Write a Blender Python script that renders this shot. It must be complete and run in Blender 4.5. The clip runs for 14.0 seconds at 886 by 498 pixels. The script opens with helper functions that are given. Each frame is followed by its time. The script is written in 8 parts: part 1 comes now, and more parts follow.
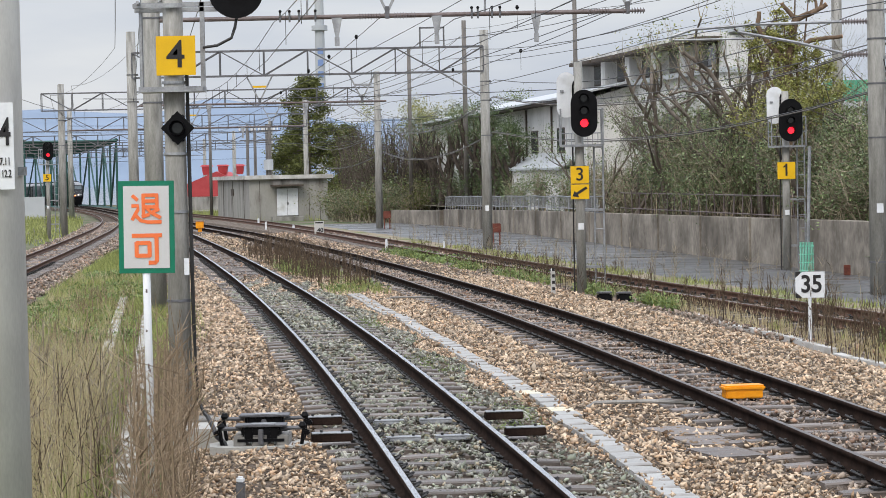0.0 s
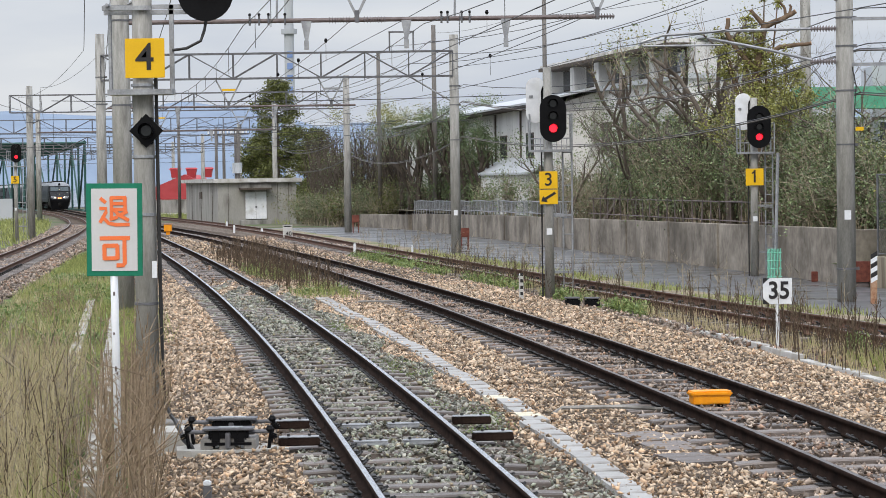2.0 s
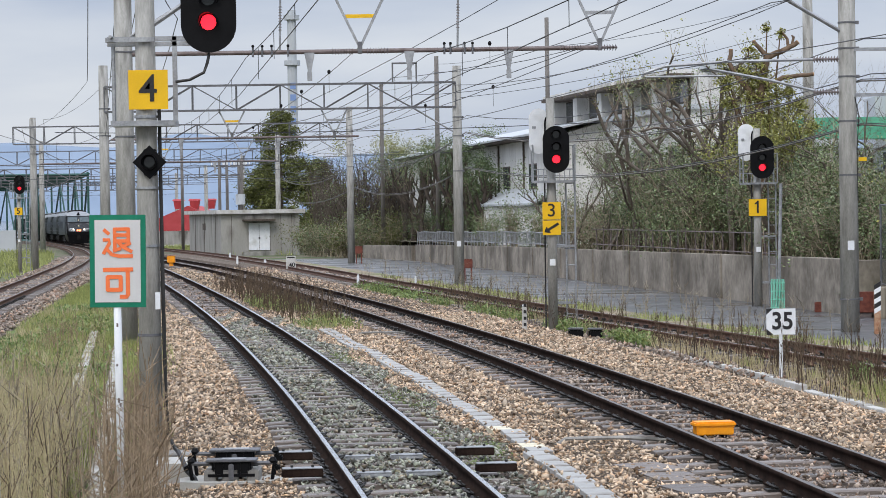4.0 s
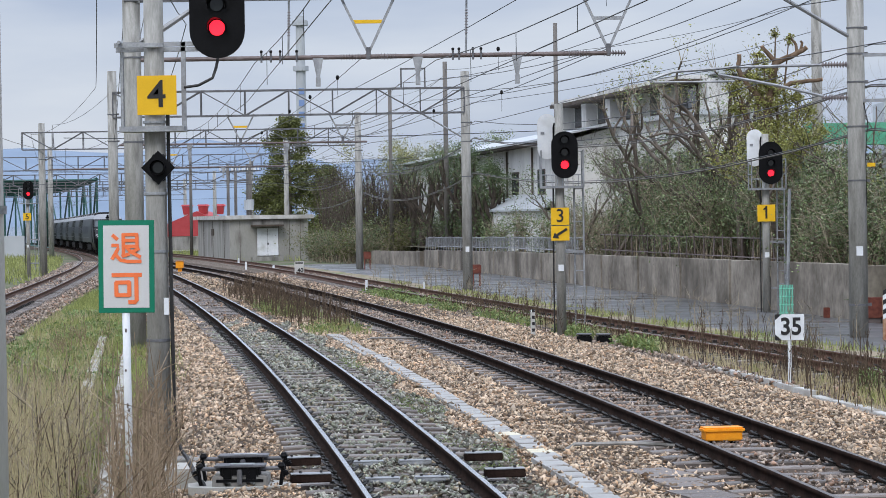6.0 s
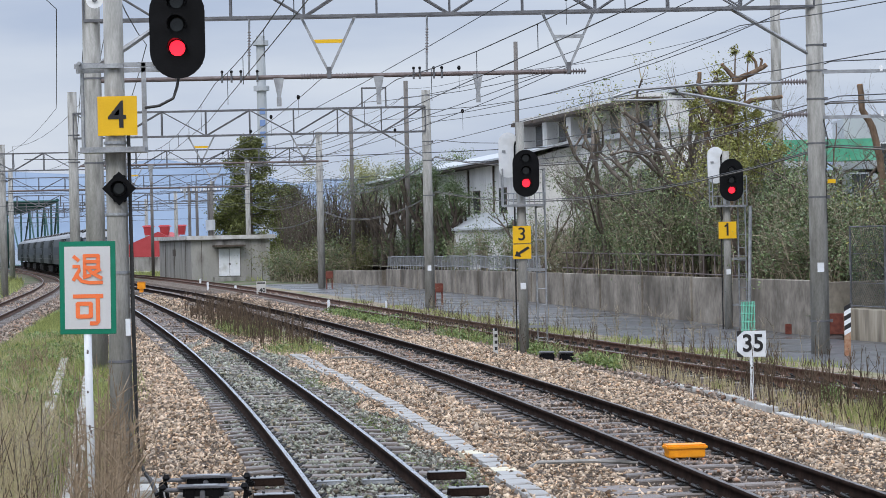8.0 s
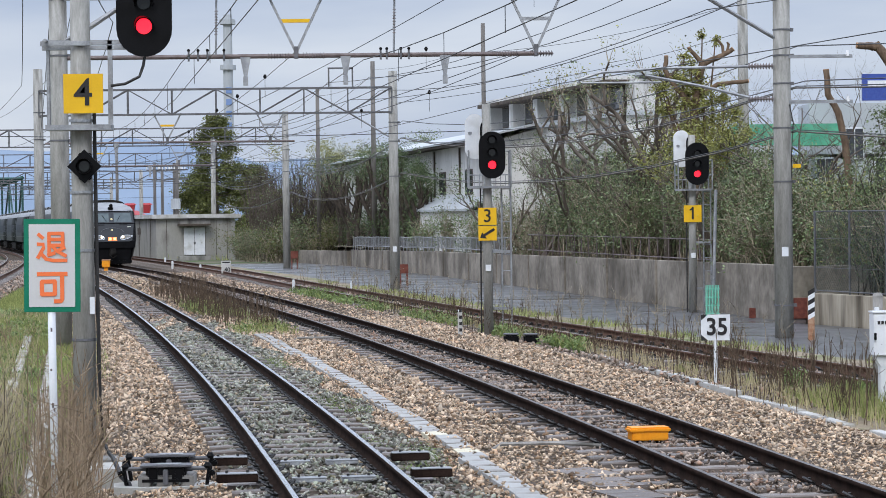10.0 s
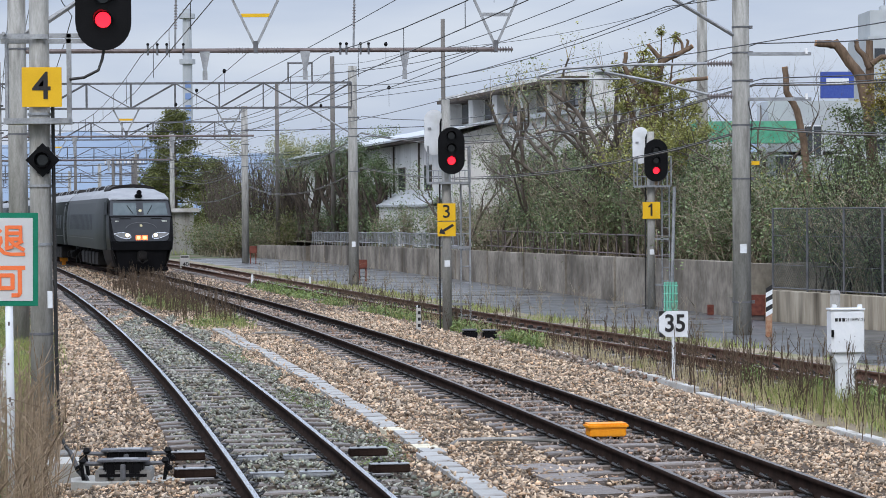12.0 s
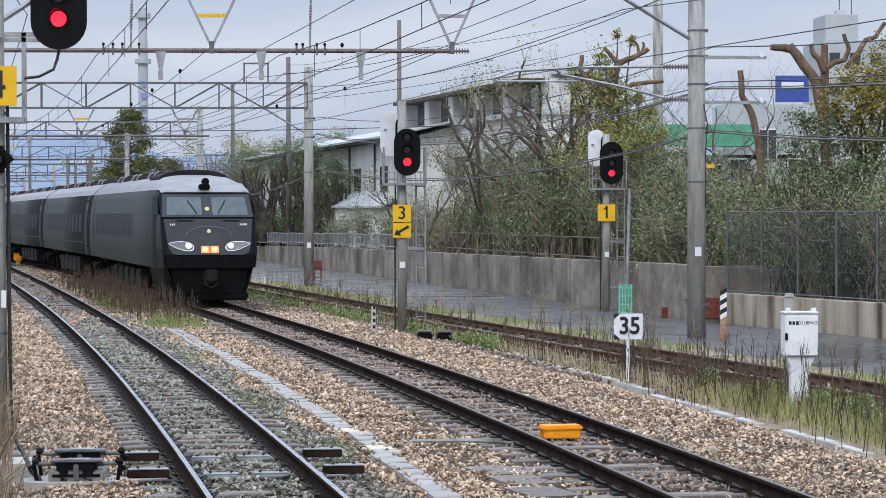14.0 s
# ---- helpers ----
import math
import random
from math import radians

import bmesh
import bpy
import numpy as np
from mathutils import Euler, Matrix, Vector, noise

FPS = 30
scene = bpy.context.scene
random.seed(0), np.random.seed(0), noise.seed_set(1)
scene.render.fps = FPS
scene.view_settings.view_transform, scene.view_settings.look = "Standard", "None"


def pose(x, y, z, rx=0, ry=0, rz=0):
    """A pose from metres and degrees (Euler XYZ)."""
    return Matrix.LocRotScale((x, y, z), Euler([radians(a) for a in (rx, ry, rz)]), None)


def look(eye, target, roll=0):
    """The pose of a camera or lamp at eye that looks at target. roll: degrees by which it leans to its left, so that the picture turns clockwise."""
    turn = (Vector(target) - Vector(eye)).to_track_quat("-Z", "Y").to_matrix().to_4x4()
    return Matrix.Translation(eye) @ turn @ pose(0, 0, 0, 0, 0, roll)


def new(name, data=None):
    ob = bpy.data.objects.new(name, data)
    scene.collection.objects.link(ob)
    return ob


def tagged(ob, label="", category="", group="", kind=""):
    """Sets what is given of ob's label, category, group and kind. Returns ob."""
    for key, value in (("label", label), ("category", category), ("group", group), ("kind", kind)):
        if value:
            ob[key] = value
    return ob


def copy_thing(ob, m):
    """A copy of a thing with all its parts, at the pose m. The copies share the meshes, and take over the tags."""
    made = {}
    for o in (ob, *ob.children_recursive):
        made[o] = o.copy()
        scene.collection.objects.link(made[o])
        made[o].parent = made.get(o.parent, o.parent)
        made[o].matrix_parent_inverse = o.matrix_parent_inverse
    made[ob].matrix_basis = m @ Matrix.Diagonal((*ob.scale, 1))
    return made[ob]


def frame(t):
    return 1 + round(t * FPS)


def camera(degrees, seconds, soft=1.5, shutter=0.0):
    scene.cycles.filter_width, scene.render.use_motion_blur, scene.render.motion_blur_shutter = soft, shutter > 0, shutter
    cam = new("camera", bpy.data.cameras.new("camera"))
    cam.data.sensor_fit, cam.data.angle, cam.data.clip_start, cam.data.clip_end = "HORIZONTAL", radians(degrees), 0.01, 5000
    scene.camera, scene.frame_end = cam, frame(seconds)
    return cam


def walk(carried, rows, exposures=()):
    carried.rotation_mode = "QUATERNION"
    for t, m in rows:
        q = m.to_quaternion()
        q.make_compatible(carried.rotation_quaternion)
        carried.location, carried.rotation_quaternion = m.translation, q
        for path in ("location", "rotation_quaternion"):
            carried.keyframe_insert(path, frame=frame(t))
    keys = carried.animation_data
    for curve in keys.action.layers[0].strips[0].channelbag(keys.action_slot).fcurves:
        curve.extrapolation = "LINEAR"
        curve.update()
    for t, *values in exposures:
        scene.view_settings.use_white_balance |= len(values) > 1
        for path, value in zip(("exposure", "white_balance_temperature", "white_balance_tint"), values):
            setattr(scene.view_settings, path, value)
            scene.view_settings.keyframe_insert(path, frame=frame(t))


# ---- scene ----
EXPO = [(0.0, 0.12, 7150, 10), (3.2, 0.08, 7000, 10), (5.3, 0.0, 6550, 10), (14.0, 0.05, 6500, 10)]
cam = camera(20.904, 14.0, soft=0.6)


def aim(yaw, pitch, roll):
    """The camera at its one stand, turned to the left by yaw, up by pitch and rolled."""
    a, b = radians(yaw), radians(pitch)
    way = Vector((-math.sin(a) * math.cos(b), math.cos(a) * math.cos(b), math.sin(b)))
    eye = Vector((0, 0, 2.4))
    return look(eye, eye + way * 50, roll)


walk(cam, [
    (0.0, aim(0.649, -1.726, -1.136)),
    (0.5, aim(0.561, -1.722, -0.880)),
    (1.0, aim(0.518, -1.710, -0.845)),
    (1.5, aim(0.328, -1.758, -0.889)),
    (2.0, aim(-0.107, -1.633, -0.791)),
    (2.5, aim(-0.218, -1.444, -0.752)),
    (3.0, aim(-0.088, -1.240, -0.836)),
    (5.5, aim(0.008, -0.664, -0.900)),
    (6.0, aim(0.159, -0.759, -0.862)),
    (6.5, aim(-0.000, -0.420, -0.950)),
    (7.0, aim(-0.306, -0.125, -1.052)),
    (7.5, aim(-0.578, -0.200, -1.206)),
    (10.0, aim(-1.575, -0.787, -0.693)),
    (10.5, aim(-1.912, -0.850, -0.637)),
    (11.0, aim(-2.059, -0.907, -0.561)),
    (11.5, aim(-2.261, -0.932, -0.492)),
    (12.0, aim(-2.554, -0.902, -0.431)),
    (12.5, aim(-2.855, -0.883, -0.357)),
    (13.0, aim(-3.132, -0.925, -0.243)),
    (13.5, aim(-3.312, -0.972, -0.164)),
    (14.0, aim(-3.621, -0.872, -0.119)),
], exposures=EXPO)

# ---- light: a bright overcast after rain ----
world = bpy.data.worlds.new("overcast")
scene.world = world
world.use_nodes = True
wn, wl = world.node_tree.nodes, world.node_tree.links
wn.clear()
w_out = wn.new("ShaderNodeOutputWorld")
w_bg = wn.new("ShaderNodeBackground")
w_sky = wn.new("ShaderNodeTexSky")
w_sky.sky_type, w_sky.sun_disc = "NISHITA", False
w_sky.sun_elevation, w_sky.sun_rotation = radians(48), radians(200)
w_mul = wn.new("ShaderNodeVectorMath")
w_mul.operation = "SCALE"
w_mul.inputs["Scale"].default_value = 0.10
w_co = wn.new("ShaderNodeTexCoord")
w_map = wn.new("ShaderNodeMapping")
w_map.inputs["Scale"].default_value = (1.0, 1.0, 5.0)
w_noise = wn.new("ShaderNodeTexNoise")
w_noise.inputs["Scale"].default_value = 4.0
w_noise.inputs["Detail"].default_value = 5.0
w_ramp = wn.new("ShaderNodeValToRGB")
w_ramp.color_ramp.elements[0].position, w_ramp.color_ramp.elements[0].color = 0.36, (0.45, 0.53, 0.70, 1)
w_ramp.color_ramp.elements[1].position, w_ramp.color_ramp.elements[1].color = 0.64, (0.66, 0.72, 0.83, 1)
w_mix = wn.new("ShaderNodeMix")
w_mix.data_type = "RGBA"
w_mix.inputs["Factor"].default_value = 0.9
wl.new(w_co.outputs["Generated"], w_map.inputs["Vector"])
wl.new(w_map.outputs["Vector"], w_noise.inputs["Vector"])
wl.new(w_noise.outputs["Fac"], w_ramp.inputs["Fac"])
wl.new(w_sky.outputs["Color"], w_mul.inputs[0])
wl.new(w_mul.outputs["Vector"], w_mix.inputs["A"])
wl.new(w_ramp.outputs["Color"], w_mix.inputs["B"])
wl.new(w_mix.outputs["Result"], w_bg.inputs["Color"])
# an overcast sky is about three times as bright overhead as at the horizon
w_sep = wn.new("ShaderNodeSeparateXYZ")
w_up = wn.new("ShaderNodeMapRange")
w_up.inputs["From Min"].default_value, w_up.inputs["From Max"].default_value = 0.12, 1.0
w_up.inputs["To Min"].default_value, w_up.inputs["To Max"].default_value = 1.0, 3.6
wl.new(w_co.outputs["Generated"], w_sep.inputs["Vector"])
wl.new(w_sep.outputs["Z"], w_up.inputs["Value"])
wl.new(w_up.outputs["Result"], w_bg.inputs["Strength"])
wl.new(w_bg.outputs["Background"], w_out.inputs["Surface"])

sun_data = bpy.data.lights.new("sun", "SUN")
sun_data.energy, sun_data.angle, sun_data.color = 1.3, radians(25), (1.0, 0.97, 0.92)
sun = new("sun", sun_data)
sun.matrix_world = look((-20, -40, 60), (0, 30, 0))

# ---- materials ----


def surface(name, low, high, rough=0.7, metal=0.0, scale=8.0, bump=0.15, fine=60.0, rough_to=None, stretch=(1, 1, 1), per_object=0.0, per_island=0.0, coat=0.0, dist=0.02, stains=None, stain_scale=1.5, stain_at=(0.52, 0.7), spec=None, tints=()):
    """A weathered surface: two colours mixed by noise at two scales, with grain in the relief, the gloss, and stains if wanted."""
    m = bpy.data.materials.new(name)
    m.use_nodes = True
    n, l = m.node_tree.nodes, m.node_tree.links
    b = n["Principled BSDF"]
    co = n.new("ShaderNodeTexCoord")
    mp = n.new("ShaderNodeMapping")
    mp.inputs["Scale"].default_value = stretch
    l.new(co.outputs["Object"], mp.inputs["Vector"])
    big, small = n.new("ShaderNodeTexNoise"), n.new("ShaderNodeTexNoise")
    big.inputs["Scale"].default_value, big.inputs["Detail"].default_value = scale, 4
    small.inputs["Scale"].default_value, small.inputs["Detail"].default_value = fine, 3
    l.new(mp.outputs["Vector"], big.inputs["Vector"])
    l.new(mp.outputs["Vector"], small.inputs["Vector"])
    add = n.new("ShaderNodeMath")
    add.operation = "MULTIPLY_ADD"
    add.inputs[1].default_value = 0.45
    l.new(small.outputs["Fac"], add.inputs[0])
    l.new(big.outputs["Fac"], add.inputs[2])
    last = add.outputs[0]
    for amount, source in ((per_object, "object"), (per_island, "island")):
        if amount:
            info = n.new("ShaderNodeObjectInfo" if source == "object" else "ShaderNodeNewGeometry")
            more = n.new("ShaderNodeMath")
            more.operation = "MULTIPLY_ADD"
            more.inputs[1].default_value = amount
            l.new(info.outputs["Random" if source == "object" else "Random Per Island"], more.inputs[0])
            l.new(last, more.inputs[2])
            last = more.outputs[0]
    span = per_object + per_island
    ramp = n.new("ShaderNodeMapRange")
    ramp.inputs["From Min"].default_value, ramp.inputs["From Max"].default_value = 0.5, 0.95 + span
    l.new(last, ramp.inputs["Value"])
    mix = n.new("ShaderNodeMix")
    mix.data_type = "RGBA"
    mix.inputs["A"].default_value, mix.inputs["B"].default_value = (*low, 1), (*high, 1)
    l.new(ramp.outputs["Result"], mix.inputs["Factor"])
    colour = mix.outputs["Result"]
    for k, (tint, share) in enumerate(tints):
        # single pieces of another colour
        geo, mul, cut, tm = n.new("ShaderNodeNewGeometry"), n.new("ShaderNodeMath"), n.new("ShaderNodeMath"), n.new("ShaderNodeMix")
        mul.operation, cut.operation, tm.data_type, tm.blend_type = "MULTIPLY", "PINGPONG", "RGBA", "MULTIPLY"
        mul.inputs[1].default_value, cut.inputs[1].default_value = 37.7 + 13.1 * k, 1.0
        less = n.new("ShaderNodeMath")
        less.operation, less.inputs[1].default_value = "LESS_THAN", share
        l.new(geo.outputs["Random Per Island"], mul.inputs[0])
        l.new(mul.outputs[0], cut.inputs[0])
        l.new(cut.outputs[0], less.inputs[0])
        tm.inputs["B"].default_value = (*tint, 1)
        l.new(colour, tm.inputs["A"])
        l.new(less.outputs[0], tm.inputs["Factor"])
        colour = tm.outputs["Result"]
    if stains:
        st = n.new("ShaderNodeTexNoise")
        st.inputs["Scale"].default_value, st.inputs["Detail"].default_value = stain_scale, 6
        l.new(mp.outputs["Vector"], st.inputs["Vector"])
        sr = n.new("ShaderNodeMapRange")
        sr.inputs["From Min"].default_value, sr.inputs["From Max"].default_value = stain_at
        l.new(st.outputs["Fac"], sr.inputs["Value"])
        sm = n.new("ShaderNodeMix")
        sm.data_type = "RGBA"
        sm.inputs["B"].default_value = (*stains, 1)
        l.new(sr.outputs["Result"], sm.inputs["Factor"])
        l.new(colour, sm.inputs["A"])
        colour = sm.outputs["Result"]
    l.new(colour, b.inputs["Base Color"])
    b.inputs["Metallic"].default_value = metal
    b.inputs["Specular IOR Level"].default_value = (0.18 if rough >= 0.6 else 0.4) if spec is None else spec
    if rough_to is None:
        b.inputs["Roughness"].default_value = rough
    else:
        rr = n.new("ShaderNodeMapRange")
        rr.inputs["From Min"].default_value, rr.inputs["From Max"].default_value = 0.38, 0.62
        rr.inputs["To Min"].default_value, rr.inputs["To Max"].default_value = rough, rough_to
        l.new(big.outputs["Fac"], rr.inputs["Value"])
        l.new(rr.outputs["Result"], b.inputs["Roughness"])
    if bump:
        bp = n.new("ShaderNodeBump")
        bp.inputs["Strength"].default_value, bp.inputs["Distance"].default_value = bump, dist
        l.new(add.outputs[0], bp.inputs["Height"])
        l.new(bp.outputs["Normal"], b.inputs["Normal"])
    b.inputs["Coat Weight"].default_value, b.inputs["Coat Roughness"].default_value = coat, 0.22
    return m


def glow(name, colour, strength, base=(0.2, 0.02, 0.02)):
    m = surface(name, base, base, 0.3, bump=0)
    b = m.node_tree.nodes["Principled BSDF"]
    b.inputs["Emission Color"].default_value, b.inputs["Emission Strength"].default_value = (*colour, 1), strength
    return m


CONCRETE = surface("weathered_concrete", (0.19, 0.18, 0.165), (0.36, 0.345, 0.32), 0.8, scale=2.5, fine=45, bump=0.2, stains=(0.10, 0.095, 0.085), stretch=(1, 1, 0.25))
POLE = surface("pole_concrete", (0.21, 0.205, 0.185), (0.41, 0.398, 0.37), 0.8, scale=4, fine=40, bump=0.25, stains=(0.15, 0.142, 0.125), stain_scale=2.2, stain_at=(0.55, 0.75), stretch=(2, 2, 0.35))
POLE_NEW = surface("pale_new_concrete", (0.50, 0.49, 0.47), (0.66, 0.65, 0.62), 0.8, scale=3, fine=50, bump=0.1, stretch=(2, 2, 0.5))
BED_FAR = surface("dull_ballast", (0.04, 0.031, 0.025), (0.27, 0.215, 0.17), 0.85, scale=9, fine=22, bump=1.0, dist=0.06)
POLE_DK = surface("dark_pole", (0.09, 0.082, 0.075), (0.19, 0.175, 0.16), 0.85, scale=3, fine=50, bump=0.15, stretch=(2, 2, 0.2))
WALL = surface("wall_concrete", (0.115, 0.099, 0.08), (0.37, 0.325, 0.27), 0.75, scale=0.9, fine=7, bump=0.25, stains=(0.10, 0.085, 0.068), stain_scale=0.55, stain_at=(0.5, 0.68), stretch=(1.0, 1.0, 0.75))
WALL_B = surface("fence_wall_concrete", (0.27, 0.225, 0.165), (0.50, 0.44, 0.35), 0.75, scale=1.6, fine=16, bump=0.25, stains=(0.075, 0.06, 0.042), stain_scale=1.2, stain_at=(0.5, 0.68), stretch=(1.5, 1.5, 0.16))
# raised greys and pale patches paint in the sky's sheen on the lane
ASPHALT = surface("wet_asphalt", (0.028, 0.029, 0.031), (0.07, 0.071, 0.074), 0.24, scale=0.32, fine=30, bump=0.03, rough_to=0.6, dist=0.004, spec=0.8, coat=0.4, stains=(0.13, 0.128, 0.124), stain_scale=0.35, stain_at=(0.56, 0.72))
DIRT = surface("ground_soil", (0.10, 0.085, 0.06), (0.19, 0.165, 0.125), 0.9, scale=0.6, fine=25, bump=0.5, stains=(0.07, 0.10, 0.035), stain_scale=0.25, stain_at=(0.45, 0.6), dist=0.05)
STONE_TAN = surface("ballast_tan", (0.05, 0.035, 0.024), (0.86, 0.66, 0.475), 0.75, scale=3, fine=30, bump=0.15, per_island=0.9, tints=(((1.0, 0.88, 0.78), 0.22), ((0.62, 0.66, 0.70), 0.2), ((0.45, 0.40, 0.36), 0.14)))
STONE_GREY = surface("ballast_grey", (0.03, 0.03, 0.025), (0.50, 0.485, 0.415), 0.7, scale=3, fine=30, bump=0.15, per_island=0.9, tints=(((0.88, 0.96, 0.86), 0.3), ((1.0, 0.86, 0.72), 0.16), ((0.45, 0.45, 0.45), 0.14)))
STONE_DARK = surface("ballast_rusty", (0.03, 0.023, 0.018), (0.54, 0.43, 0.345), 0.6, scale=3, fine=30, bump=0.15, per_island=0.9, tints=(((1.0, 0.8, 0.7), 0.2), ((0.5, 0.5, 0.52), 0.2)))
# bed colour taken far down to paint the shade in gaps between stones
BED_SHADE = surface("ballast_bed", (0.014, 0.010, 0.007), (0.15, 0.11, 0.08), 0.9, scale=9, fine=26, bump=1.0, dist=0.06)
SLEEPER = surface("wet_wood_sleeper", (0.05, 0.04, 0.034), (0.23, 0.19, 0.165), 0.3, scale=3, fine=40, bump=0.4, rough_to=0.6, per_object=0.5, stretch=(0.4, 5, 5))
RAIL_SIDE = surface("rusty_rail_steel", (0.012, 0.008, 0.007), (0.036, 0.023, 0.018), 0.9, spec=0.03, scale=6, fine=70, bump=0.15)
RAIL_TOP = surface("polished_rail_head", (0.62, 0.64, 0.67), (0.78, 0.79, 0.81), 0.24, metal=1.0, scale=4, fine=40, bump=0.03)
RAIL_TOP_DULL = surface("dull_rail_head", (0.07, 0.058, 0.052), (0.17, 0.15, 0.14), 0.4, metal=0.6, scale=4, fine=40, bump=0.05)
RAIL_RUST = surface("rusted_rail", (0.06, 0.028, 0.018), (0.14, 0.075, 0.05), 0.7, metal=0.0, scale=6, fine=60, bump=0.2)
CLIP = surface("dark_spring_steel", (0.008, 0.008, 0.008), (0.03, 0.028, 0.027), 0.5, metal=0.0, bump=0.1)
STEEL = surface("galvanised_steel", (0.22, 0.225, 0.235), (0.40, 0.41, 0.42), 0.5, metal=0.6, scale=5, fine=40, bump=0.06)
STEEL_DK = surface("dark_truss_steel", (0.085, 0.085, 0.09), (0.17, 0.17, 0.18), 0.55, metal=0.3, scale=4, fine=40, bump=0.06)
RUSTSTEEL = surface("rust_brown_tube", (0.10, 0.075, 0.07), (0.19, 0.155, 0.15), 0.55, metal=0.2, scale=5, bump=0.08)
BLACK = surface("matt_black_paint", low=(0.002, 0.002, 0.0024), high=(0.006, 0.006, 0.007), rough=0.5, spec=0.12, scale=5, bump=0.04)
RUBBER = surface("black_cable", (0.012, 0.011, 0.011), (0.025, 0.024, 0.023), 0.5, bump=0.05)
WIRE = surface("wire_copper", (0.04, 0.042, 0.045), (0.07, 0.07, 0.075), 0.5, metal=0.5, bump=0)
PORCELAIN = surface("grey_insulator", (0.14, 0.12, 0.12), (0.25, 0.22, 0.22), 0.25, bump=0)
PORC_W = surface("white_porcelain", (0.66, 0.66, 0.66), (0.78, 0.78, 0.78), 0.2, bump=0)
YELLOW = surface("signal_yellow", (0.70, 0.40, 0.006), (0.80, 0.47, 0.01), 0.4, scale=3, bump=0.03)
ORANGE = surface("balise_orange", (0.78, 0.26, 0.006), (0.92, 0.36, 0.012), 0.4, scale=6, bump=0.05, stains=(0.5, 0.2, 0.02))
WHITE = surface("white_paint", (0.64, 0.66, 0.68), (0.76, 0.77, 0.78), 0.45, scale=4, fine=40, bump=0.05, stains=(0.5, 0.5, 0.48), stain_at=(0.55, 0.75))
BOARD = surface("board_grey_white", (0.54, 0.53, 0.52), (0.60, 0.59, 0.58), 0.4, scale=2, bump=0.02)
GREEN = surface("sign_green", (0.0, 0.155, 0.085), (0.004, 0.19, 0.11), 0.35, bump=0.02)
SIGN_OR = surface("sign_orange", (0.83, 0.16, 0.045), (0.9, 0.2, 0.06), 0.4, bump=0.02)
INK = surface("black_lettering", (0.012, 0.011, 0.012), (0.02, 0.018, 0.018), 0.5, bump=0)
MINT = surface("mint_mesh", (0.12, 0.42, 0.30), (0.2, 0.55, 0.42), 0.5, bump=0.1)
RED = surface("faded_red_steel", (0.10, 0.03, 0.022), (0.20, 0.065, 0.045), 0.6, bump=0.15)
LIT_RED = glow("lit_red_lens", (1.0, 0.012, 0.03), 2.6)
LENS = surface("dark_lens", (0.01, 0.012, 0.012), (0.02, 0.024, 0.022), 0.08, bump=0)

# ---- building tools ----


def thing(name, label, category, group="", kind="", at=(0, 0, 0), rz=0.0):
    """An Empty at a thing's base; its parts hang under it, in its own space."""
    ob = new(name)
    ob.empty_display_size = 0.1
    ob.matrix_basis = pose(*at, 0, 0, rz)
    return tagged(ob, label, category, group, kind)


def part(name, bm, material, parent=None, label="", smooth=False, kind=""):
    """Links a bmesh as one mesh object under its thing or part."""
    me = bpy.data.meshes.new(name)
    bmesh.ops.recalc_face_normals(bm, faces=bm.faces)
    bm.to_mesh(me)
    bm.free()
    me.materials.append(material)
    if smooth:
        me.polygons.foreach_set("use_smooth", [True] * len(me.polygons))
    ob = new(name, me)
    ob.parent = parent
    return tagged(ob, label, kind=kind)


def soup(name, verts, faces, material, parent=None, label="", kind="", smooth=False):
    """The same from arrays, for large meshes."""
    me = bpy.data.meshes.new(name)
    v, f = np.asarray(verts, np.float32), np.asarray(faces, np.int32)
    k = f.shape[1]
    me.vertices.add(len(v))
    me.vertices.foreach_set("co", v.ravel())
    me.loops.add(f.size)
    me.loops.foreach_set("vertex_index", f.ravel())
    me.polygons.add(len(f))
    me.polygons.foreach_set("loop_start", np.arange(0, f.size, k, dtype=np.int32))
    me.update(calc_edges=True)
    me.validate()
    me.materials.append(material)
    if smooth:
        me.polygons.foreach_set("use_smooth", [True] * len(me.polygons))
    ob = new(name, me)
    ob.parent = parent
    return tagged(ob, label, kind=kind)


def box(bm, c, s, rz=0.0, rx=0.0, ry=0.0, bevel=0.0, taper=1.0):
    """A box of size s about c, turned, its edges bevelled, its top narrowed by taper."""
    got = bmesh.ops.create_cube(bm, size=1.0)["verts"]
    for v in got:
        k = taper if v.co.z > 0 else 1.0
        v.co = Vector((v.co.x * s[0] * k, v.co.y * s[1] * k, v.co.z * s[2]))
    if bevel:
        edges = list({e for v in got for e in v.link_edges})
        got = [g for g in bmesh.ops.bevel(bm, geom=edges, offset=bevel, segments=2, affect="EDGES", clamp_overlap=True)["verts"]]
    turn = pose(*c, rx, ry, rz)
    for v in got:
        v.co = turn @ v.co
    return bm


def rod(bm, a, b, r0, r1=None, n=10, caps=True):
    """A tapered round bar from a to b."""
    a, b = Vector(a), Vector(b)
    r1 = r0 if r1 is None else r1
    turn = (b - a).to_track_quat("Z", "Y").to_matrix()
    rings = []
    for p, r in ((a, r0), (b, r1)):
        rings.append([bm.verts.new(p + turn @ Vector((r * math.cos(2 * math.pi * k / n), r * math.sin(2 * math.pi * k / n), 0))) for k in range(n)])
    for k in range(n):
        bm.faces.new((rings[0][k], rings[0][(k + 1) % n], rings[1][(k + 1) % n], rings[1][k]))
    if caps:
        bm.faces.new(rings[0][::-1])
        bm.faces.new(rings[1])
    return bm


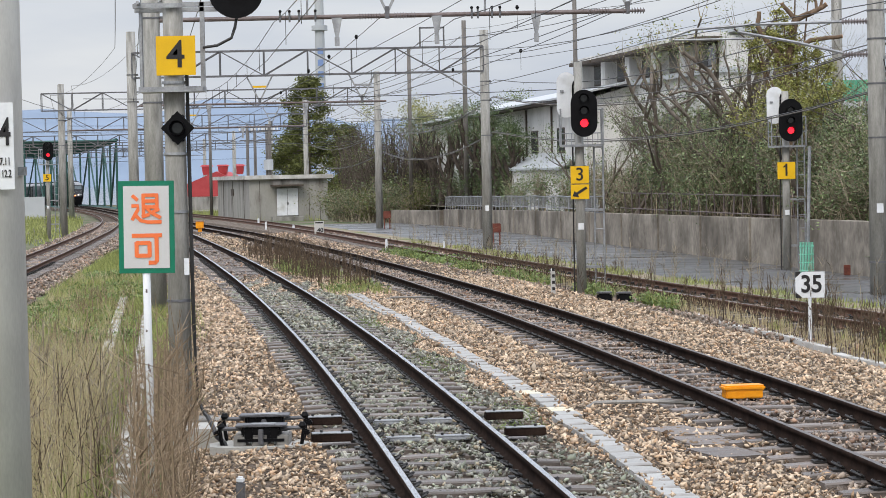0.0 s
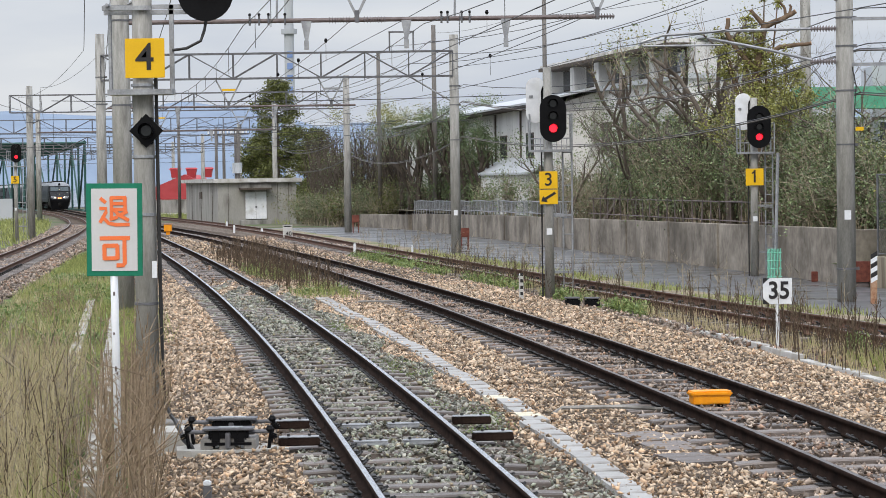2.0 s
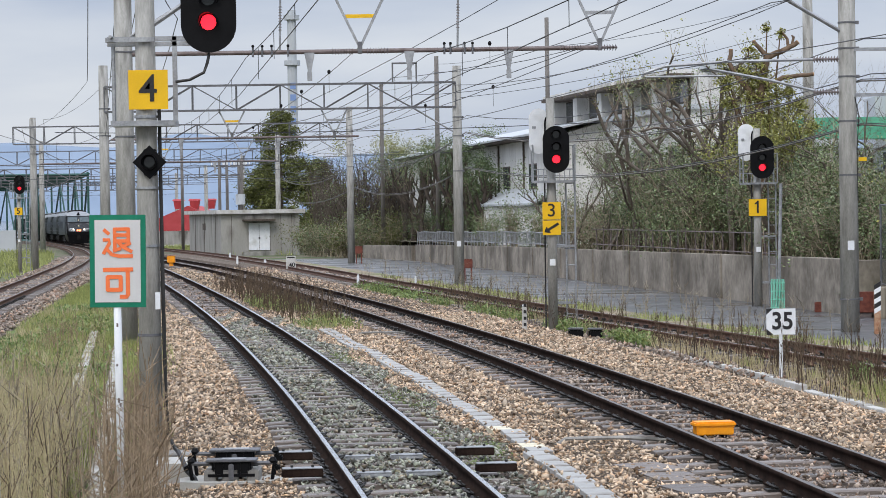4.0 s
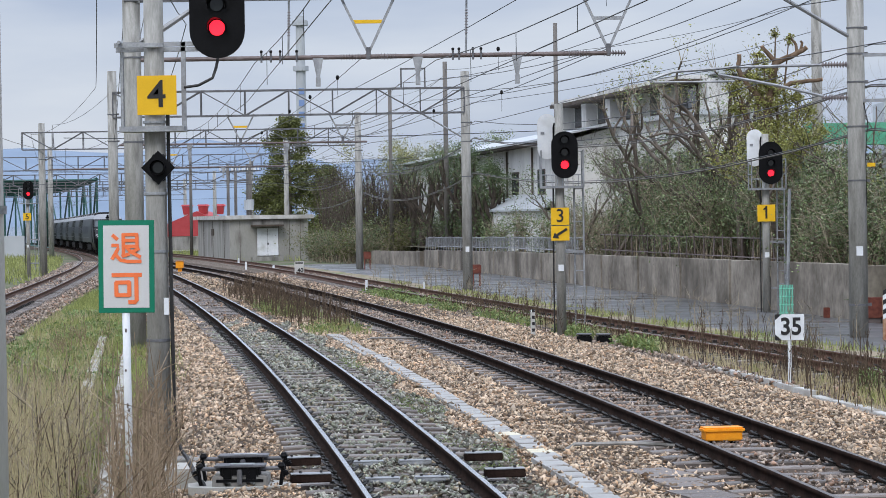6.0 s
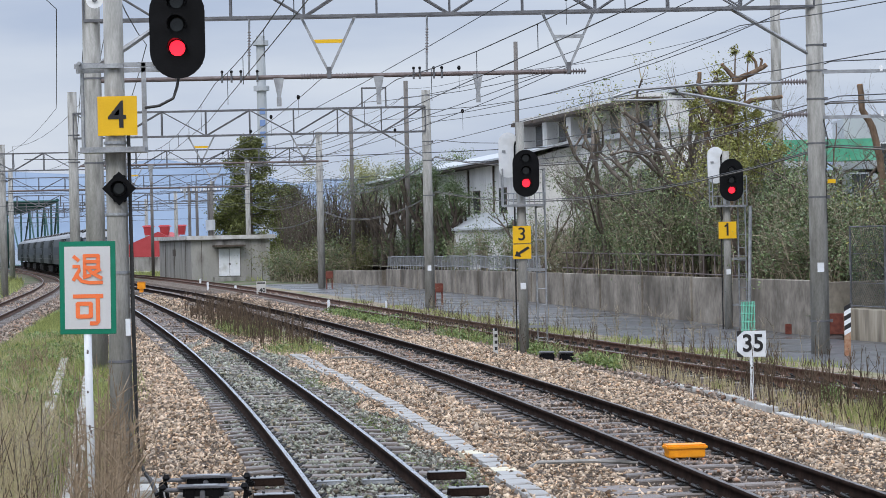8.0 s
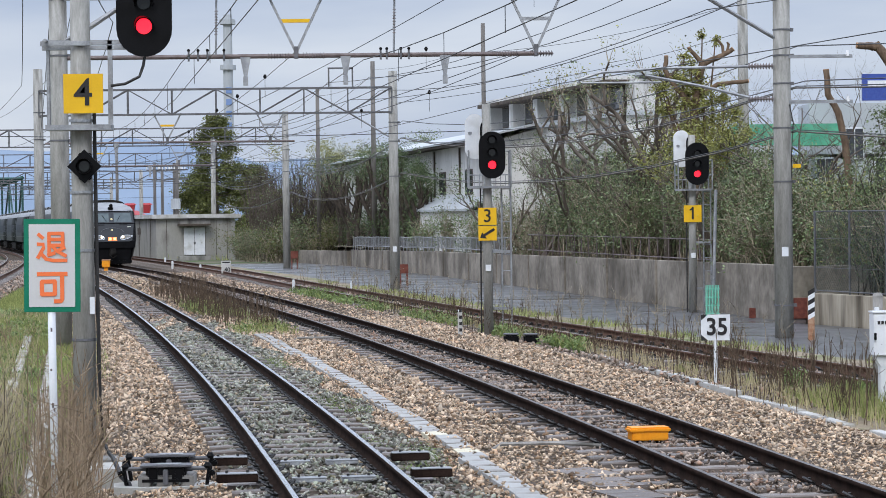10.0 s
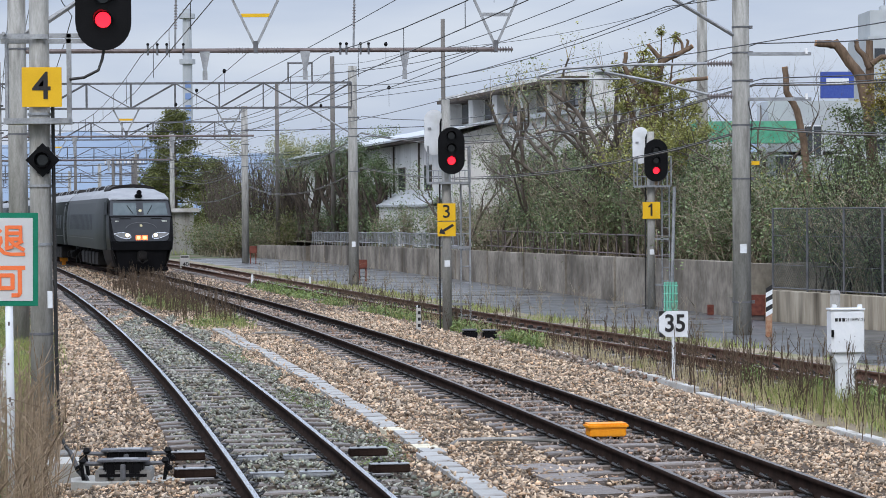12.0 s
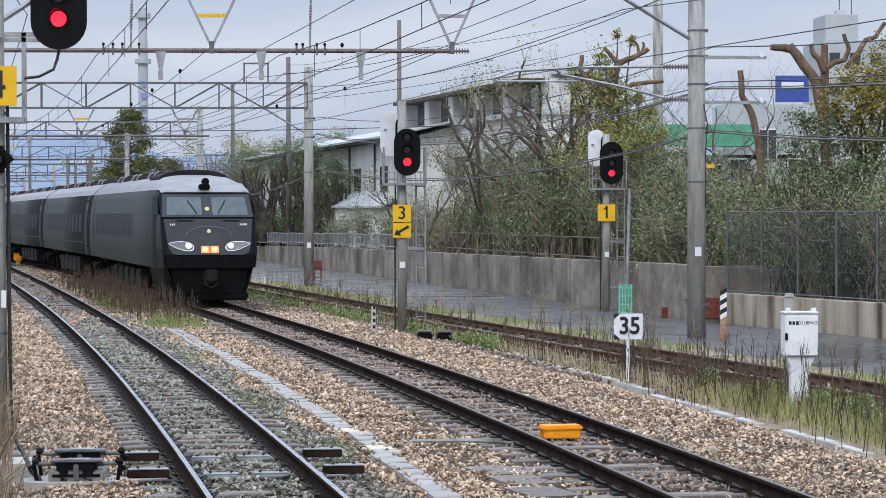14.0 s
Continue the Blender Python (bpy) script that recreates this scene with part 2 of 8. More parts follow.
def pipe(bm, pts, r, n=6):
    """A round bar along a line of points."""
    pts = [Vector(p) for p in pts]
    rings = []
    for k, p in enumerate(pts):
        way = (pts[min(k + 1, len(pts) - 1)] - pts[max(k - 1, 0)]).normalized()
        turn = way.to_track_quat("Z", "Y").to_matrix()
        rings.append([bm.verts.new(p + turn @ Vector((r * math.cos(2 * math.pi * j / n), r * math.sin(2 * math.pi * j / n), 0))) for j in range(n)])
    for one, two in zip(rings, rings[1:]):
        for j in range(n):
            bm.faces.new((one[j], one[(j + 1) % n], two[(j + 1) % n], two[j]))
    bm.faces.new(rings[0][::-1])
    bm.faces.new(rings[-1])
    return bm


def slab(bm, outline, y0, y1, m=None):
    """A flat shape, given in x and z, made solid from y0 to y1."""
    m = m or Matrix()
    front = [bm.verts.new(m @ Vector((x, y0, z))) for x, z in outline]
    back = [bm.verts.new(m @ Vector((x, y1, z))) for x, z in outline]
    bm.faces.new(front)
    bm.faces.new(back[::-1])
    k = len(outline)
    for j in range(k):
        bm.faces.new((front[j], back[j], back[(j + 1) % k], front[(j + 1) % k]))
    return bm


def text(name, words, size, parent, m, material, depth=0.003, bold=0.0, wide=1.0):
    """Letters of the built-in font as a mesh, centred, facing -y before m."""
    cu = bpy.data.curves.new(name, "FONT")
    cu.body, cu.size, cu.extrude, cu.offset = words, size, depth, bold
    cu.align_x, cu.align_y = "CENTER", "CENTER"
    tmp = bpy.data.objects.new("tmp", cu)
    scene.collection.objects.link(tmp)
    bpy.context.view_layer.update()
    me = bpy.data.meshes.new_from_object(tmp.evaluated_get(bpy.context.evaluated_depsgraph_get()))
    bpy.data.objects.remove(tmp)
    me.transform(m @ pose(0, 0, 0, 90) @ Matrix.Diagonal((wide, 1, 1, 1)))
    me.materials.clear()
    me.materials.append(material)
    ob = new(name, me)
    ob.parent = parent
    return ob


def bm_new():
    return bmesh.new()


# ---- the lie of the tracks ----
# Lateral place of each track's centre line, by the distance ahead in hundreds of metres.
LINES = {
    "outer": (1.861, -8.191, -8.445, 3.742, -0.626),
    "main": (5.582, -7.069, -9.962, 3.368, -0.407),
    "siding": (15.954, -28.863, 13.5, -6.155, 0.822),
    "left": (-4.746, -16.746, 9.787, -5.627, 0.85),
}


def across(line, y):
    return sum(c * (y / 100) ** k for k, c in enumerate(LINES[line]))


def heading(line, y):
    """How far the line runs sideways for each metre ahead."""
    return sum(k * c * (y / 100) ** (k - 1) / 100 for k, c in enumerate(LINES[line]) if k)


def fall(y):
    """The ground falls gently towards the river."""
    return -0.003 * np.maximum(0, np.asarray(y) - 110.0)


def on_line(line, y, side=0.0, z=0.0):
    s = heading(line, y)
    k = 1 / math.hypot(1, s)
    return Vector((across(line, y) + side * k, y - side * s * k, z + float(fall(y))))

# ---- ground, ballast, tracks ----


def noise2(x, y, scale, seed=0.0):
    return noise.noise(Vector((x * scale + seed, y * scale - seed, seed)))


def sheet(name, xs_of, ys, cols, z_of, material, label, category, kind="structure", parent=None):
    verts, faces = [], []
    for y in ys:
        a, b = xs_of(y)
        for k in range(cols):
            x = a + (b - a) * k / (cols - 1)
            verts.append((x, y, z_of(x, y)))
    for j in range(len(ys) - 1):
        for k in range(cols - 1):
            i = j * cols + k
            faces.append((i, i + 1, i + cols + 1, i + cols))
    ob = soup(name, verts, faces, material, parent, smooth=True)
    return tagged(ob, label, category, kind=kind)


GROUND_Z = -0.42
near_far = list(np.arange(-60, 150, 2.0)) + list(np.arange(150, 600, 15.0)) + [700, 900, 1300, 2000, 3000, 4500]
sheet("ground", lambda y: (-2500, 2500) if y > 600 else (-400, 400), near_far, 120,
      lambda x, y: GROUND_Z + float(fall(min(y, 400))) + (0.05 * noise2(x, y, 0.3) if y < 200 else 0), DIRT, "damp brown soil with patches of moss beside the tracks", "ground")

WATER = surface("river_water", (0.03, 0.045, 0.055), (0.05, 0.065, 0.075), 0.12, scale=0.05, fine=0.6, bump=0.3, dist=0.1, spec=0.5)
sheet("water", lambda y: (-900, 900), [398, 500, 700, 1000, 1500, 2200, 2880], 12, lambda x, y: -1.2, WATER, "wide grey-blue river beyond the bridge", "water")
BED_Z = -0.215


def bed_z(x, y):
    """The ballast lies level round the sleepers and slopes off at its right-hand shoulder."""
    edge = across("main", y) + 2.65
    z = BED_Z + 0.025 * noise2(x, y, 1.1) + 0.012 * noise2(x, y, 4.0, 3.0)
    mid = (across("main", y) + across("outer", y)) / 2
    if abs(x - mid) < 0.9 and y < 70:
        z += 0.03
    if x > edge:
        z -= 0.18 * min(1, (x - edge) / 0.8)
    left = across("outer", y) - 1.7
    if x < left:
        z -= 0.15 * min(1, (left - x) / 0.8)
    return z + float(fall(y))


bed_ys = list(np.arange(6, 70, 0.35)) + list(np.arange(70, 380, 2.0))
sheet("ballast_bed", lambda y: (across("outer", y) - 2.6, max(across("main", y) + 3.5, across("outer", y) + 2.9)), bed_ys, 46, bed_z, BED_SHADE, "tan crushed-stone ballast bed under the tracks, darkened for shade between stones", "ballast")
for line in ("siding", "left"):
    sheet("ballast_bed", lambda y, line=line: (across(line, y) - 1.7, across(line, y) + 1.7), list(np.arange(12 if line == "left" else 20, 180, 1.0)), 8,
          lambda x, y, line=line: -0.27 + 0.02 * noise2(x, y, 1.4) + float(fall(y)) - (0.08 if abs(x - across(line, y)) > 1.5 else 0), BED_FAR, "dull brown ballast with weeds under the track", "ballast")


def stones(name, places, sizes, material, label, seed):
    """Crushed stones: distorted eight-faced lumps, each turned its own way."""
    rng = np.random.default_rng(seed)
    base = np.array([(1, 0, 0), (-1, 0, 0), (0, 1, 0), (0, -1, 0), (0, 0, 1), (0, 0, -1)], float)
    tri = np.array([(0, 2, 4), (2, 1, 4), (1, 3, 4), (3, 0, 4), (2, 0, 5), (1, 2, 5), (3, 1, 5), (0, 3, 5)])
    n = len(places)
    m = len(base)
    lumps = base[None] * rng.uniform(0.6, 1.2, (n, m, 1)) + rng.normal(0, 0.2, (n, m, 3))
    lumps *= rng.uniform((0.95, 0.65, 0.4), (1.6, 1.15, 0.7), (n, 3))[:, None]
    q = rng.normal(size=(n, 4)) * np.array((1.0, 0.45, 0.45, 1.0))
    q /= np.linalg.norm(q, axis=1)[:, None]
    w, x, y, z = q.T
    rot = np.stack([1 - 2 * (y * y + z * z), 2 * (x * y - z * w), 2 * (x * z + y * w), 2 * (x * y + z * w), 1 - 2 * (x * x + z * z), 2 * (y * z - x * w),
                    2 * (x * z - y * w), 2 * (y * z + x * w), 1 - 2 * (x * x + y * y)], 1).reshape(n, 3, 3)
    verts = np.einsum("nij,nkj->nki", rot, lumps) * sizes[:, None, None] + places[:, None]
    faces = tri[None] + m * np.arange(n)[:, None, None]
    ob = soup(name, verts.reshape(-1, 3), faces.reshape(-1, 3), material)
    return tagged(ob, label, "ballast", kind="stuff")


def scatter(count, y0, y1, inside, seed, lift=0.0):
    """Random places on the ballast for which inside(x, y, x_outer, x_main) holds, denser near by."""
    rng = np.random.default_rng(seed)
    y = y0 + (y1 - y0) * rng.random(count) ** 1.45
    xo, xm = across("outer", y), across("main", y)
    x = xo - 2.5 + rng.random(count) * (xm - xo + 5.95)
    keep = inside(x, y, xo, xm)
    x, y, xm, xo = x[keep], y[keep], xm[keep], xo[keep]
    z = BED_Z + lift - 0.18 * np.clip((x - xm - 2.65) / 0.8, 0, 1) - 0.15 * np.clip((xo - 1.7 - x) / 0.8, 0, 1) + fall(y)
    z += np.where((np.abs(x - xo) < 0.47) | (np.abs(x - xm) < 0.47), np.where(np.abs(x - xo) < 0.47, 0.046 + 0.024 * np.sin(y * 0.9 + 1.3 * np.sin(x * 2.0)) + 0.016 * np.sin(y * 4.7 + 5 * np.sin(4 * x)) , 0.045 + 0.02 * np.sin(y * 3.1 + x * 2.0)), 0.0) + np.where((np.abs(x - xo) > 0.66) & (np.abs(x - xo) < 0.95) | (np.abs(x - xm) > 0.66) & (np.abs(x - xm) < 0.95), 0.018 + 0.014 * np.sin(y * 2.3), 0.0)
    z += np.array([0.025 * noise2(a, b, 1.1) + (0.03 if abs(a - (c + d) / 2) < 0.9 else 0) for a, b, c, d in zip(x, y, xm, xo)])
    size = (0.014 + 0.026 * rng.random(len(x)) ** 1.6) * (1 + 0.014 * np.maximum(0, y - 25))
    return np.stack([x, y, z + 0.004 + rng.uniform(-0.014, 0.014, len(x))], 1), size


grey_zone = lambda x, y, xo, xm: (np.abs(x - xo - 0.15 * np.sin(y)) < 1.35) & (x > xo - 0.95) & (y < 58 + 5 * np.sin(x * 9.0))
dark_zone = lambda x, y, xo, xm: (np.abs(x - xm) < 0.75)  | ((xm - x > 0.75) & (xm - x < 1.05) & (np.sin(x * 37 + y * 11) > 0))
far = scatter(18000, 60, 118, lambda x, y, xo, xm: (np.abs(x - xo) > 0.7) & (np.abs(x - xm) > 0.7), 7)
stones("ballast_stones", far[0], far[1] * 0.85, STONE_TAN, "distant tan crushed ballast stones", 17)
far = scatter(12000, 60, 118, lambda x, y, xo, xm: (np.abs(x - xo) <= 0.8) | (np.abs(x - xm) <= 0.8), 8)
stones("ballast_stones", far[0], far[1] * 0.85, STONE_DARK, "distant dark ballast stones between the rails", 18)
stones("ballast_stones", *scatter(138000, 15, 62, lambda x, y, xo, xm: ~grey_zone(x, y, xo, xm) & ~dark_zone(x, y, xo, xm), 1), STONE_TAN, "loose tan and pinkish crushed ballast stones", 11)
stones("ballast_stones", *scatter(122000, 15, 64, grey_zone, 2), STONE_GREY, "loose grey crushed ballast stones between the rails", 12)
stones("ballast_stones", *scatter(88000, 15, 70, lambda x, y, xo, xm: dark_zone(x, y, xo, xm) & ~grey_zone(x, y, xo, xm), 3), STONE_DARK, "rust-brown crushed ballast stones between the rails", 13)

for line, y0, y1, count in (("siding", 26, 120, 17000), ("left", 50, 165, 15000)):
    rng = np.random.default_rng(len(line))
    sy = y0 + (y1 - y0) * rng.random(count) ** 1.3
    off = rng.uniform(-1.75, 1.75, count)
    sz = -0.265 + np.where(np.abs(off) < 0.5, 0.07 + 0.03 * np.sin(sy * 1.7), 0.03) - 0.1 * np.clip(np.abs(off) - 1.35, 0, 1) + fall(sy) + rng.uniform(-0.012, 0.02, count)
    stones("ballast_stones", np.stack([across(line, sy) + off, sy, sz], 1), rng.uniform(0.03, 0.06, count) * (0.7 + 0.006 * sy), STONE_DARK, "dull brown crushed stones along the track", 40 + len(line))


def rail_mesh(line, side, ys, material, top, parent, top_label):
    """One rail: foot, web and head swept along its line, and the worn band on the head."""
    prof = [(-0.064, -0.153), (0.064, -0.153), (0.064, -0.140), (0.012, -0.120), (0.009, -0.045), (0.033, -0.036), (0.033, -0.006), (0.026, 0.0), (-0.026, 0.0), (-0.033, -0.006), (-0.033, -0.036), (-0.009, -0.045), (-0.012, -0.120), (-0.064, -0.140)]
    n = len(prof)
    verts, faces, tv, tf = [], [], [], []
    for y in ys:
        for px_, pz in prof:
            verts.append(on_line(line, y, side + px_, pz))
        for px_ in (-0.024, 0.024):
            tv.append(on_line(line, y, side + px_, 0.0015))
    for j in range(len(ys) - 1):
        for k in range(n):
            a, b = j * n + k, j * n + (k + 1) % n
            faces.append((a, b, b + n, a + n))
        tf.append((2 * j, 2 * j + 1, 2 * j + 3, 2 * j + 2))
    rail = soup("rail", verts, faces, material, parent)
    soup("running_band", tv, tf, top, rail, top_label)
    return rail


def sleeper_piece(seed):
    """A weathered sleeper: warped along its length, its edges worn uneven."""
    rng = random.Random(seed)
    bm = bm_new()
    n, rings = 9, []
    bow, sway = rng.uniform(-0.012, 0.012), rng.uniform(-0.03, 0.03)
    for k in range(n + 1):
        u = 2 * k / n - 1
        x, w = u * 1.0, 0.105 - (0.012 if k in (0, n) else 0) + rng.uniform(-0.012, 0.006)
        zt, yy = -0.153 + bow * (1 - u * u) - rng.uniform(0, 0.008) - (0.01 if k in (0, n) else 0), sway * (1 - u * u) + rng.uniform(-0.006, 0.006)
        rings.append([bm.verts.new(p) for p in ((x, yy - w, -0.28), (x, yy - w, zt - 0.014), (x, yy - w + 0.014, zt), (x, yy + w - 0.014, zt), (x, yy + w, zt - 0.014), (x, yy + w, -0.28))])
    for a, b in zip(rings, rings[1:]):
        for k in range(5):
            bm.faces.new((a[k], a[k + 1], b[k + 1], b[k]))
    bm.faces.new(rings[0])
    bm.faces.new(rings[-1][::-1])
    bmesh.ops.recalc_face_normals(bm, faces=bm.faces)
    me = bpy.data.meshes.new("sleeper")
    bm.to_mesh(me)
    bm.free()
    me.materials.append(SLEEPER)
    return me


def clip_set(line, ys, parent):
    """Base plates and spring clips at both rails of each sleeper."""
    bm = bm_new()
    for y in ys:
        s = heading(line, y)
        rz = -math.degrees(math.atan(s))
        for g in (-0.5665, 0.5665):
            p = on_line(line, y, g)
            box(bm, (p.x, p.y, p.z - 0.148), (0.34, 0.15, 0.018), rz=rz)
            for e in (-1, 1):
                o = on_line(line, y, g + e * 0.105)
                if y < 46:
                    ring = [(o.x + 0.055 * math.cos(a), o.y + 0.075 * math.sin(a), o.z - 0.112 + 0.03 * math.cos(a * 1.0 + (0 if e > 0 else math.pi))) for a in np.linspace(0.4, 5.6, 8)]
                    pipe(bm, ring, 0.013, 4)
                    rod(bm, (o.x, o.y, o.z - 0.14), (o.x, o.y, o.z - 0.085), 0.016, n=6)
                else:
                    box(bm, (o.x, o.y, o.z - 0.12), (0.09, 0.11, 0.05), rz=rz)
    return part("rail_fastenings", bm, CLIP, parent, "dark spring clips and base plates", kind="stuff")


PIECES = []


def track(line, y0, y1, sleep_to, material, top, label, top_label, pitch=0.62):
    t = thing("railway_track", label, "railway track", kind="structure")
    ys = list(np.arange(y0, 110, 1.0)) + list(np.arange(110, y1, 4.0))
    for g in (-0.5665, 0.5665):
        rail_mesh(line, g, ys, material, top, t, top_label)
    at = np.arange(y0, sleep_to, pitch)
    clip_set(line, [y for y in at if y < 78], t)
    PIECES.append((t, line, at))
    return t


track("outer", 8, 200, 150, RAIL_SIDE, RAIL_TOP, "curving narrow-gauge railway track with polished rails", "bright polished running surface", pitch=0.64)
track("main", 8, 420, 150, RAIL_SIDE, RAIL_TOP_DULL, "wet main railway track with brown rails on wooden sleepers", "dull worn running surface")
track("siding", 22, 250, 110, RAIL_RUST, RAIL_TOP_DULL, "rusty siding track among weeds beside the wet pavement", "dull brown running surface", pitch=0.7)
track("left", 20, 320, 170, RAIL_RUST, RAIL_TOP_DULL, "rust-brown railway track curving towards the bridge", "dull brown running surface", pitch=0.7)

# ---- pavement and walls beside the siding ----
PAVE_Z = -0.30
wall_x = lambda y: 9.74 - 0.1485 * (y - 61.2)
sheet("pavement", lambda y: (across("siding", y) + 2.75, wall_x(y) if y > 59 else 10.3 + 0.31 * (57.5 - y)), list(np.arange(24, 150, 1.0)), 10,
      lambda x, y: PAVE_Z + float(fall(y)) + 0.012 * noise2(x, y, 0.35), ASPHALT, "wet dark asphalt lane with puddles and painted sky sheen beside the siding", "pavement")

VERGE = surface("verge_soil", (0.17, 0.135, 0.095), (0.34, 0.28, 0.20), 0.95, scale=2, fine=25, bump=0.5, dist=0.04, stains=(0.12, 0.16, 0.05), stain_scale=0.7, stain_at=(0.5, 0.66))
sheet("verge", lambda y: (across("siding", y) + 1.25, across("siding", y) + 2.85), list(np.arange(24, 140, 1.0)), 10,
      lambda x, y: -0.17 - 0.16 * max(0.0, min(1.0, (x - across("siding", y) - 2.45) / 0.4)) + float(fall(y)) + 0.03 * noise2(x, y, 1.2), VERGE, "light trodden soil with moss between siding and lane", "verge")
sheet("verge", lambda y: (across("main", y) + 3.4, across("siding", y) - 1.25), list(np.arange(20, 84, 1.0)), 10,
      lambda x, y: -0.36 + 0.15 * max(0.0, min(1.0, (x - across("main", y) - 3.55) / 0.7)) + 0.03 * noise2(x, y, 1.2), VERGE, "light trodden soil with moss beside the siding", "verge")


def wall_run(name, a, b, z0, z1a, z1b, thick, material, label, joints=3.0):
    """A straight concrete wall from a to b in panels with narrow joints and a slightly proud coping."""
    w = thing(name, label, "wall", kind="structure")
    a, b = Vector(a), Vector(b)
    way = b - a
    n = max(1, round(way.length / joints))
    side = Vector((-way.y, way.x)).normalized() * thick
    if side.x < 0:
        side = -side
    for k in range(n):
        p, q = a + way * (k / n + 0.0015), a + way * ((k + 1) / n - 0.0015)
        za, zb = z1a + (z1b - z1a) * k / n, z1a + (z1b - z1a) * (k + 1) / n
        bm = bm_new()
        low = [(p, z0), (q, z0), (q + side, z0), (p + side, z0)]
        top = [(p, za), (q, zb), (q + side, zb), (p + side, za)]
        v = [bm.verts.new((c.x, c.y, z + float(fall(c.y)))) for c, z in low + top]
        for f in ((0, 1, 2, 3), (4, 5, 6, 7), (0, 1, 5, 4), (1, 2, 6, 5), (2, 3, 7, 6), (3, 0, 4, 7)):
            bm.faces.new([v[i] for i in f])
        bmesh.ops.bevel(bm, geom=list(bm.edges), offset=0.012, segments=1, affect="EDGES")
        part("wall_panel", bm, material, w)
    return w


wall_run("wall_east", (10.05, 59.1), (-1.5, 136.9), -0.6, 1.08, 0.62, 0.3, WALL, "stained grey concrete retaining wall behind the wet lane", 6.0)
wall_run("wall_fence", (10.4, 57.6), (17.6, 34.4), -0.6, 0.44, 0.44, 0.3, WALL_B, "streaked pale concrete base wall under the chain-link fence", 4.0)
wall_run("wall_end", (10.05, 59.1), (13.5, 60.3), -0.6, 1.05, 1.05, 0.25, WALL, "stained grey concrete return wall", 6.0)
wall_run("wall_far", (-1.7, 137.2), (-4.9, 150.0), -0.6, 0.55, 0.5, 0.3, WALL, "low grey concrete wall by the trees", 6.0)
# the bank behind the walls
sheet("bank", lambda y: (wall_x(y) + 0.2, wall_x(y) + 60), list(np.arange(59.5, 150, 2.5)), 24,
      lambda x, y: 0.75 + float(fall(y)) + 0.12 * noise2(x, y, 0.4), DIRT, "leaf-strewn bank of soil behind the concrete wall", "bank")
sheet("bank", lambda y: (10.55 + 0.31 * (57.5 - y), 70), list(np.arange(20, 60.5, 2.5)), 20,
      lambda x, y: 0.2 + 0.1 * noise2(x, y, 0.4), DIRT, "weedy bank of soil behind the fence", "bank")

# ---- poles and gantries ----


def pole(x, y, r, top, label="weathered grey concrete pole beside the track", base=-0.5, bands=(), plate=None, group="catenary poles", taper=0.86, material=None):
    t = thing("catenary_pole", label, "utility pole", group, at=(x, y, base + float(fall(y))))
    h = top - base
    part("shaft", rod(bm_new(), (0, 0, 0), (0, 0, h), r, r * taper, 20), material or POLE, t, smooth=True)
    for z in bands:
        k = r * (1 - (1 - taper) * (z - base) / h)
        bm = rod(bm_new(), (0, 0, z - base - 0.018), (0, 0, z - base + 0.018), k + 0.010, n=18)
        box(bm, (k + 0.03, 0, z - base), (0.08, 0.06, 0.07))
        part("steel_band", bm, STEEL_DK, t)
    if plate:
        part("plate", box(bm_new(), (0, -r - 0.006, plate - base), (0.14, 0.006, 0.2)), WHITE, t, "small white number plate")
    return t


def truss(x0, x1, y, zb, zt, panel=1.6, size=0.06, deep=0.35, label="grey steel lattice beam over the tracks"):
    """A lattice beam: four chords, uprights and one diagonal a panel, all steel angles."""
    t = thing("gantry_beam", label, "catenary gantry", "catenary gantries", at=(x0, y, zb))
    n = max(2, round((x1 - x0) / panel))
    w, h = x1 - x0, zt - zb
    for d in ((-deep / 2, deep / 2) if deep else (0,)):
        for z in (0, h):
            part("chord", box(bm_new(), (w / 2, d, z), (w, size, size)), STEEL_DK, t)
    bm = bm_new()
    for d in ((-deep / 2, deep / 2) if deep else (0,)):
        for k in range(n + 1):
            x = w * k / n
            rod(bm, (x, d, 0), (x, d, h), size * 0.4, n=5)
            if k < n:
                a, b = ((0, h) if k % 2 else (h, 0))
                rod(bm, (x, d, a), (x + w / n, d, b), size * 0.38, n=5)
    part("lattice", bm, STEEL_DK, t)
    return t


def vee(x, y, ztop, zlow, width, yellow=False):
    """A V-shaped hanger under a gantry beam."""
    t = thing("hanger_frame", "grey steel V-shaped hanger frame" + (" with a yellow bar" if yellow else ""), "catenary hanger", "hanger frames", at=(x, y, zlow))
    h = ztop - zlow
    for e in (-1, 1):
        part("arm", box(bm_new(), (e * width / 4 + e * 0.02, 0, h / 2 + 0.06), (0.055, 0.06, math.hypot(width / 2, h) * 0.98), ry=math.degrees(math.atan2(e * width / 2, h))), STEEL, t)
    bm = box(bm_new(), (0, 0, h * 0.58), (width * 0.56, 0.05, 0.075))
    part("cross_bar", bm, YELLOW if yellow else STEEL, t)
    part("drop_clamp", box(bm_new(), (0, 0, 0.02), (0.1, 0.1, 0.26), bevel=0.01), STEEL_DK, t)
    return t


def ridged(bm, a, b, r, n=7):
    """A string of insulator sheds."""
    a, b = Vector(a), Vector(b)
    for k in range(n):
        p = a + (b - a) * ((k + 0.3) / n)
        q = a + (b - a) * ((k + 0.7) / n)
        rod(bm, p, q, r, r * 0.55, 8)
    rod(bm, a, b, r * 0.4, n=6)
    return bm


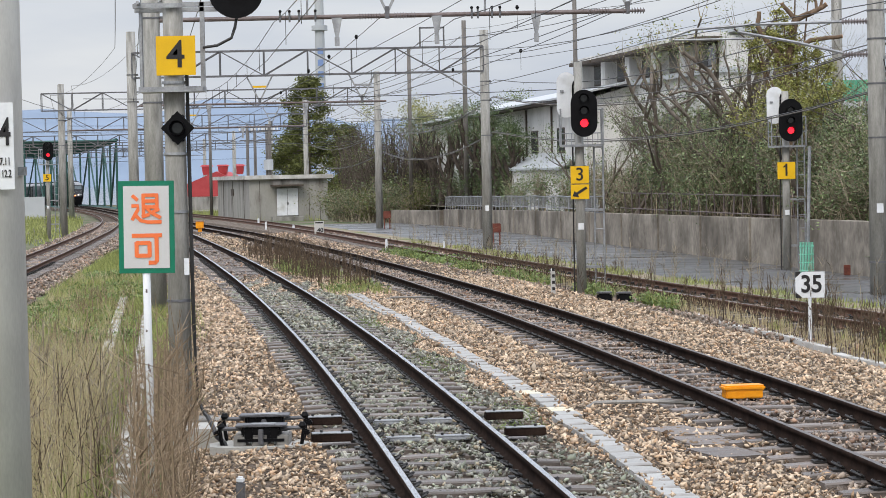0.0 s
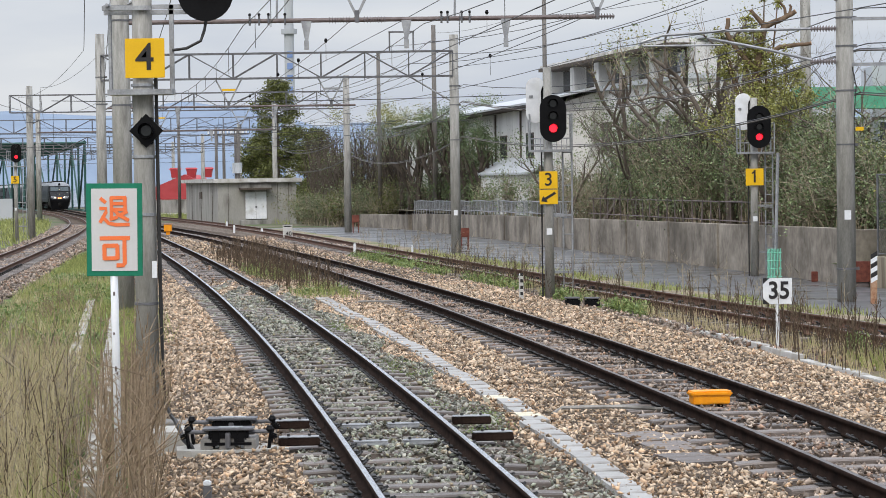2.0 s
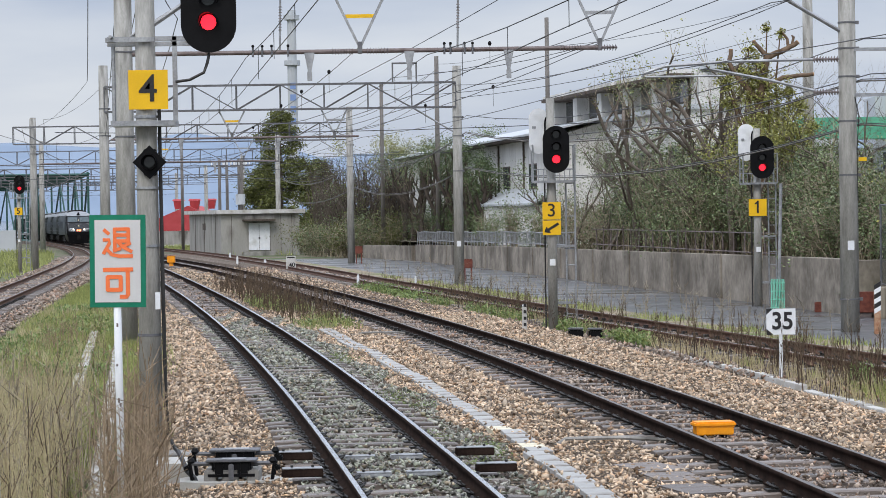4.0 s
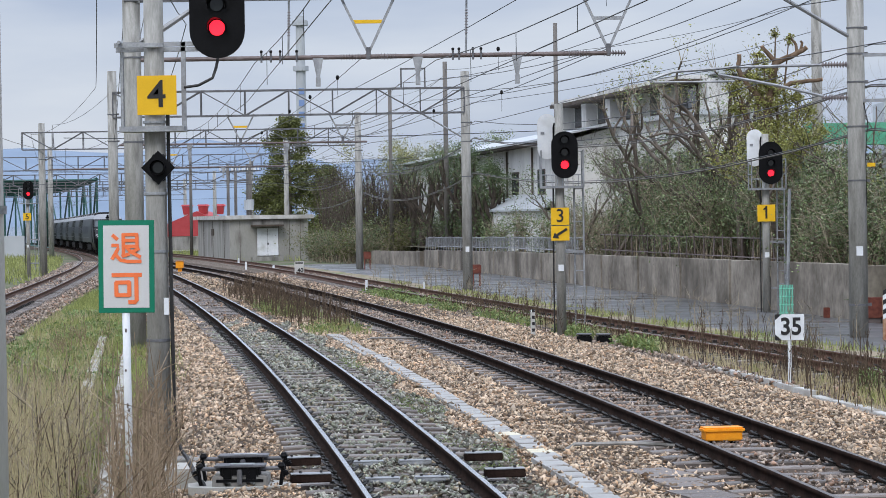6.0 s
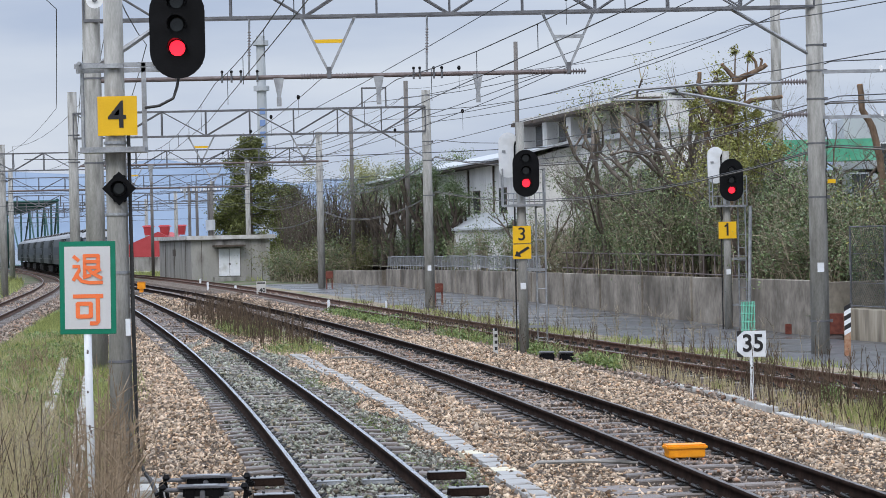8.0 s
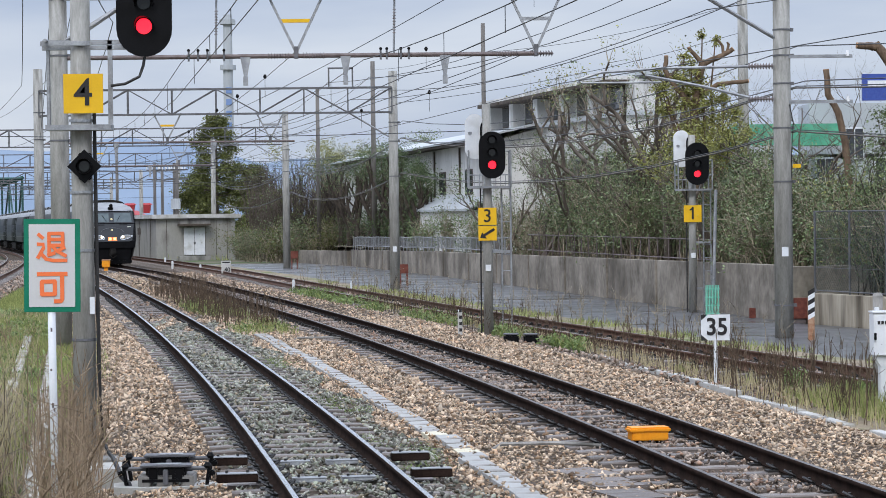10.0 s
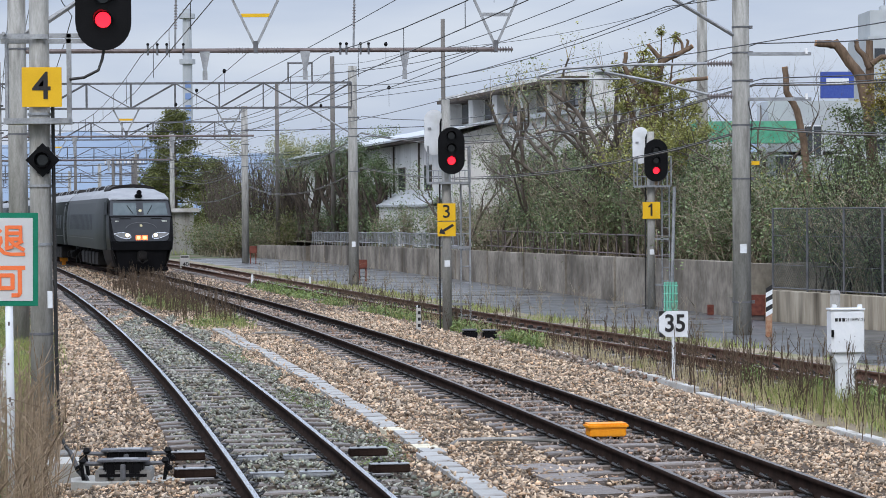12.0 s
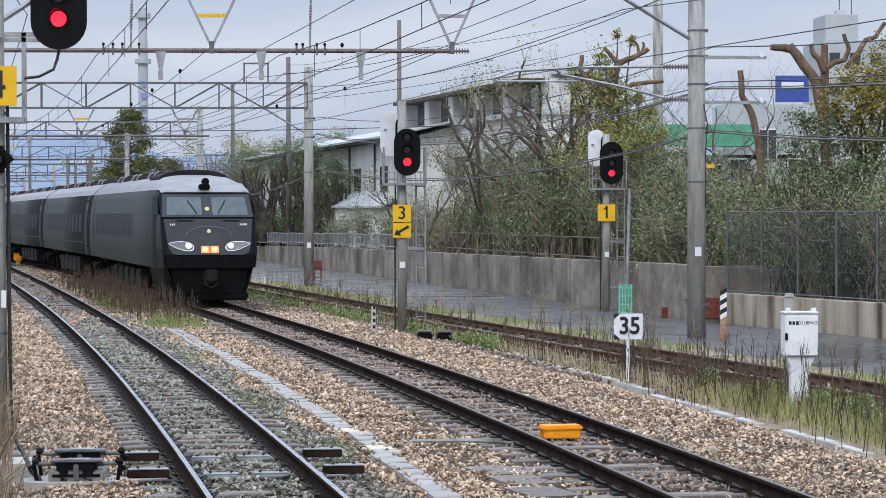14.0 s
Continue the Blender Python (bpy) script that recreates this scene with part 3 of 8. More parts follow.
def cross_tube(x0, x1, y, z, hangs, vees, r=0.05):
    t = thing("cross_span_tube", "rust-brown steel cross tube with insulators", "catenary tube", at=(x0, y, z))
    part("tube", rod(bm_new(), (0, 0, 0), (x1 - x0, 0, 0), r, n=10), RUSTSTEEL, t)
    for x in vees:
        for e in (-1, 1):
            part("insulator", ridged(bm_new(), (x - x0 + e * 0.14, 0, 0), (x - x0 + e * 0.62, 0, 0), 0.075, 8), PORCELAIN, t)
    for x in hangs:
        bm = slab(bm_new(), [(x - x0 - 0.11, -0.02), (x - x0 + 0.11, -0.02), (x - x0 + 0.035, -0.42), (x - x0 + 0.05, -0.44), (x - x0 + 0.05, -0.62), (x - x0 - 0.05, -0.62), (x - x0 - 0.05, -0.44), (x - x0 - 0.035, -0.42)], -0.05, 0.05)
        part("drop_bracket", bm, STEEL, t)
    return t


pole(8.72, 51.3, 0.205, 8.6, bands=(6.3, 5.75, 5.15, 4.2, 3.05, 0.4), plate=1.55, label="tall grey concrete pole with steel bands by the siding")
pole(0.66, 89.2, 0.19, 7.8, bands=(5.9, 5.2, 3.9), plate=1.2)
pole(-4.95, 132.0, 0.2, 8.3, bands=(6.2, 5.0))
pole(-12.3, 182.0, 0.2, 8.6, bands=(6.0,))
pole(-6.72, 51.3, 0.215, 8.8, bands=(5.9, 4.1), label="thick grey concrete pole behind the signal post")
pole(-12.45, 89.2, 0.2, 8.0, bands=(6.4, 5.4))
pole(-22.5, 133.0, 0.2, 8.0, bands=(6.0, 4.6))
pole(-26.6, 157.0, 0.22, 9.0, bands=(6.0, 4.6))
pole(-34.0, 205.0, 0.24, 9.2, bands=(6.0,))
pole(-24.2, 127.0, 0.24, 9.5, bands=(6.0,))

truss(-6.85, 8.7, 51.3, 7.12, 8.1)
truss(-12.4, 0.62, 89.2, 6.28, 7.2)
truss(-23.5, -4.9, 132.5, 6.45, 7.4, panel=1.7)
truss(-34.0, -12.2, 182.0, 6.4, 7.4, panel=1.9)
for k, y in enumerate((222.0, 258.0, 296.0)):
    xc = across("main", y)
    truss(xc - 12, xc + 14, y, 6.2 + float(fall(y)), 7.2 + float(fall(y)), panel=2.0, size=0.08)
    pole(xc - 12, y, 0.22, 8.2)
    pole(xc + 14, y, 0.22, 8.2)
# knee braces from the beams to their poles
for x, y, z, e in ((8.7, 51.3, 6.05, -1), (0.62, 89.2, 5.3, -1), (-4.9, 132.2, 5.4, -1), (-6.85, 51.3, 6.05, 1)):
    t = thing("knee_brace", "grey steel knee brace between pole and beam", "brace", "knee braces", at=(x, y, z))
    for d in (-0.06, 0.06):
        part("strut", rod(bm_new(), (0, d, 0), (e * 1.75, d, 1.06), 0.035, n=6), STEEL, t)
for x, w, yel in ((-1.67, 1.15, True), (3.45, 1.1, False)):
    vee(x, 51.3, 7.1, 5.9, w, yel)
for x, w, yel in ((-7.7, 1.0, True), (-3.9, 1.0, False)):
    vee(x, 89.2, 6.28, 5.3, w, yel)
for x, w, yel in ((-15.2, 1.0, True), (-10.8, 1.0, False)):
    vee(x, 132.3, 6.45, 5.5, w, yel)
cross_tube(-6.65, 3.5, 51.3, 5.85, (-2.75, -0.62, 1.5), (-1.67, 3.2))
cross_tube(-12.2, -3.0, 89.2, 5.25, (-9.6, -6.0), (-7.7, -3.9), 0.04)
cross_tube(-22.0, -9.0, 132.3, 5.35, (-17.6, -12.4), (-15.2, -10.8), 0.04)

# ---- signals ----


def stadium(w, h, n=10):
    r = w / 2
    top = [(r * math.cos(a), h / 2 - r + r * math.sin(a)) for a in np.linspace(0, math.pi, n)]
    return top + [(-x, -z) for x, z in top]


def disc(bm, c, r, y0, y1, n=16, r1=None):
    return rod(bm, (c[0], y0, c[1]), (c[0], y1, c[1]), r, r1, n)


def signal_head(t, x, z, w, h, lamps=3, red=True, pitch=0.27, low=0.3, dy=0.0):
    """The black oval board with its lamps, each under a hood, facing the platform."""
    bm = slab(bm_new(), [(x + a, z + b) for a, b in stadium(w, h, 14)], -0.06, -0.02)
    board = part("signal_board", bm, BLACK, t, "black oval backing board")
    case = part("lamp_case", box(bm_new(), (x, 0.09, z), (w * 0.5, 0.22, h * 0.72), bevel=0.03), BLACK, t)
    for k in range(lamps):
        zz = z - h / 2 + low + k * pitch
        lit = red and k == 0
        part("lens", disc(bm_new(), (x, zz), 0.088 if lit else 0.075, -0.075, -0.06), LIT_RED if lit else LENS, board, "lit red lens" if lit else "dark unlit lens", smooth=False)
        bm = bm_new()
        arc = np.linspace(radians(-20), radians(200), 12)
        for a, b in zip(arc, arc[1:]):
            q = []
            for ang in (a, b):
                c, s = math.cos(ang), math.sin(ang)
                reach = 0.1 + 0.12 * max(0, s)
                for r in (0.1, 0.108):
                    for y in (-0.06, -0.06 - reach):
                        q.append(bm.verts.new((x + r * c, y, zz + r * s)))
            for f in ((0, 1, 5, 4), (2, 3, 7, 6), (1, 3, 7, 5)):
                bm.faces.new([q[i] for i in f])
        part("hood", bm, BLACK, board)
    for o in (board, case):
        o.location.y = dy
    return board


def number_plate(t, x, z, w, h, words, size, y=-0.12):
    p = part("number_board", box(bm_new(), (x, y, z), (w, 0.012, h), bevel=0.003), YELLOW, t, "yellow board with a black numeral")
    text("numeral", words, size, p, pose(x, y - 0.009, z), INK, bold=size * 0.007)
    if words == "1":
        part("numeral_flag", slab(bm_new(), [(x + size * a, z + size * b) for a, b in ((-0.02, 0.345), (-0.17, 0.25), (-0.17, 0.16), (-0.02, 0.235))], y - 0.012, y - 0.008), INK, p)
    return p


def signal_post(x, y, base, zc, w, h, zp, plate, numeral, slash, top, r, label, rear=True):
    """A colour-light signal on a concrete post: service cage, ladder, a white-backed head facing away, number boards."""
    b = base + float(fall(y))
    t = thing("railway_signal", label, "railway signal", "railway signals", at=(x, y, b))
    part("post", rod(bm_new(), (0, 0, 0), (0, 0, top - b), r * 0.86, r * 0.72, 18), POLE, t, smooth=True)
    signal_head(t, 0.10, zc - b, w, h, dy=-r - 0.16)
    back = rear and part("rear_head", slab(bm_new(), [(-0.26 + a, zc - b + 0.42 + c) for a, c in stadium(0.42, 1.0, 12)], 0.10, 0.22), WHITE, t, "white-backed signal head facing away", smooth=False)
    if rear:
        part("conduit", pipe(bm_new(), [(-0.12, 0.06, zc - b - 0.3), (-0.12, 0.06, zc - b + 0.62), (-0.1, 0.06, zc - b + 0.7), (0.0, 0.06, zc - b + 0.74)], 0.022), BLACK, back)
        part("hinge", box(bm_new(), (-0.36, 0.085, zc - b + 0.5), (0.08, 0.03, 0.05)), STEEL, back)
    z0, z1 = zc - b - 0.7, zc - b + 0.1
    part("platform", box(bm_new(), (0.05, 0.05, z0), (0.92, 0.7, 0.05)), STEEL, t)
    for xx in (-0.41, 0.51):
        for yy in (-0.3, 0.4):
            part("cage_post", rod(bm_new(), (xx, yy, z0), (xx, yy, z1), 0.018, n=6), STEEL, t)
        for zz in (z0 + 0.4, z1):
            part("cage_rail", rod(bm_new(), (xx, -0.3, zz), (xx, 0.4, zz), 0.016, n=6), STEEL, t)
    for zz in (z0 + 0.28, z1):
        part("cage_rail", rod(bm_new(), (-0.41, 0.4, zz), (0.51, 0.4, zz), 0.016, n=6), STEEL, t)
    for k in range(9):
        xx = -0.41 + 0.115 * k
        part("cage_bar", rod(bm_new(), (xx, -0.3, z0), (xx, -0.3, z0 + 0.28), 0.009, n=5), STEEL, t)
    for xx in (0.42, 0.62):
        part("ladder_rail", rod(bm_new(), (xx - 0.1, 0.15, 0.1), (xx - 0.1, 0.15, z0), 0.022, n=6), STEEL, t)
    k = 0.5
    while k < z0:
        part("rung", rod(bm_new(), (0.32, 0.15, k), (0.52, 0.15, k), 0.011, n=5), STEEL, t)
        k += 0.36
    for zz in (0.75, 2.0):
        part("stay", box(bm_new(), (0.25, 0.1, zz), (0.5, 0.05, 0.06)), STEEL, t)
    number_plate(t, -0.01, zp - b, plate, plate * 0.95, numeral, plate * 1.0, -r - 0.03)
    if slash:
        p = part("direction_board", box(bm_new(), (-0.01, -r - 0.03, zp - b - plate * 0.93), (plate, 0.012, plate * 0.8), bevel=0.003), YELLOW, t, "yellow board with a slanting black bar")
        part("slanting_bar", slab(bm_new(), [(0.13, 0.115), (0.165, 0.07), (-0.05, -0.06), (-0.02, -0.115), (-0.165, -0.095), (-0.12, 0.025), (-0.085, -0.015)], -r - 0.044, -r - 0.037, pose(-0.01, 0, zp - b - plate * 0.93)), INK, p)
    part("tag", box(bm_new(), (0, -r - 0.01, 1.65), (0.12, 0.01, 0.14)), WHITE, t, "small white tag")
    part("cable", pipe(bm_new(), [(-r - 0.03, -0.02, 0), (-r - 0.03, -0.02, 2.5), (-r - 0.02, -0.02, z0)], 0.02), RUBBER, t)
    return t


signal_post(2.44, 52.8, -0.4, 3.72, 0.58, 1.03, 2.38, 0.40, "3", True, 4.85, 0.125, "concrete signal post with a lit red light and yellow board 3")
signal_post(8.57, 65.0, -0.4, 3.73, 0.635, 1.15, 2.38, 0.48, "1", False, 4.52, 0.13, "concrete signal post with a lit red light and yellow board 1")
signal_post(-22.2, 126.5, -0.4, 4.15, 0.56, 1.0, 2.75, 0.42, "5", False, 4.4, 0.12, "distant signal post with a lit red light and yellow board 5", False)

# the tall home signal beside the warning board
SX, SY, SB = -3.29, 27.0, -0.5
s4 = thing("railway_signal", "concrete signal post with bracketed red light and yellow board 4", "railway signal", "railway signals", at=(SX, SY, SB))
part("post", rod(bm_new(), (0, 0, 0), (0, 0, 6.4), 0.135, 0.105, 22), POLE, s4, smooth=True)
part("footing", box(bm_new(), (0.12, -0.08, 0.06), (0.74, 0.6, 0.36), bevel=0.03), CONCRETE, s4)
signal_head(s4, 0.72, 5.25, 0.62, 1.06, low=0.34, pitch=0.26)
for z in (4.83, 4.77):
    part("bracket_arm", box(bm_new(), (0.2, 0.0, z + 0.06), (1.25, 0.05, 0.05)), STEEL, s4)
part("bracket_frame", rod(bm_new(), (-0.36, 0, 3.93), (-0.36, 0, 4.9), 0.022, n=6), STEEL, s4)
part("bracket_frame", box(bm_new(), (0.33, 0, 4.42), (0.05, 0.05, 0.98)), STEEL, s4)
part("bracket_frame", box(bm_new(), (-0.0, -0.14, 3.93), (0.72, 0.34, 0.06)), STEEL, s4)
part("bracket_frame", box(bm_new(), (-0.15, -0.14, 4.87), (0.55, 0.06, 0.05)), STEEL, s4)
part("bracket_frame", rod(bm_new(), (-0.36, 0, 4.9), (-0.36, -0.25, 4.9), 0.02, n=6), STEEL, s4)
part("brace", rod(bm_new(), (0.1, 0.0, 5.05), (0.55, 0.0, 5.35), 0.03, n=6), STEEL, s4)
part("lamp_cable", pipe(bm_new(), [(0.72, 0.03, 4.75), (0.7, -0.02, 4.62), (0.66, -0.05, 4.5), (0.5, -0.05, 4.42), (0.34, -0.05, 4.4)], 0.018), RUBBER, s4)
part("post_cable", pipe(bm_new(), [(0.15, -0.05, 4.2), (0.16, -0.05, 2.0), (0.17, -0.06, 0.9), (0.19, -0.06, 0.45), (0.28, -0.2, 0.3), (0.45, -0.6, 0.2), (0.62, -1.2, 0.22), (0.72, -1.9, 0.3)], 0.022), RUBBER, s4)
number_plate(s4, 0.045, 4.31, 0.44, 0.44, "4", 0.43, -0.16)
bm = slab(bm_new(), [(0.05 + 0.19 * math.cos(a), 3.5 + 0.19 * math.sin(a)) for a in (0, math.pi / 2, math.pi, 3 * math.pi / 2)], -0.2, -0.17)
dia = part("repeater_board", bm, BLACK, s4, "black diamond repeater board")
part("lens", disc(bm_new(), (0.05, 3.5), 0.06, -0.215, -0.2), LENS, dia)
part("hood", rod(bm_new(), (0.05, -0.2, 3.5), (0.05, -0.3, 3.5), 0.085, 0.085, 14, caps=False), BLACK, dia)
part("repeater_case", box(bm_new(), (0.05, -0.12, 3.5), (0.14, 0.12, 0.3), bevel=0.01), BLACK, s4)
for z in (1.55, 2.55, 3.2, 4.0):
    part("steel_band", rod(bm_new(), (0, 0, z), (0, 0, z + 0.03), 0.137, n=18), STEEL_DK if z < 2 else STEEL, s4)
part("tag", box(bm_new(), (0.11, -0.14, 1.95), (0.055, 0.01, 0.19)), WHITE, s4, "small white tag")

# ---- the express train ----
BODY = surface("gunmetal_paint", (0.018, 0.021, 0.0205), (0.028, 0.032, 0.031), 0.42, scale=1.5, fine=20, bump=0.012, spec=0.10)
FACE = surface("nose_grey_paint", (0.022, 0.024, 0.028), (0.034, 0.037, 0.042), 0.35, scale=2, bump=0.01, spec=0.25)
ROOF = surface("silver_roof", (0.20, 0.205, 0.215), (0.30, 0.305, 0.315), 0.45, metal=0.2, scale=2, fine=15, bump=0.03)
GLASS = surface("dark_window_glass", (0.004, 0.005, 0.006), (0.008, 0.009, 0.010), 0.4, bump=0, spec=0.05)
SCREEN = surface("windscreen_glass", (0.06, 0.08, 0.085), (0.10, 0.125, 0.13), 0.05, bump=0, scale=2)
UNDER = surface("underframe_grime", (0.008, 0.007, 0.007), (0.022, 0.02, 0.018), 0.8, scale=3, bump=0.2)
GOLD = surface("gold_emblem", (0.45, 0.38, 0.2), (0.6, 0.52, 0.3), 0.5, metal=0.0, bump=0)
CHROME = surface("chrome_trim", (0.5, 0.5, 0.5), (0.65, 0.65, 0.65), 0.2, metal=1.0, bump=0)
HEADLAMP = glow("lit_headlamp", (1.0, 0.86, 0.58), 14.0, (0.8, 0.8, 0.75))
# the reflector emits by itself, standing in for bulb light thrown on it
REFLECTOR = glow("glowing_reflector", (1.0, 0.72, 0.40), 0.9, (0.5, 0.45, 0.35))
LAMP_BOWL = surface("lamp_bowl", (0.12, 0.12, 0.115), (0.20, 0.195, 0.185), 0.2, bump=0, metal=0.3)
NOSE_BK = surface("gloss_black_paint", (0.004, 0.004, 0.0045), (0.008, 0.008, 0.009), 0.35, scale=3, bump=0, spec=0.08)
FOGLAMP = glow("lit_orange_lamp", (1.0, 0.42, 0.10), 3.2, (0.8, 0.4, 0.2))
FOGRIM = glow("lit_orange_rim", (1.0, 0.18, 0.05), 1.6, (0.7, 0.12, 0.04))
PLATE_INK = surface("pale_lettering", (0.42, 0.42, 0.36), (0.5, 0.5, 0.44), 0.5, bump=0)
DOOR_GAP = surface("black_door_seal", (0.006, 0.006, 0.006), (0.012, 0.012, 0.012), 0.5, bump=0)

# half widths of the car body from skirt to roof ridge
RING = [(1.20, 0.28), (1.33, 0.55), (1.42, 0.95), (1.47, 1.45), (1.475, 1.9), (1.44, 2.4), (1.37, 2.85), (1.30, 3.02), (1.16, 3.2), (0.85, 3.38), (0.45, 3.46), (0.0, 3.48)]


def body_shell(stations, lo, hi):
    """Lofts the rings lo..hi of the body through stations (s along the car, top height, width factor)."""
    bm = bm_new()
    rows = []
    for s, top, k in stations:
        row = [(w * k, min(z, top)) for w, z in RING[lo:hi + 1]]
        left = [bm.verts.new((-w, s, z)) for w, z in row]
        right = [bm.verts.new((w, s, z)) for w, z in row]
        rows.append((left, right))
    for (la, ra), (lb, rb) in zip(rows, rows[1:]):
        for j in range(hi - lo):
            bm.faces.new((la[j], la[j + 1], lb[j + 1], lb[j]))
            bm.faces.new((ra[j + 1], ra[j], rb[j], rb[j + 1]))
    return bm, rows


def close_ends(bm, rows, lo_cap=True):
    for left, right in (rows[0], rows[-1]):
        for j in range(len(left) - 1):
            bm.faces.new((left[j], left[j + 1], right[j + 1], right[j]))
    bmesh.ops.remove_doubles(bm, verts=list(bm.verts), dist=0.0005)


def side_at(z, k=1.0):
    for (wa, za), (wb, zb) in zip(RING, RING[1:]):
        if za <= z <= zb:
            return k * (wa + (wb - wa) * (z - za) / (zb - za))
    return 0.0


def side_panel(bm, s0, s1, z0, z1, proud, steps=3, sides=(-1, 1)):
    """A panel that follows the curved side wall of the car."""
    for e in sides:
        v = []
        for k in range(steps + 1):
            z = z0 + (z1 - z0) * k / steps
            x = e * (side_at(z) + proud)
            v.append((bm.verts.new((x, s0, z)), bm.verts.new((x, s1, z))))
        for a, b in zip(v, v[1:]):
            bm.faces.new((a[0], a[1], b[1], b[0]))


def bogie(car, s):
    g = part("bogie", box(bm_new(), (0, s, 0.55), (1.9, 2.6, 0.22), bevel=0.04), UNDER, car)
    for d in (-1.05, 1.05):
        part("axle", rod(bm_new(), (-0.75, s + d, 0.43), (0.75, s + d, 0.43), 0.07, n=10), UNDER, g)
        for e in (-1, 1):
            part("wheel", rod(bm_new(), (e * 0.5, s + d, 0.43), (e * 0.63, s + d, 0.43), 0.43, n=20), UNDER, g)
            part("axle_box", box(bm_new(), (e * 0.95, s + d, 0.45), (0.22, 0.36, 0.3), bevel=0.04), UNDER, g)


def car_common(name, label, s0):
    car = thing(name, label, "train car", "express train")
    flat = [(s0, 9, 1.0), (19.85, 9, 1.0)]
    return car, flat


def dress(car, s0, rng, nose=False):
    """Windows, doors, roof gear and underfloor boxes shared by all cars."""
    end = 19.85
    for e in (-1, 1):
        for s in ((end - 1.2,) if nose else (s0 + 1.0, end - 1.2)):
            bm = bm_new()
            side_panel(bm, s - 0.42, s + 0.42, 0.96, 2.95, 0.004, 6, (e,))
            d = part("door", bm, DOOR_GAP, car, "black-edged passenger door")
            bm = bm_new()
            side_panel(bm, s - 0.36, s + 0.36, 0.98, 2.9, 0.008, 6, (e,))
            leaf = part("door_leaf", bm, BODY, d)
            bm = bm_new()
            side_panel(bm, s - 0.14, s + 0.14, 1.75, 2.5, 0.012, 3, (e,))
            part("door_window", bm, GLASS, d)
        for s in ((end - 0.06,) if nose else (s0 + 0.0, end - 0.06)):
            bm = bm_new()
            side_panel(bm, s, s + 0.06, 0.96, 3.0, 0.003, 6, (e,))
            part("end_seal", bm, DOOR_GAP, car)
    s = s0 + (3.6 if nose else 2.6)
    while s < end - 2.6:
        bm = bm_new()
        w = 0.95 if not nose else 0.36
        side_panel(bm, s, s + w, 1.72, 2.38, 0.005, 3, (-1,))
        part("window", bm, GLASS, car, "dark tinted window")
        bm = bm_new()
        side_panel(bm, s, s + w, 1.72, 2.38, 0.005, 3, (1,))
        part("window", bm, GLASS, car, "dark tinted window")
        s += w + (0.42 if not nose else 0.30)
    for e in (-1, 1):
        bm = bm_new()
        side_panel(bm, s0 + 1.8 if not nose else s0 + 3.0, end - 0.1, 1.36, 1.39, 0.004, 1, (e,))
        part("side_line", bm, FACE, car)
    for s in np.arange(s0 + (4.2 if nose else 2.2), end - 2, 4.6):
        part("roof_unit", box(bm_new(), (0, s + 1.5, 3.5), (1.5, 2.9, 0.22), bevel=0.06, taper=0.82), UNDER, car, "dark rooftop equipment box")
        for d in (0.5, 1.9):
            part("roof_slat", box(bm_new(), (0, s + d, 3.5), (1.53, 0.3, 0.235), bevel=0.03, taper=0.82), ROOF, car)
    for s in np.arange(5.6, 13.5, 1.7):
        part("underfloor_box", box(bm_new(), (0, s + 0.6, 0.52), (2.5, 1.2 + 0.3 * rng.random(), 0.55), bevel=0.03), UNDER, car)
    bogie(car, 3.0)
    bogie(car, 16.9)


def plate_on(bm, corners, n, lift, back=0.0):
    """A flat plate over the four corners, lifted along the normal n."""
    o = [bm.verts.new(Vector(c) + n * lift) for c in corners]
    bm.faces.new(o)
    if back:
        p = [bm.verts.new(Vector(c) - n * back) for c in corners]
        for j in range(len(o)):
            k = (j + 1) % len(o)
            bm.faces.new((o[j], o[k], p[k], p[j]))


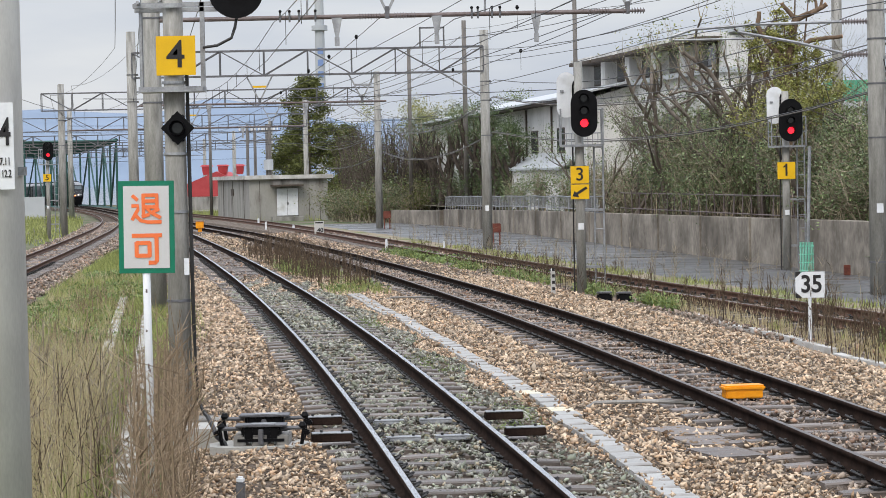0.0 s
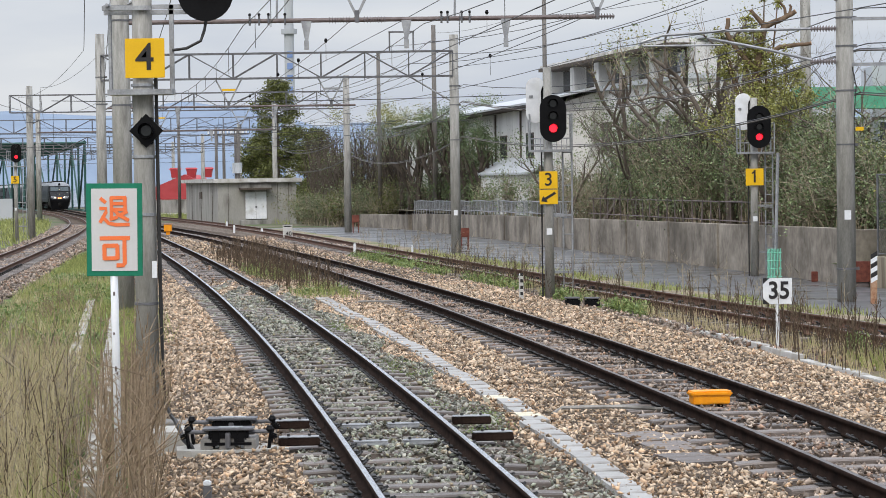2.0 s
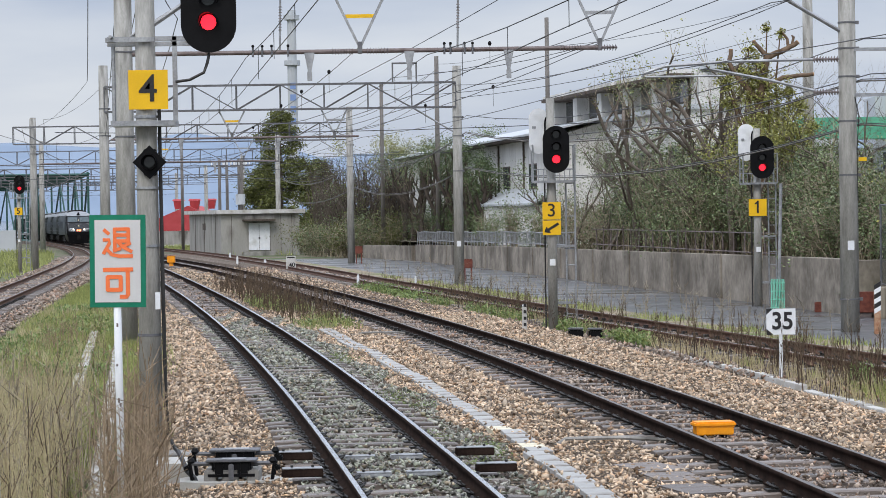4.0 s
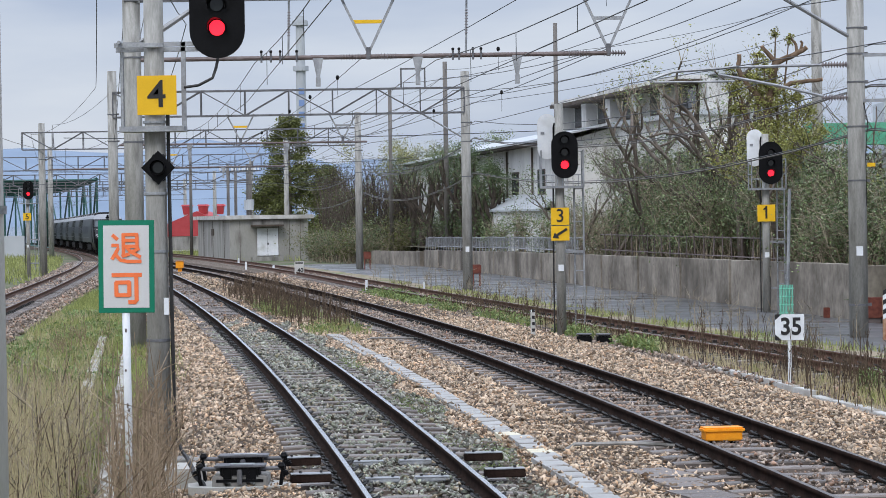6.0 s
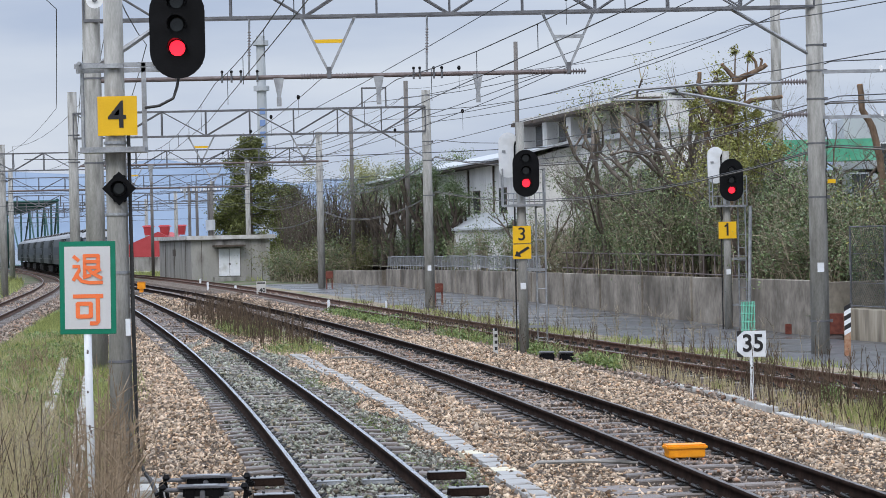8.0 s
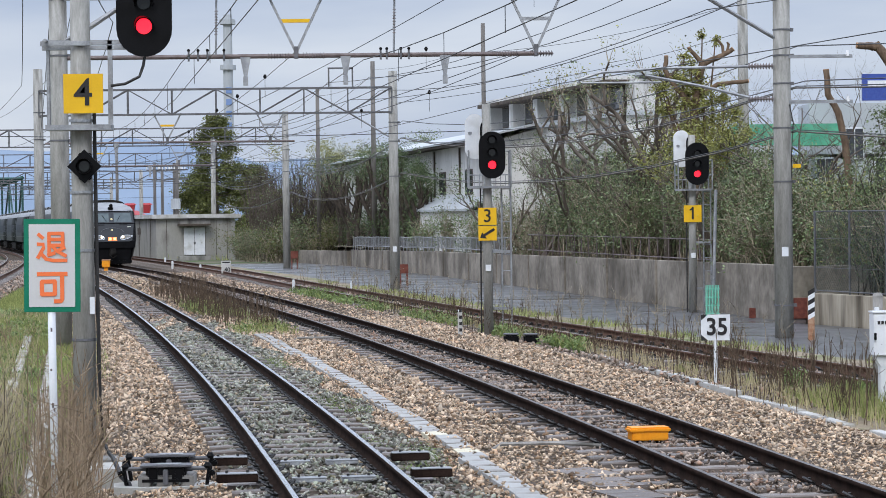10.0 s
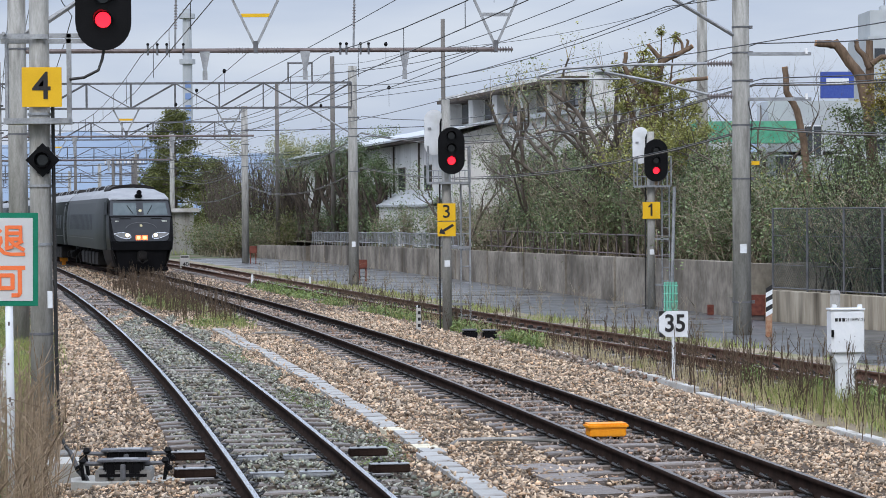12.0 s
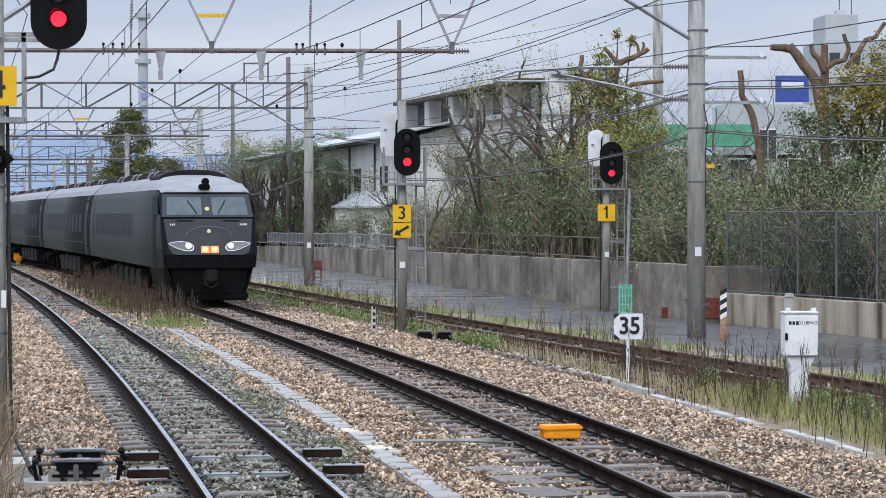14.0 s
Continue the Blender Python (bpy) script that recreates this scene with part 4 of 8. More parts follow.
def lead_car():
    rng = random.Random(4)
    car, _ = car_common("train_lead_car", "dark grey express train front car with lit headlamps", 0)
    st = [(0.0, 1.30, 0.845), (0.06, 1.42, 0.86), (0.42, 2.26, 0.875), (0.95, 2.92, 0.90), (1.5, 3.12, 0.95), (2.4, 3.32, 1.0), (3.6, 3.50, 1.0), (19.85, 3.5, 1.0)]
    bm, rows = body_shell(st[:4], 2, 11)
    close_ends(bm, rows)
    part("nose", bm, NOSE_BK, car, "gloss black nose flanks")
    bm, rows = body_shell(st[3:], 2, 7)
    close_ends(bm, rows)
    part("body", bm, BODY, car, "gunmetal grey body", smooth=True)
    dome = [(0.95, 2.935, 0.902), (1.2, 3.04, 0.925), (1.5, 3.13, 0.951), (1.9, 3.24, 0.978), (2.4, 3.34, 1.0), (3.0, 3.43, 1.0), (3.6, 3.50, 1.0), (19.85, 3.5, 1.0)]
    bm, rows = body_shell(dome, 7, 11)
    close_ends(bm, rows)
    part("roof", bm, ROOF, car, "light silver roof", smooth=True)
    low = [(0.12, 9, 0.72), (0.22, 9, 0.80), (0.45, 9, 0.85), (1.0, 9, 0.90), (2.0, 9, 0.97)]
    bm, rows = body_shell(low, 0, 2)
    close_ends(bm, rows)
    part("skirt", bm, NOSE_BK, car, "black front skirt")
    part("snow_plough", box(bm_new(), (0, 0.3, 0.2), (2.1, 0.3, 0.24), bevel=0.05), NOSE_BK, car)
    # black bumper band below the grey face
    bm = bm_new()
    plate_on(bm, [(-1.17, -0.012, 0.95), (1.17, -0.012, 0.95), (1.2, -0.006, 1.27), (-1.2, -0.006, 1.27)], Vector((0, -1, 0)), 0.006, 0.02)
    part("bumper_band", bm, NOSE_BK, car, "black band below the face")
    # the grey face, leaning back
    a, b = Vector((0, 0.06, 1.42)), Vector((0, 0.42, 2.26))
    up = (b - a).normalized()
    n = Vector((0, -up.z, up.y))

    def on_face(x, h):
        return a + up * h + Vector((x, 0, 0))

    def face_plate(name, outline, lift, material, parent, label=""):
        bm = bm_new()
        plate_on(bm, [on_face(x, h) for x, h in outline], n, lift, 0.004)
        return part(name, bm, material, parent, label)

    # cheeks that turn the flat front into the sides
    for e in (-1, 1):
        bm = bm_new()
        rows = []
        for z, s0, w in ((0.62, 0.05, 1.08), (0.95, -0.02, 1.20), (1.27, 0.0, 1.235), (1.45, 0.07, 1.245), (1.9, 0.26, 1.26), (2.26, 0.42, 1.265)):
            rows.append([bm.verts.new((e * (w - 0.20 * (1 - math.cos(q)) * 0.4 + 0.075 * math.sin(q) - 0.075), s0 - 0.03 + 0.55 * (1 - math.cos(q)) * 0.55, z)) for q in np.linspace(0, math.pi / 2, 6)])
        for p, q in zip(rows, rows[1:]):
            for k in range(5):
                bm.faces.new((p[k], p[k + 1], q[k + 1], q[k]))
        part("cheek", bm, NOSE_BK, car, "rounded gloss black cheek", smooth=True)
    face = face_plate("face_panel", [(-0.90, -0.15), (0.90, -0.15), (1.0, -0.11), (1.07, 0.0), (1.10, 0.12), (1.19, 0.9), (-1.19, 0.9), (-1.10, 0.12), (-1.07, 0.0), (-1.0, -0.11)], 0.034, FACE, car, "slate grey sloping face")
    for e in (-1, 1):
        lamp = face_plate("headlamp", [(e * (0.75 + 0.34 * math.cos(q)), 0.11 + 0.06 * math.cos(q) + 0.125 * math.sin(q) * (1 - 0.45 * math.cos(q))) for q in np.linspace(0, 2 * math.pi, 20, endpoint=False)], 0.042, CHROME, face, "chrome-rimmed headlamp")
        face_plate("lamp_glass", [(e * (0.75 + 0.315 * math.cos(q)), 0.11 + 0.056 * math.cos(q) + 0.105 * math.sin(q) * (1 - 0.45 * math.cos(q))) for q in np.linspace(0, 2 * math.pi, 20, endpoint=False)], 0.046, LAMP_BOWL, lamp)
        c = on_face(e * 0.56, 0.105) + n * 0.052
        part("reflector", rod(bm_new(), c - n * 0.004, c + n * 0.004, 0.085, n=18), REFLECTOR, lamp, "reflector given a warm glow for the bulb light on it")
        part("bulb", rod(bm_new(), c, c + n * 0.012, 0.048, n=18), HEADLAMP, lamp, "lit headlamp bulb")
        fog = face_plate("centre_lamp", [(e * 0.015, -0.10), (e * 0.235, -0.10), (e * 0.235, 0.10), (e * 0.015, 0.10)], 0.040, FOGRIM, face, "orange-rimmed centre lamp")
        c = on_face(e * 0.125, 0.0) + n * 0.046
        part("bulb", rod(bm_new(), c, c + n * 0.01, 0.068, n=18), FOGLAMP, fog, "lit orange bulb")
        for d in (-0.075, -0.025, 0.025, 0.075)[: 3 if e < 0 else 4]:
            face_plate("lettering_bar", [(e * 0.93 + d - 0.018, 0.69), (e * 0.93 + d + 0.018, 0.69), (e * 0.93 + d + 0.018, 0.745), (e * 0.93 + d - 0.018, 0.745)], 0.038, PLATE_INK, face, "small pale lettering as bars")
        face_plate("grille", [(e * 0.62 - 0.22, 0.80), (e * 0.62 + 0.22, 0.80), (e * 0.62 + 0.22, 0.85), (e * 0.62 - 0.22, 0.85)], 0.038, BLACK, face)
    c = on_face(0, 0.52) + n * 0.038
    part("emblem", rod(bm_new(), c, c + n * 0.012, 0.055, n=18), GOLD, face, "round gold emblem")
    arc = [on_face(0.62 * math.cos(q), 0.36 + 0.3 * math.sin(q)) + n * 0.038 for q in np.linspace(radians(10), radians(170), 18)]
    part("face_moulding", pipe(bm_new(), arc, 0.012, 5), STEEL_DK, face)
    # raised seams and a brow over the screen
    part("brow", pipe(bm_new(), [(x, 0.93 + 0.05 * abs(x), 2.945) for x in (-1.15, -0.6, 0, 0.6, 1.15)], 0.02, 5), FACE, car)
    part("screen_sill", box(bm_new(), (0, 0.40, 2.27), (2.5, 0.05, 0.05)), NOSE_BK, car, "black seam under the windscreen")
    # windscreen
    a2, b2 = Vector((0, 0.42, 2.26)), Vector((0, 0.95, 2.92))
    up2 = (b2 - a2).normalized()
    n2 = Vector((0, -up2.z, up2.y))
    on2 = lambda x, h: a2 + up2 * h + Vector((x, 0, 0))
    bm = bm_new()
    plate_on(bm, [on2(-1.22, 0.03), on2(1.22, 0.03), on2(1.16, 0.82), on2(-1.16, 0.82)], n2, 0.006, 0.01)
    surround = part("screen_surround", bm, FACE, car, "slate grey windscreen surround")
    for e in (-1, 1):
        bm = bm_new()
        plate_on(bm, [on2(e * 0.14, 0.10), on2(e * 1.09, 0.10), on2(e * 1.04, 0.72), on2(e * 0.14, 0.72)], n2, 0.012, 0.01)
        part("windscreen", bm, SCREEN, surround, "greenish windscreen pane")
        p, q = on2(e * 0.28, 0.14) + n2 * 0.03, on2(e * 0.5, 0.58) + n2 * 0.03
        part("wiper", rod(bm_new(), p, q, 0.012, n=5), BLACK, surround)
    bm = bm_new()
    plate_on(bm, [on2(-0.13, 0.1), on2(0.13, 0.1), on2(0.13, 0.76), on2(-0.13, 0.76)], n2, 0.014, 0.01)
    pillar = part("centre_pillar", bm, FACE, surround, "grey centre pillar")
    c = on2(0, 0.3) + n2 * 0.018
    part("emblem", rod(bm_new(), c, c + n2 * 0.01, 0.065, n=16), GOLD, pillar, "small round gold emblem")
    for e in (-1, 1):
        bm = bm_new()
        v = [bm.verts.new(p) for p in ((e * 1.305, 0.62, 2.36), (e * 1.385, 1.35, 2.36), (e * 1.335, 1.5, 2.86), (e * 1.27, 0.98, 2.86))]
        bm.faces.new(v)
        ob = part("cab_side_window", bm, GLASS, car, "dark cab side window")
    box_c = part("coupler", box(bm_new(), (0, -0.02, 0.72), (0.34, 0.5, 0.4), bevel=0.05), UNDER, car, "grimy automatic coupler")
    part("coupler_head", rod(bm_new(), (0, -0.32, 0.72), (0, -0.2, 0.72), 0.13, n=12), UNDER, box_c)
    part("coupler_pipe", pipe(bm_new(), [(-0.2, -0.2, 0.55), (0, -0.27, 0.42), (0.2, -0.2, 0.55)], 0.03), UNDER, box_c)
    horn = part("roof_beacon", box(bm_new(), (0, 1.15, 3.1), (0.3, 0.16, 0.16), bevel=0.03), BLACK, car, "black roof lamp and horn")
    part("roof_lamp", rod(bm_new(), (0.02, 1.0, 3.24), (0.02, 1.15, 3.24), 0.1, n=14), BLACK, horn)
    bm = bm_new()
    side_panel(bm, 2.0, 2.05, 0.95, 2.95, 0.004, 6)
    part("cab_door", bm, DOOR_GAP, car)
    part("roof_fairing", slab(bm_new(), [(-0.95, 3.30), (0.95, 3.30)] + [(0.95 * math.cos(q), 3.36 + 0.24 * math.sin(q)) for q in np.linspace(0.1, math.pi - 0.1, 14)], 3.3, 5.8), UNDER, car, "dark rooftop fairing")
    dress(car, 2.2, rng, True)
    return car


def mid_car():
    rng = random.Random(5)
    car, flat = car_common("train_car", "dark grey express train passenger car with tinted windows", 0.1)
    bm, rows = body_shell([(0.1, 9, 1.0), (19.85, 9, 1.0)], 2, 7)
    close_ends(bm, rows)
    part("body", bm, BODY, car, "gunmetal grey body", smooth=True)
    bm, rows = body_shell([(0.1, 9, 1.0), (19.85, 9, 1.0)], 7, 11)
    close_ends(bm, rows)
    part("roof", bm, ROOF, car, "light silver roof")
    part("gangway", box(bm_new(), (0, 0.0, 1.9), (1.9, 0.36, 2.3), bevel=0.05), DOOR_GAP, car)
    dress(car, 0.1, rng)
    return car


CARS = [lead_car()]
second = mid_car()
CARS.append(second)
for k in range(5):
    CARS.append(copy_thing(second, pose(0, 500 + 21 * k, 0)))

# ---- signs and small railway things ----
WOOD_RUST = surface("rusted_post", (0.25, 0.10, 0.05), (0.45, 0.3, 0.2), 0.8, scale=12, bump=0.2)
PAD = surface("pad_concrete", (0.36, 0.35, 0.32), (0.50, 0.48, 0.44), 0.8, scale=4, bump=0.2)
LID = surface("trough_lid_concrete", (0.26, 0.255, 0.24), (0.46, 0.45, 0.43), 0.6, scale=3, fine=40, bump=0.15, rough_to=0.75, per_object=0.25, stains=(0.19, 0.17, 0.15))
KERB_OLD = surface("worn_kerb", (0.26, 0.245, 0.215), (0.50, 0.48, 0.44), 0.8, scale=3, fine=30, bump=0.3, stains=(0.15, 0.125, 0.085), stain_scale=2.0, stain_at=(0.48, 0.62))
KERB = surface("pale_kerb", (0.40, 0.385, 0.36), (0.58, 0.57, 0.55), 0.75, scale=3, fine=40, bump=0.2, stains=(0.25, 0.22, 0.17))

# the green-bordered board on its white post
wb = thing("warning_board", "green-bordered board with orange characters on a white post", "sign", at=(-2.83, 21.0, -0.45), rz=0)
part("post", rod(bm_new(), (0.0, 0.03, 0), (-0.02, 0.03, 2.75), 0.034, n=12), WHITE, wb, "chipped white steel post", smooth=True)
for k, z in enumerate((0.35, 0.62, 0.7, 0.98, 1.2, 1.24, 1.55, 1.9)):
    part("paint_chip", box(bm_new(), (0.012 * math.sin(5 * k) - 0.008, -0.003, z), (0.016, 0.006, 0.022 + 0.012 * (k % 3)), bevel=0.002), RUSTSTEEL, wb)
brd = part("board", box(bm_new(), (0, 0, 2.46), (0.49, 0.014, 0.81), bevel=0.003, ry=0.5), GREEN, wb, "green board edge")
part("board_face", box(bm_new(), (0, -0.010, 2.46), (0.40, 0.004, 0.72), ry=0.5), BOARD, brd, "pale grey field")


def stroke(bm, pts, w):
    """A brush stroke of even width through points in x and z."""
    pts = [Vector((x, z)) for x, z in pts]
    left, right = [], []
    for k, p in enumerate(pts):
        way = (pts[min(k + 1, len(pts) - 1)] - pts[max(k - 1, 0)]).normalized()
        s = Vector((-way.y, way.x)) * w / 2
        left.append(p + s)
        right.append(p - s)
    v = [(bm.verts.new((a.x, 0, a.y)), bm.verts.new((b.x, 0, b.y))) for a, b in zip(left, right)]
    for a, b in zip(v, v[1:]):
        bm.faces.new((a[0], b[0], b[1], a[1]))


def character(name, strokes, x, z, s, w):
    bm = bm_new()
    for k, st in enumerate(strokes):
        old = set(bm.verts)
        stroke(bm, [((a - 0.5) * s, (0.5 - b) * s) for a, b in st], w)
        bmesh.ops.translate(bm, verts=[v for v in bm.verts if v not in old], vec=(0, -0.0008 * k, 0))
    bmesh.ops.translate(bm, verts=bm.verts, vec=(x, -0.0165, z))
    return part(name, bm, SIGN_OR, brd, "orange painted character")


character("upper_character", [[(0.06, 0.06), (0.24, 0.22)], [(0.03, 0.40), (0.24, 0.40), (0.24, 0.52), (0.04, 0.86)], [(0.16, 0.70), (0.32, 0.88), (0.55, 0.93), (1.0, 0.93)],
                              [(0.42, 0.02), (0.42, 0.74)], [(0.38, 0.06), (0.90, 0.06)], [(0.86, 0.03), (0.86, 0.46)], [(0.42, 0.25), (0.86, 0.25)], [(0.42, 0.44), (0.88, 0.44)],
                              [(0.36, 0.76), (0.62, 0.68)], [(0.52, 0.46), (0.66, 0.62), (0.98, 0.80)], [(0.94, 0.50), (0.70, 0.62)]], 0.0, 2.62, 0.27, 0.031)
character("lower_character", [[(0.02, 0.07), (1.0, 0.07)], [(0.82, 0.07), (0.82, 0.90), (0.78, 0.95), (0.55, 0.95)], [(0.14, 0.31), (0.62, 0.31)], [(0.17, 0.28), (0.17, 0.76)], [(0.59, 0.28), (0.59, 0.76)], [(0.14, 0.72), (0.62, 0.72)]], 0.0, 2.27, 0.27, 0.036)

# the numbered pole next to the platform
p24 = pole(-2.80, 14.0, 0.205, 9.0, label="thick grey concrete pole with a white number plate", taper=0.95, material=POLE_NEW)
plate24 = part("number_plate", box(bm_new(), (0.03, -0.212, 3.125), (0.32, 0.008, 0.5), bevel=0.002), WHITE, p24, "white plate with black figures")
text("figures", "24", 0.225, plate24, pose(0.105, -0.219, 3.20), INK, bold=0.003, wide=0.62)
text("figures", "2007.11", 0.062, plate24, pose(0.11, -0.219, 3.035), INK, bold=0.0006, wide=0.6)
text("figures", "15.0 12.2", 0.062, plate24, pose(0.11, -0.219, 2.965), INK, bold=0.0006, wide=0.55)
part("bracket", box(bm_new(), (0.2, -0.05, 2.98), (0.05, 0.06, 0.05)), STEEL, p24)

# speed board 35
s35 = thing("speed_board", "white speed board with black 35 on a thin post", "sign", at=(5.22, 37.0, -0.23))
part("post", rod(bm_new(), (0, 0.03, 0), (0, 0.03, 0.9), 0.028, n=10), WHITE, s35)
b35 = part("board", slab(bm_new(), [(-0.115, 0.655), (0.225, 0.655), (0.225, 1.055), (-0.115, 1.055), (-0.225, 0.96), (-0.225, 0.75)], -0.006, 0.006), WHITE, s35)
for e, z in ((0, 0.655), (1, 1.055)):
    part("black_corner", slab(bm_new(), [(-0.225, z), (-0.13, z), (-0.225, z + (0.085 if e == 0 else -0.085))], -0.004, 0.004), INK, s35)
text("figures", "35", 0.37, b35, pose(0.02, -0.012, 0.855), INK, bold=0.008, wide=0.92)

# distance board 40
s40 = thing("distance_board", "small cream board with black 40 beside the track", "sign", at=(-6.9, 110.0, -0.4))
b40 = part("board", box(bm_new(), (0, 0, 0.58), (0.44, 0.03, 0.58), bevel=0.01), KERB, s40, "cream board")
text("figures", "40", 0.27, b40, pose(0.05, -0.022, 0.46), INK, bold=0.006)
part("lettering_bar", box(bm_new(), (0, -0.018, 0.8), (0.36, 0.006, 0.06)), INK, b40)
part("post", rod(bm_new(), (0, 0.02, 0), (0, 0.02, 0.4), 0.04, n=8), STEEL, s40)

# white equipment cabinet on its stem
cb = thing("equipment_cabinet", "white steel trackside cabinet on a broad stem", "equipment cabinet", at=(6.73, 31.5, -0.45))
cab = part("cabinet_body", box(bm_new(), (0, 0, 1.22), (0.44, 0.30, 0.56), bevel=0.012), WHITE, cb)
part("cabinet_door", box(bm_new(), (0.005, -0.155, 1.21), (0.40, 0.012, 0.52), bevel=0.004), WHITE, cab)
part("cabinet_roof", box(bm_new(), (0, 0, 1.515), (0.46, 0.33, 0.025), bevel=0.006), WHITE, cab)
part("latch", box(bm_new(), (-0.205, -0.165, 1.2), (0.03, 0.03, 0.09)), BLACK, cab)
part("stem", box(bm_new(), (0, 0, 0.45), (0.25, 0.18, 0.92), bevel=0.01), WHITE, cb)
part("flange", slab(bm_new(), [(-0.125, 0.80), (0.125, 0.80), (0.2, 0.935), (-0.2, 0.935)], -0.1, 0.1), WHITE, cb)
for x in (-0.17, 0.17):
    part("lug", box(bm_new(), (x, -0.1, 1.55), (0.06, 0.05, 0.06), bevel=0.006), WHITE, cab)
text("lettering", "(D118PV-2)", 0.062, cab, pose(0.075, -0.166, 1.38), INK, depth=0.001)
for k in range(3):
    part("lettering_bar", box(bm_new(), (-0.155 + 0.048 * k, -0.163, 1.38), (0.036, 0.003, 0.045)), INK, cab)
for x, z in ((-0.05, 1.12), (0.04, 1.1), (-0.12, 1.09), (0.09, 1.16)):
    part("bolt", rod(bm_new(), (x, -0.16, z), (x, -0.165, z), 0.006, n=8), STEEL_DK, cab)
stub = thing("concrete_stub", "round grey concrete marker stub behind the cabinet", "marker", at=(6.95, 33.2, -0.45))
part("stub", rod(bm_new(), (0, 0, 0), (0, 0, 1.66), 0.08, 0.07, 14), CONCRETE, stub, smooth=True)
part("cap", rod(bm_new(), (0, 0, 1.66), (0, 0, 1.71), 0.08, 0.05, 14), CONCRETE, stub)

# orange balise between the rails
by = 26.9
bal = thing("track_balise", "bright orange trackside transponder between the rails", "balise", at=(3.02, by, -0.21), rz=8)
part("case", box(bm_new(), (0.0, 0, 0.185), (0.47, 0.26, 0.06), bevel=0.018), ORANGE, bal)
part("pedestal", box(bm_new(), (0.0, 0, 0.115), (0.42, 0.22, 0.1), bevel=0.012), ORANGE, bal)
part("foot_plate", box(bm_new(), (0.0, 0.02, 0.0), (0.28, 0.16, 0.13)), BLACK, bal)
b2 = thing("orange_marker_box", "small weathered orange box beside the far track", "marker", at=(-13.95, 124.0, -0.35))
part("case", box(bm_new(), (0, 0, 0.5), (0.40, 0.3, 0.36), bevel=0.02), ORANGE, b2)
part("top", box(bm_new(), (0.02, 0, 0.7), (0.44, 0.34, 0.05)), WOOD_RUST, b2)
part("stem", box(bm_new(), (0, 0, 0.16), (0.2, 0.15, 0.34)), ORANGE, b2)

# detector unit on its concrete pad
mc = thing("track_detector", "black detector boxes on a low concrete pad with cable", "track equipment", at=(-2.12, 23.6, -0.23))
pad = [(-0.46, -0.24), (-0.30, -0.33), (0.05, -0.34), (0.30, -0.26), (0.62, -0.16), (0.64, -0.06), (0.5, 0.05), (0.42, 0.3), (-0.35, 0.34), (-0.5, 0.1)]
part("pad", slab(bm_new(), [(x, -y) for x, y in pad], -0.07, 0.035, pose(0, 0, 0, 90)), PAD, mc, "rounded concrete pad")
for x, w in ((-0.17, 0.12), (0.03, 0.16), (0.25, 0.12)):
    part("plinth", box(bm_new(), (x, 0.0, 0.08), (w, 0.46, 0.12), bevel=0.012), CONCRETE, mc)
for y, z in ((-0.12, 0.165), (0.26, 0.225)):
    u = part("detector_box", box(bm_new(), (0.04, y, z - 0.01), (0.40, 0.2, 0.14), bevel=0.012, taper=0.94), BLACK, mc, "black ribbed detector box")
    part("lid", box(bm_new(), (0.04, y, z + 0.066), (0.50, 0.25, 0.02), bevel=0.005), STEEL_DK, u, "wet grey lid")
    part("lid_plate", box(bm_new(), (0.06, y - 0.03, z + 0.08), (0.24, 0.14, 0.012), bevel=0.003), STEEL, u, "bright wet cover plate")
    for k in range(5):
        part("rib", box(bm_new(), (-0.13 + 0.085 * k, y - 0.1, z - 0.01), (0.012, 0.014, 0.11)), BLACK, u)
    part("clamp", box(bm_new(), (0.04, y - 0.115, z - 0.04), (0.05, 0.05, 0.15), bevel=0.008), STEEL_DK, u)
    part("foot_bar", box(bm_new(), (0.04, y - 0.1, z - 0.075), (0.46, 0.03, 0.03)), BLACK, u)
    for e in (-1, 1):
        x = 0.04 + e * 0.40
        part("spindle", rod(bm_new(), (0.04 + e * 0.2, y, z + 0.03), (x, y, z + 0.035), 0.02, n=8), STEEL_DK, mc)
        part("bracket_leg", box(bm_new(), (x, y, z - 0.07), (0.035, 0.05, 0.24), bevel=0.01, ry=8 * e), BLACK, mc)
        part("bracket_knob", rod(rod(bm_new(), (x, y, z + 0.03), (x, y, z + 0.055), 0.025, 0.042, 10), (x, y, z + 0.055), (x, y, z + 0.09), 0.042, 0.022, 10), BLACK, mc)
        part("bracket_ear", box(bm_new(), (x + e * 0.04, y, z - 0.01), (0.07, 0.05, 0.05), bevel=0.012, ry=25 * e), BLACK, mc)
part("cable", pipe(bm_new(), [(-0.55, 0.5, 0.25), (-0.47, 0.2, 0.18), (-0.42, 0.0, 0.12), (-0.33, -0.1, 0.05), (-0.3, -0.16, 0.0)], 0.026), RUBBER, mc)
old = thing("concrete_footing", "weathered low concrete footing beside the signal post", "footing", at=(-2.85, 24.4, -0.32))
part("block", box(bm_new(), (0, 0, 0.06), (0.62, 0.7, 0.34), bevel=0.02), PAD, old)

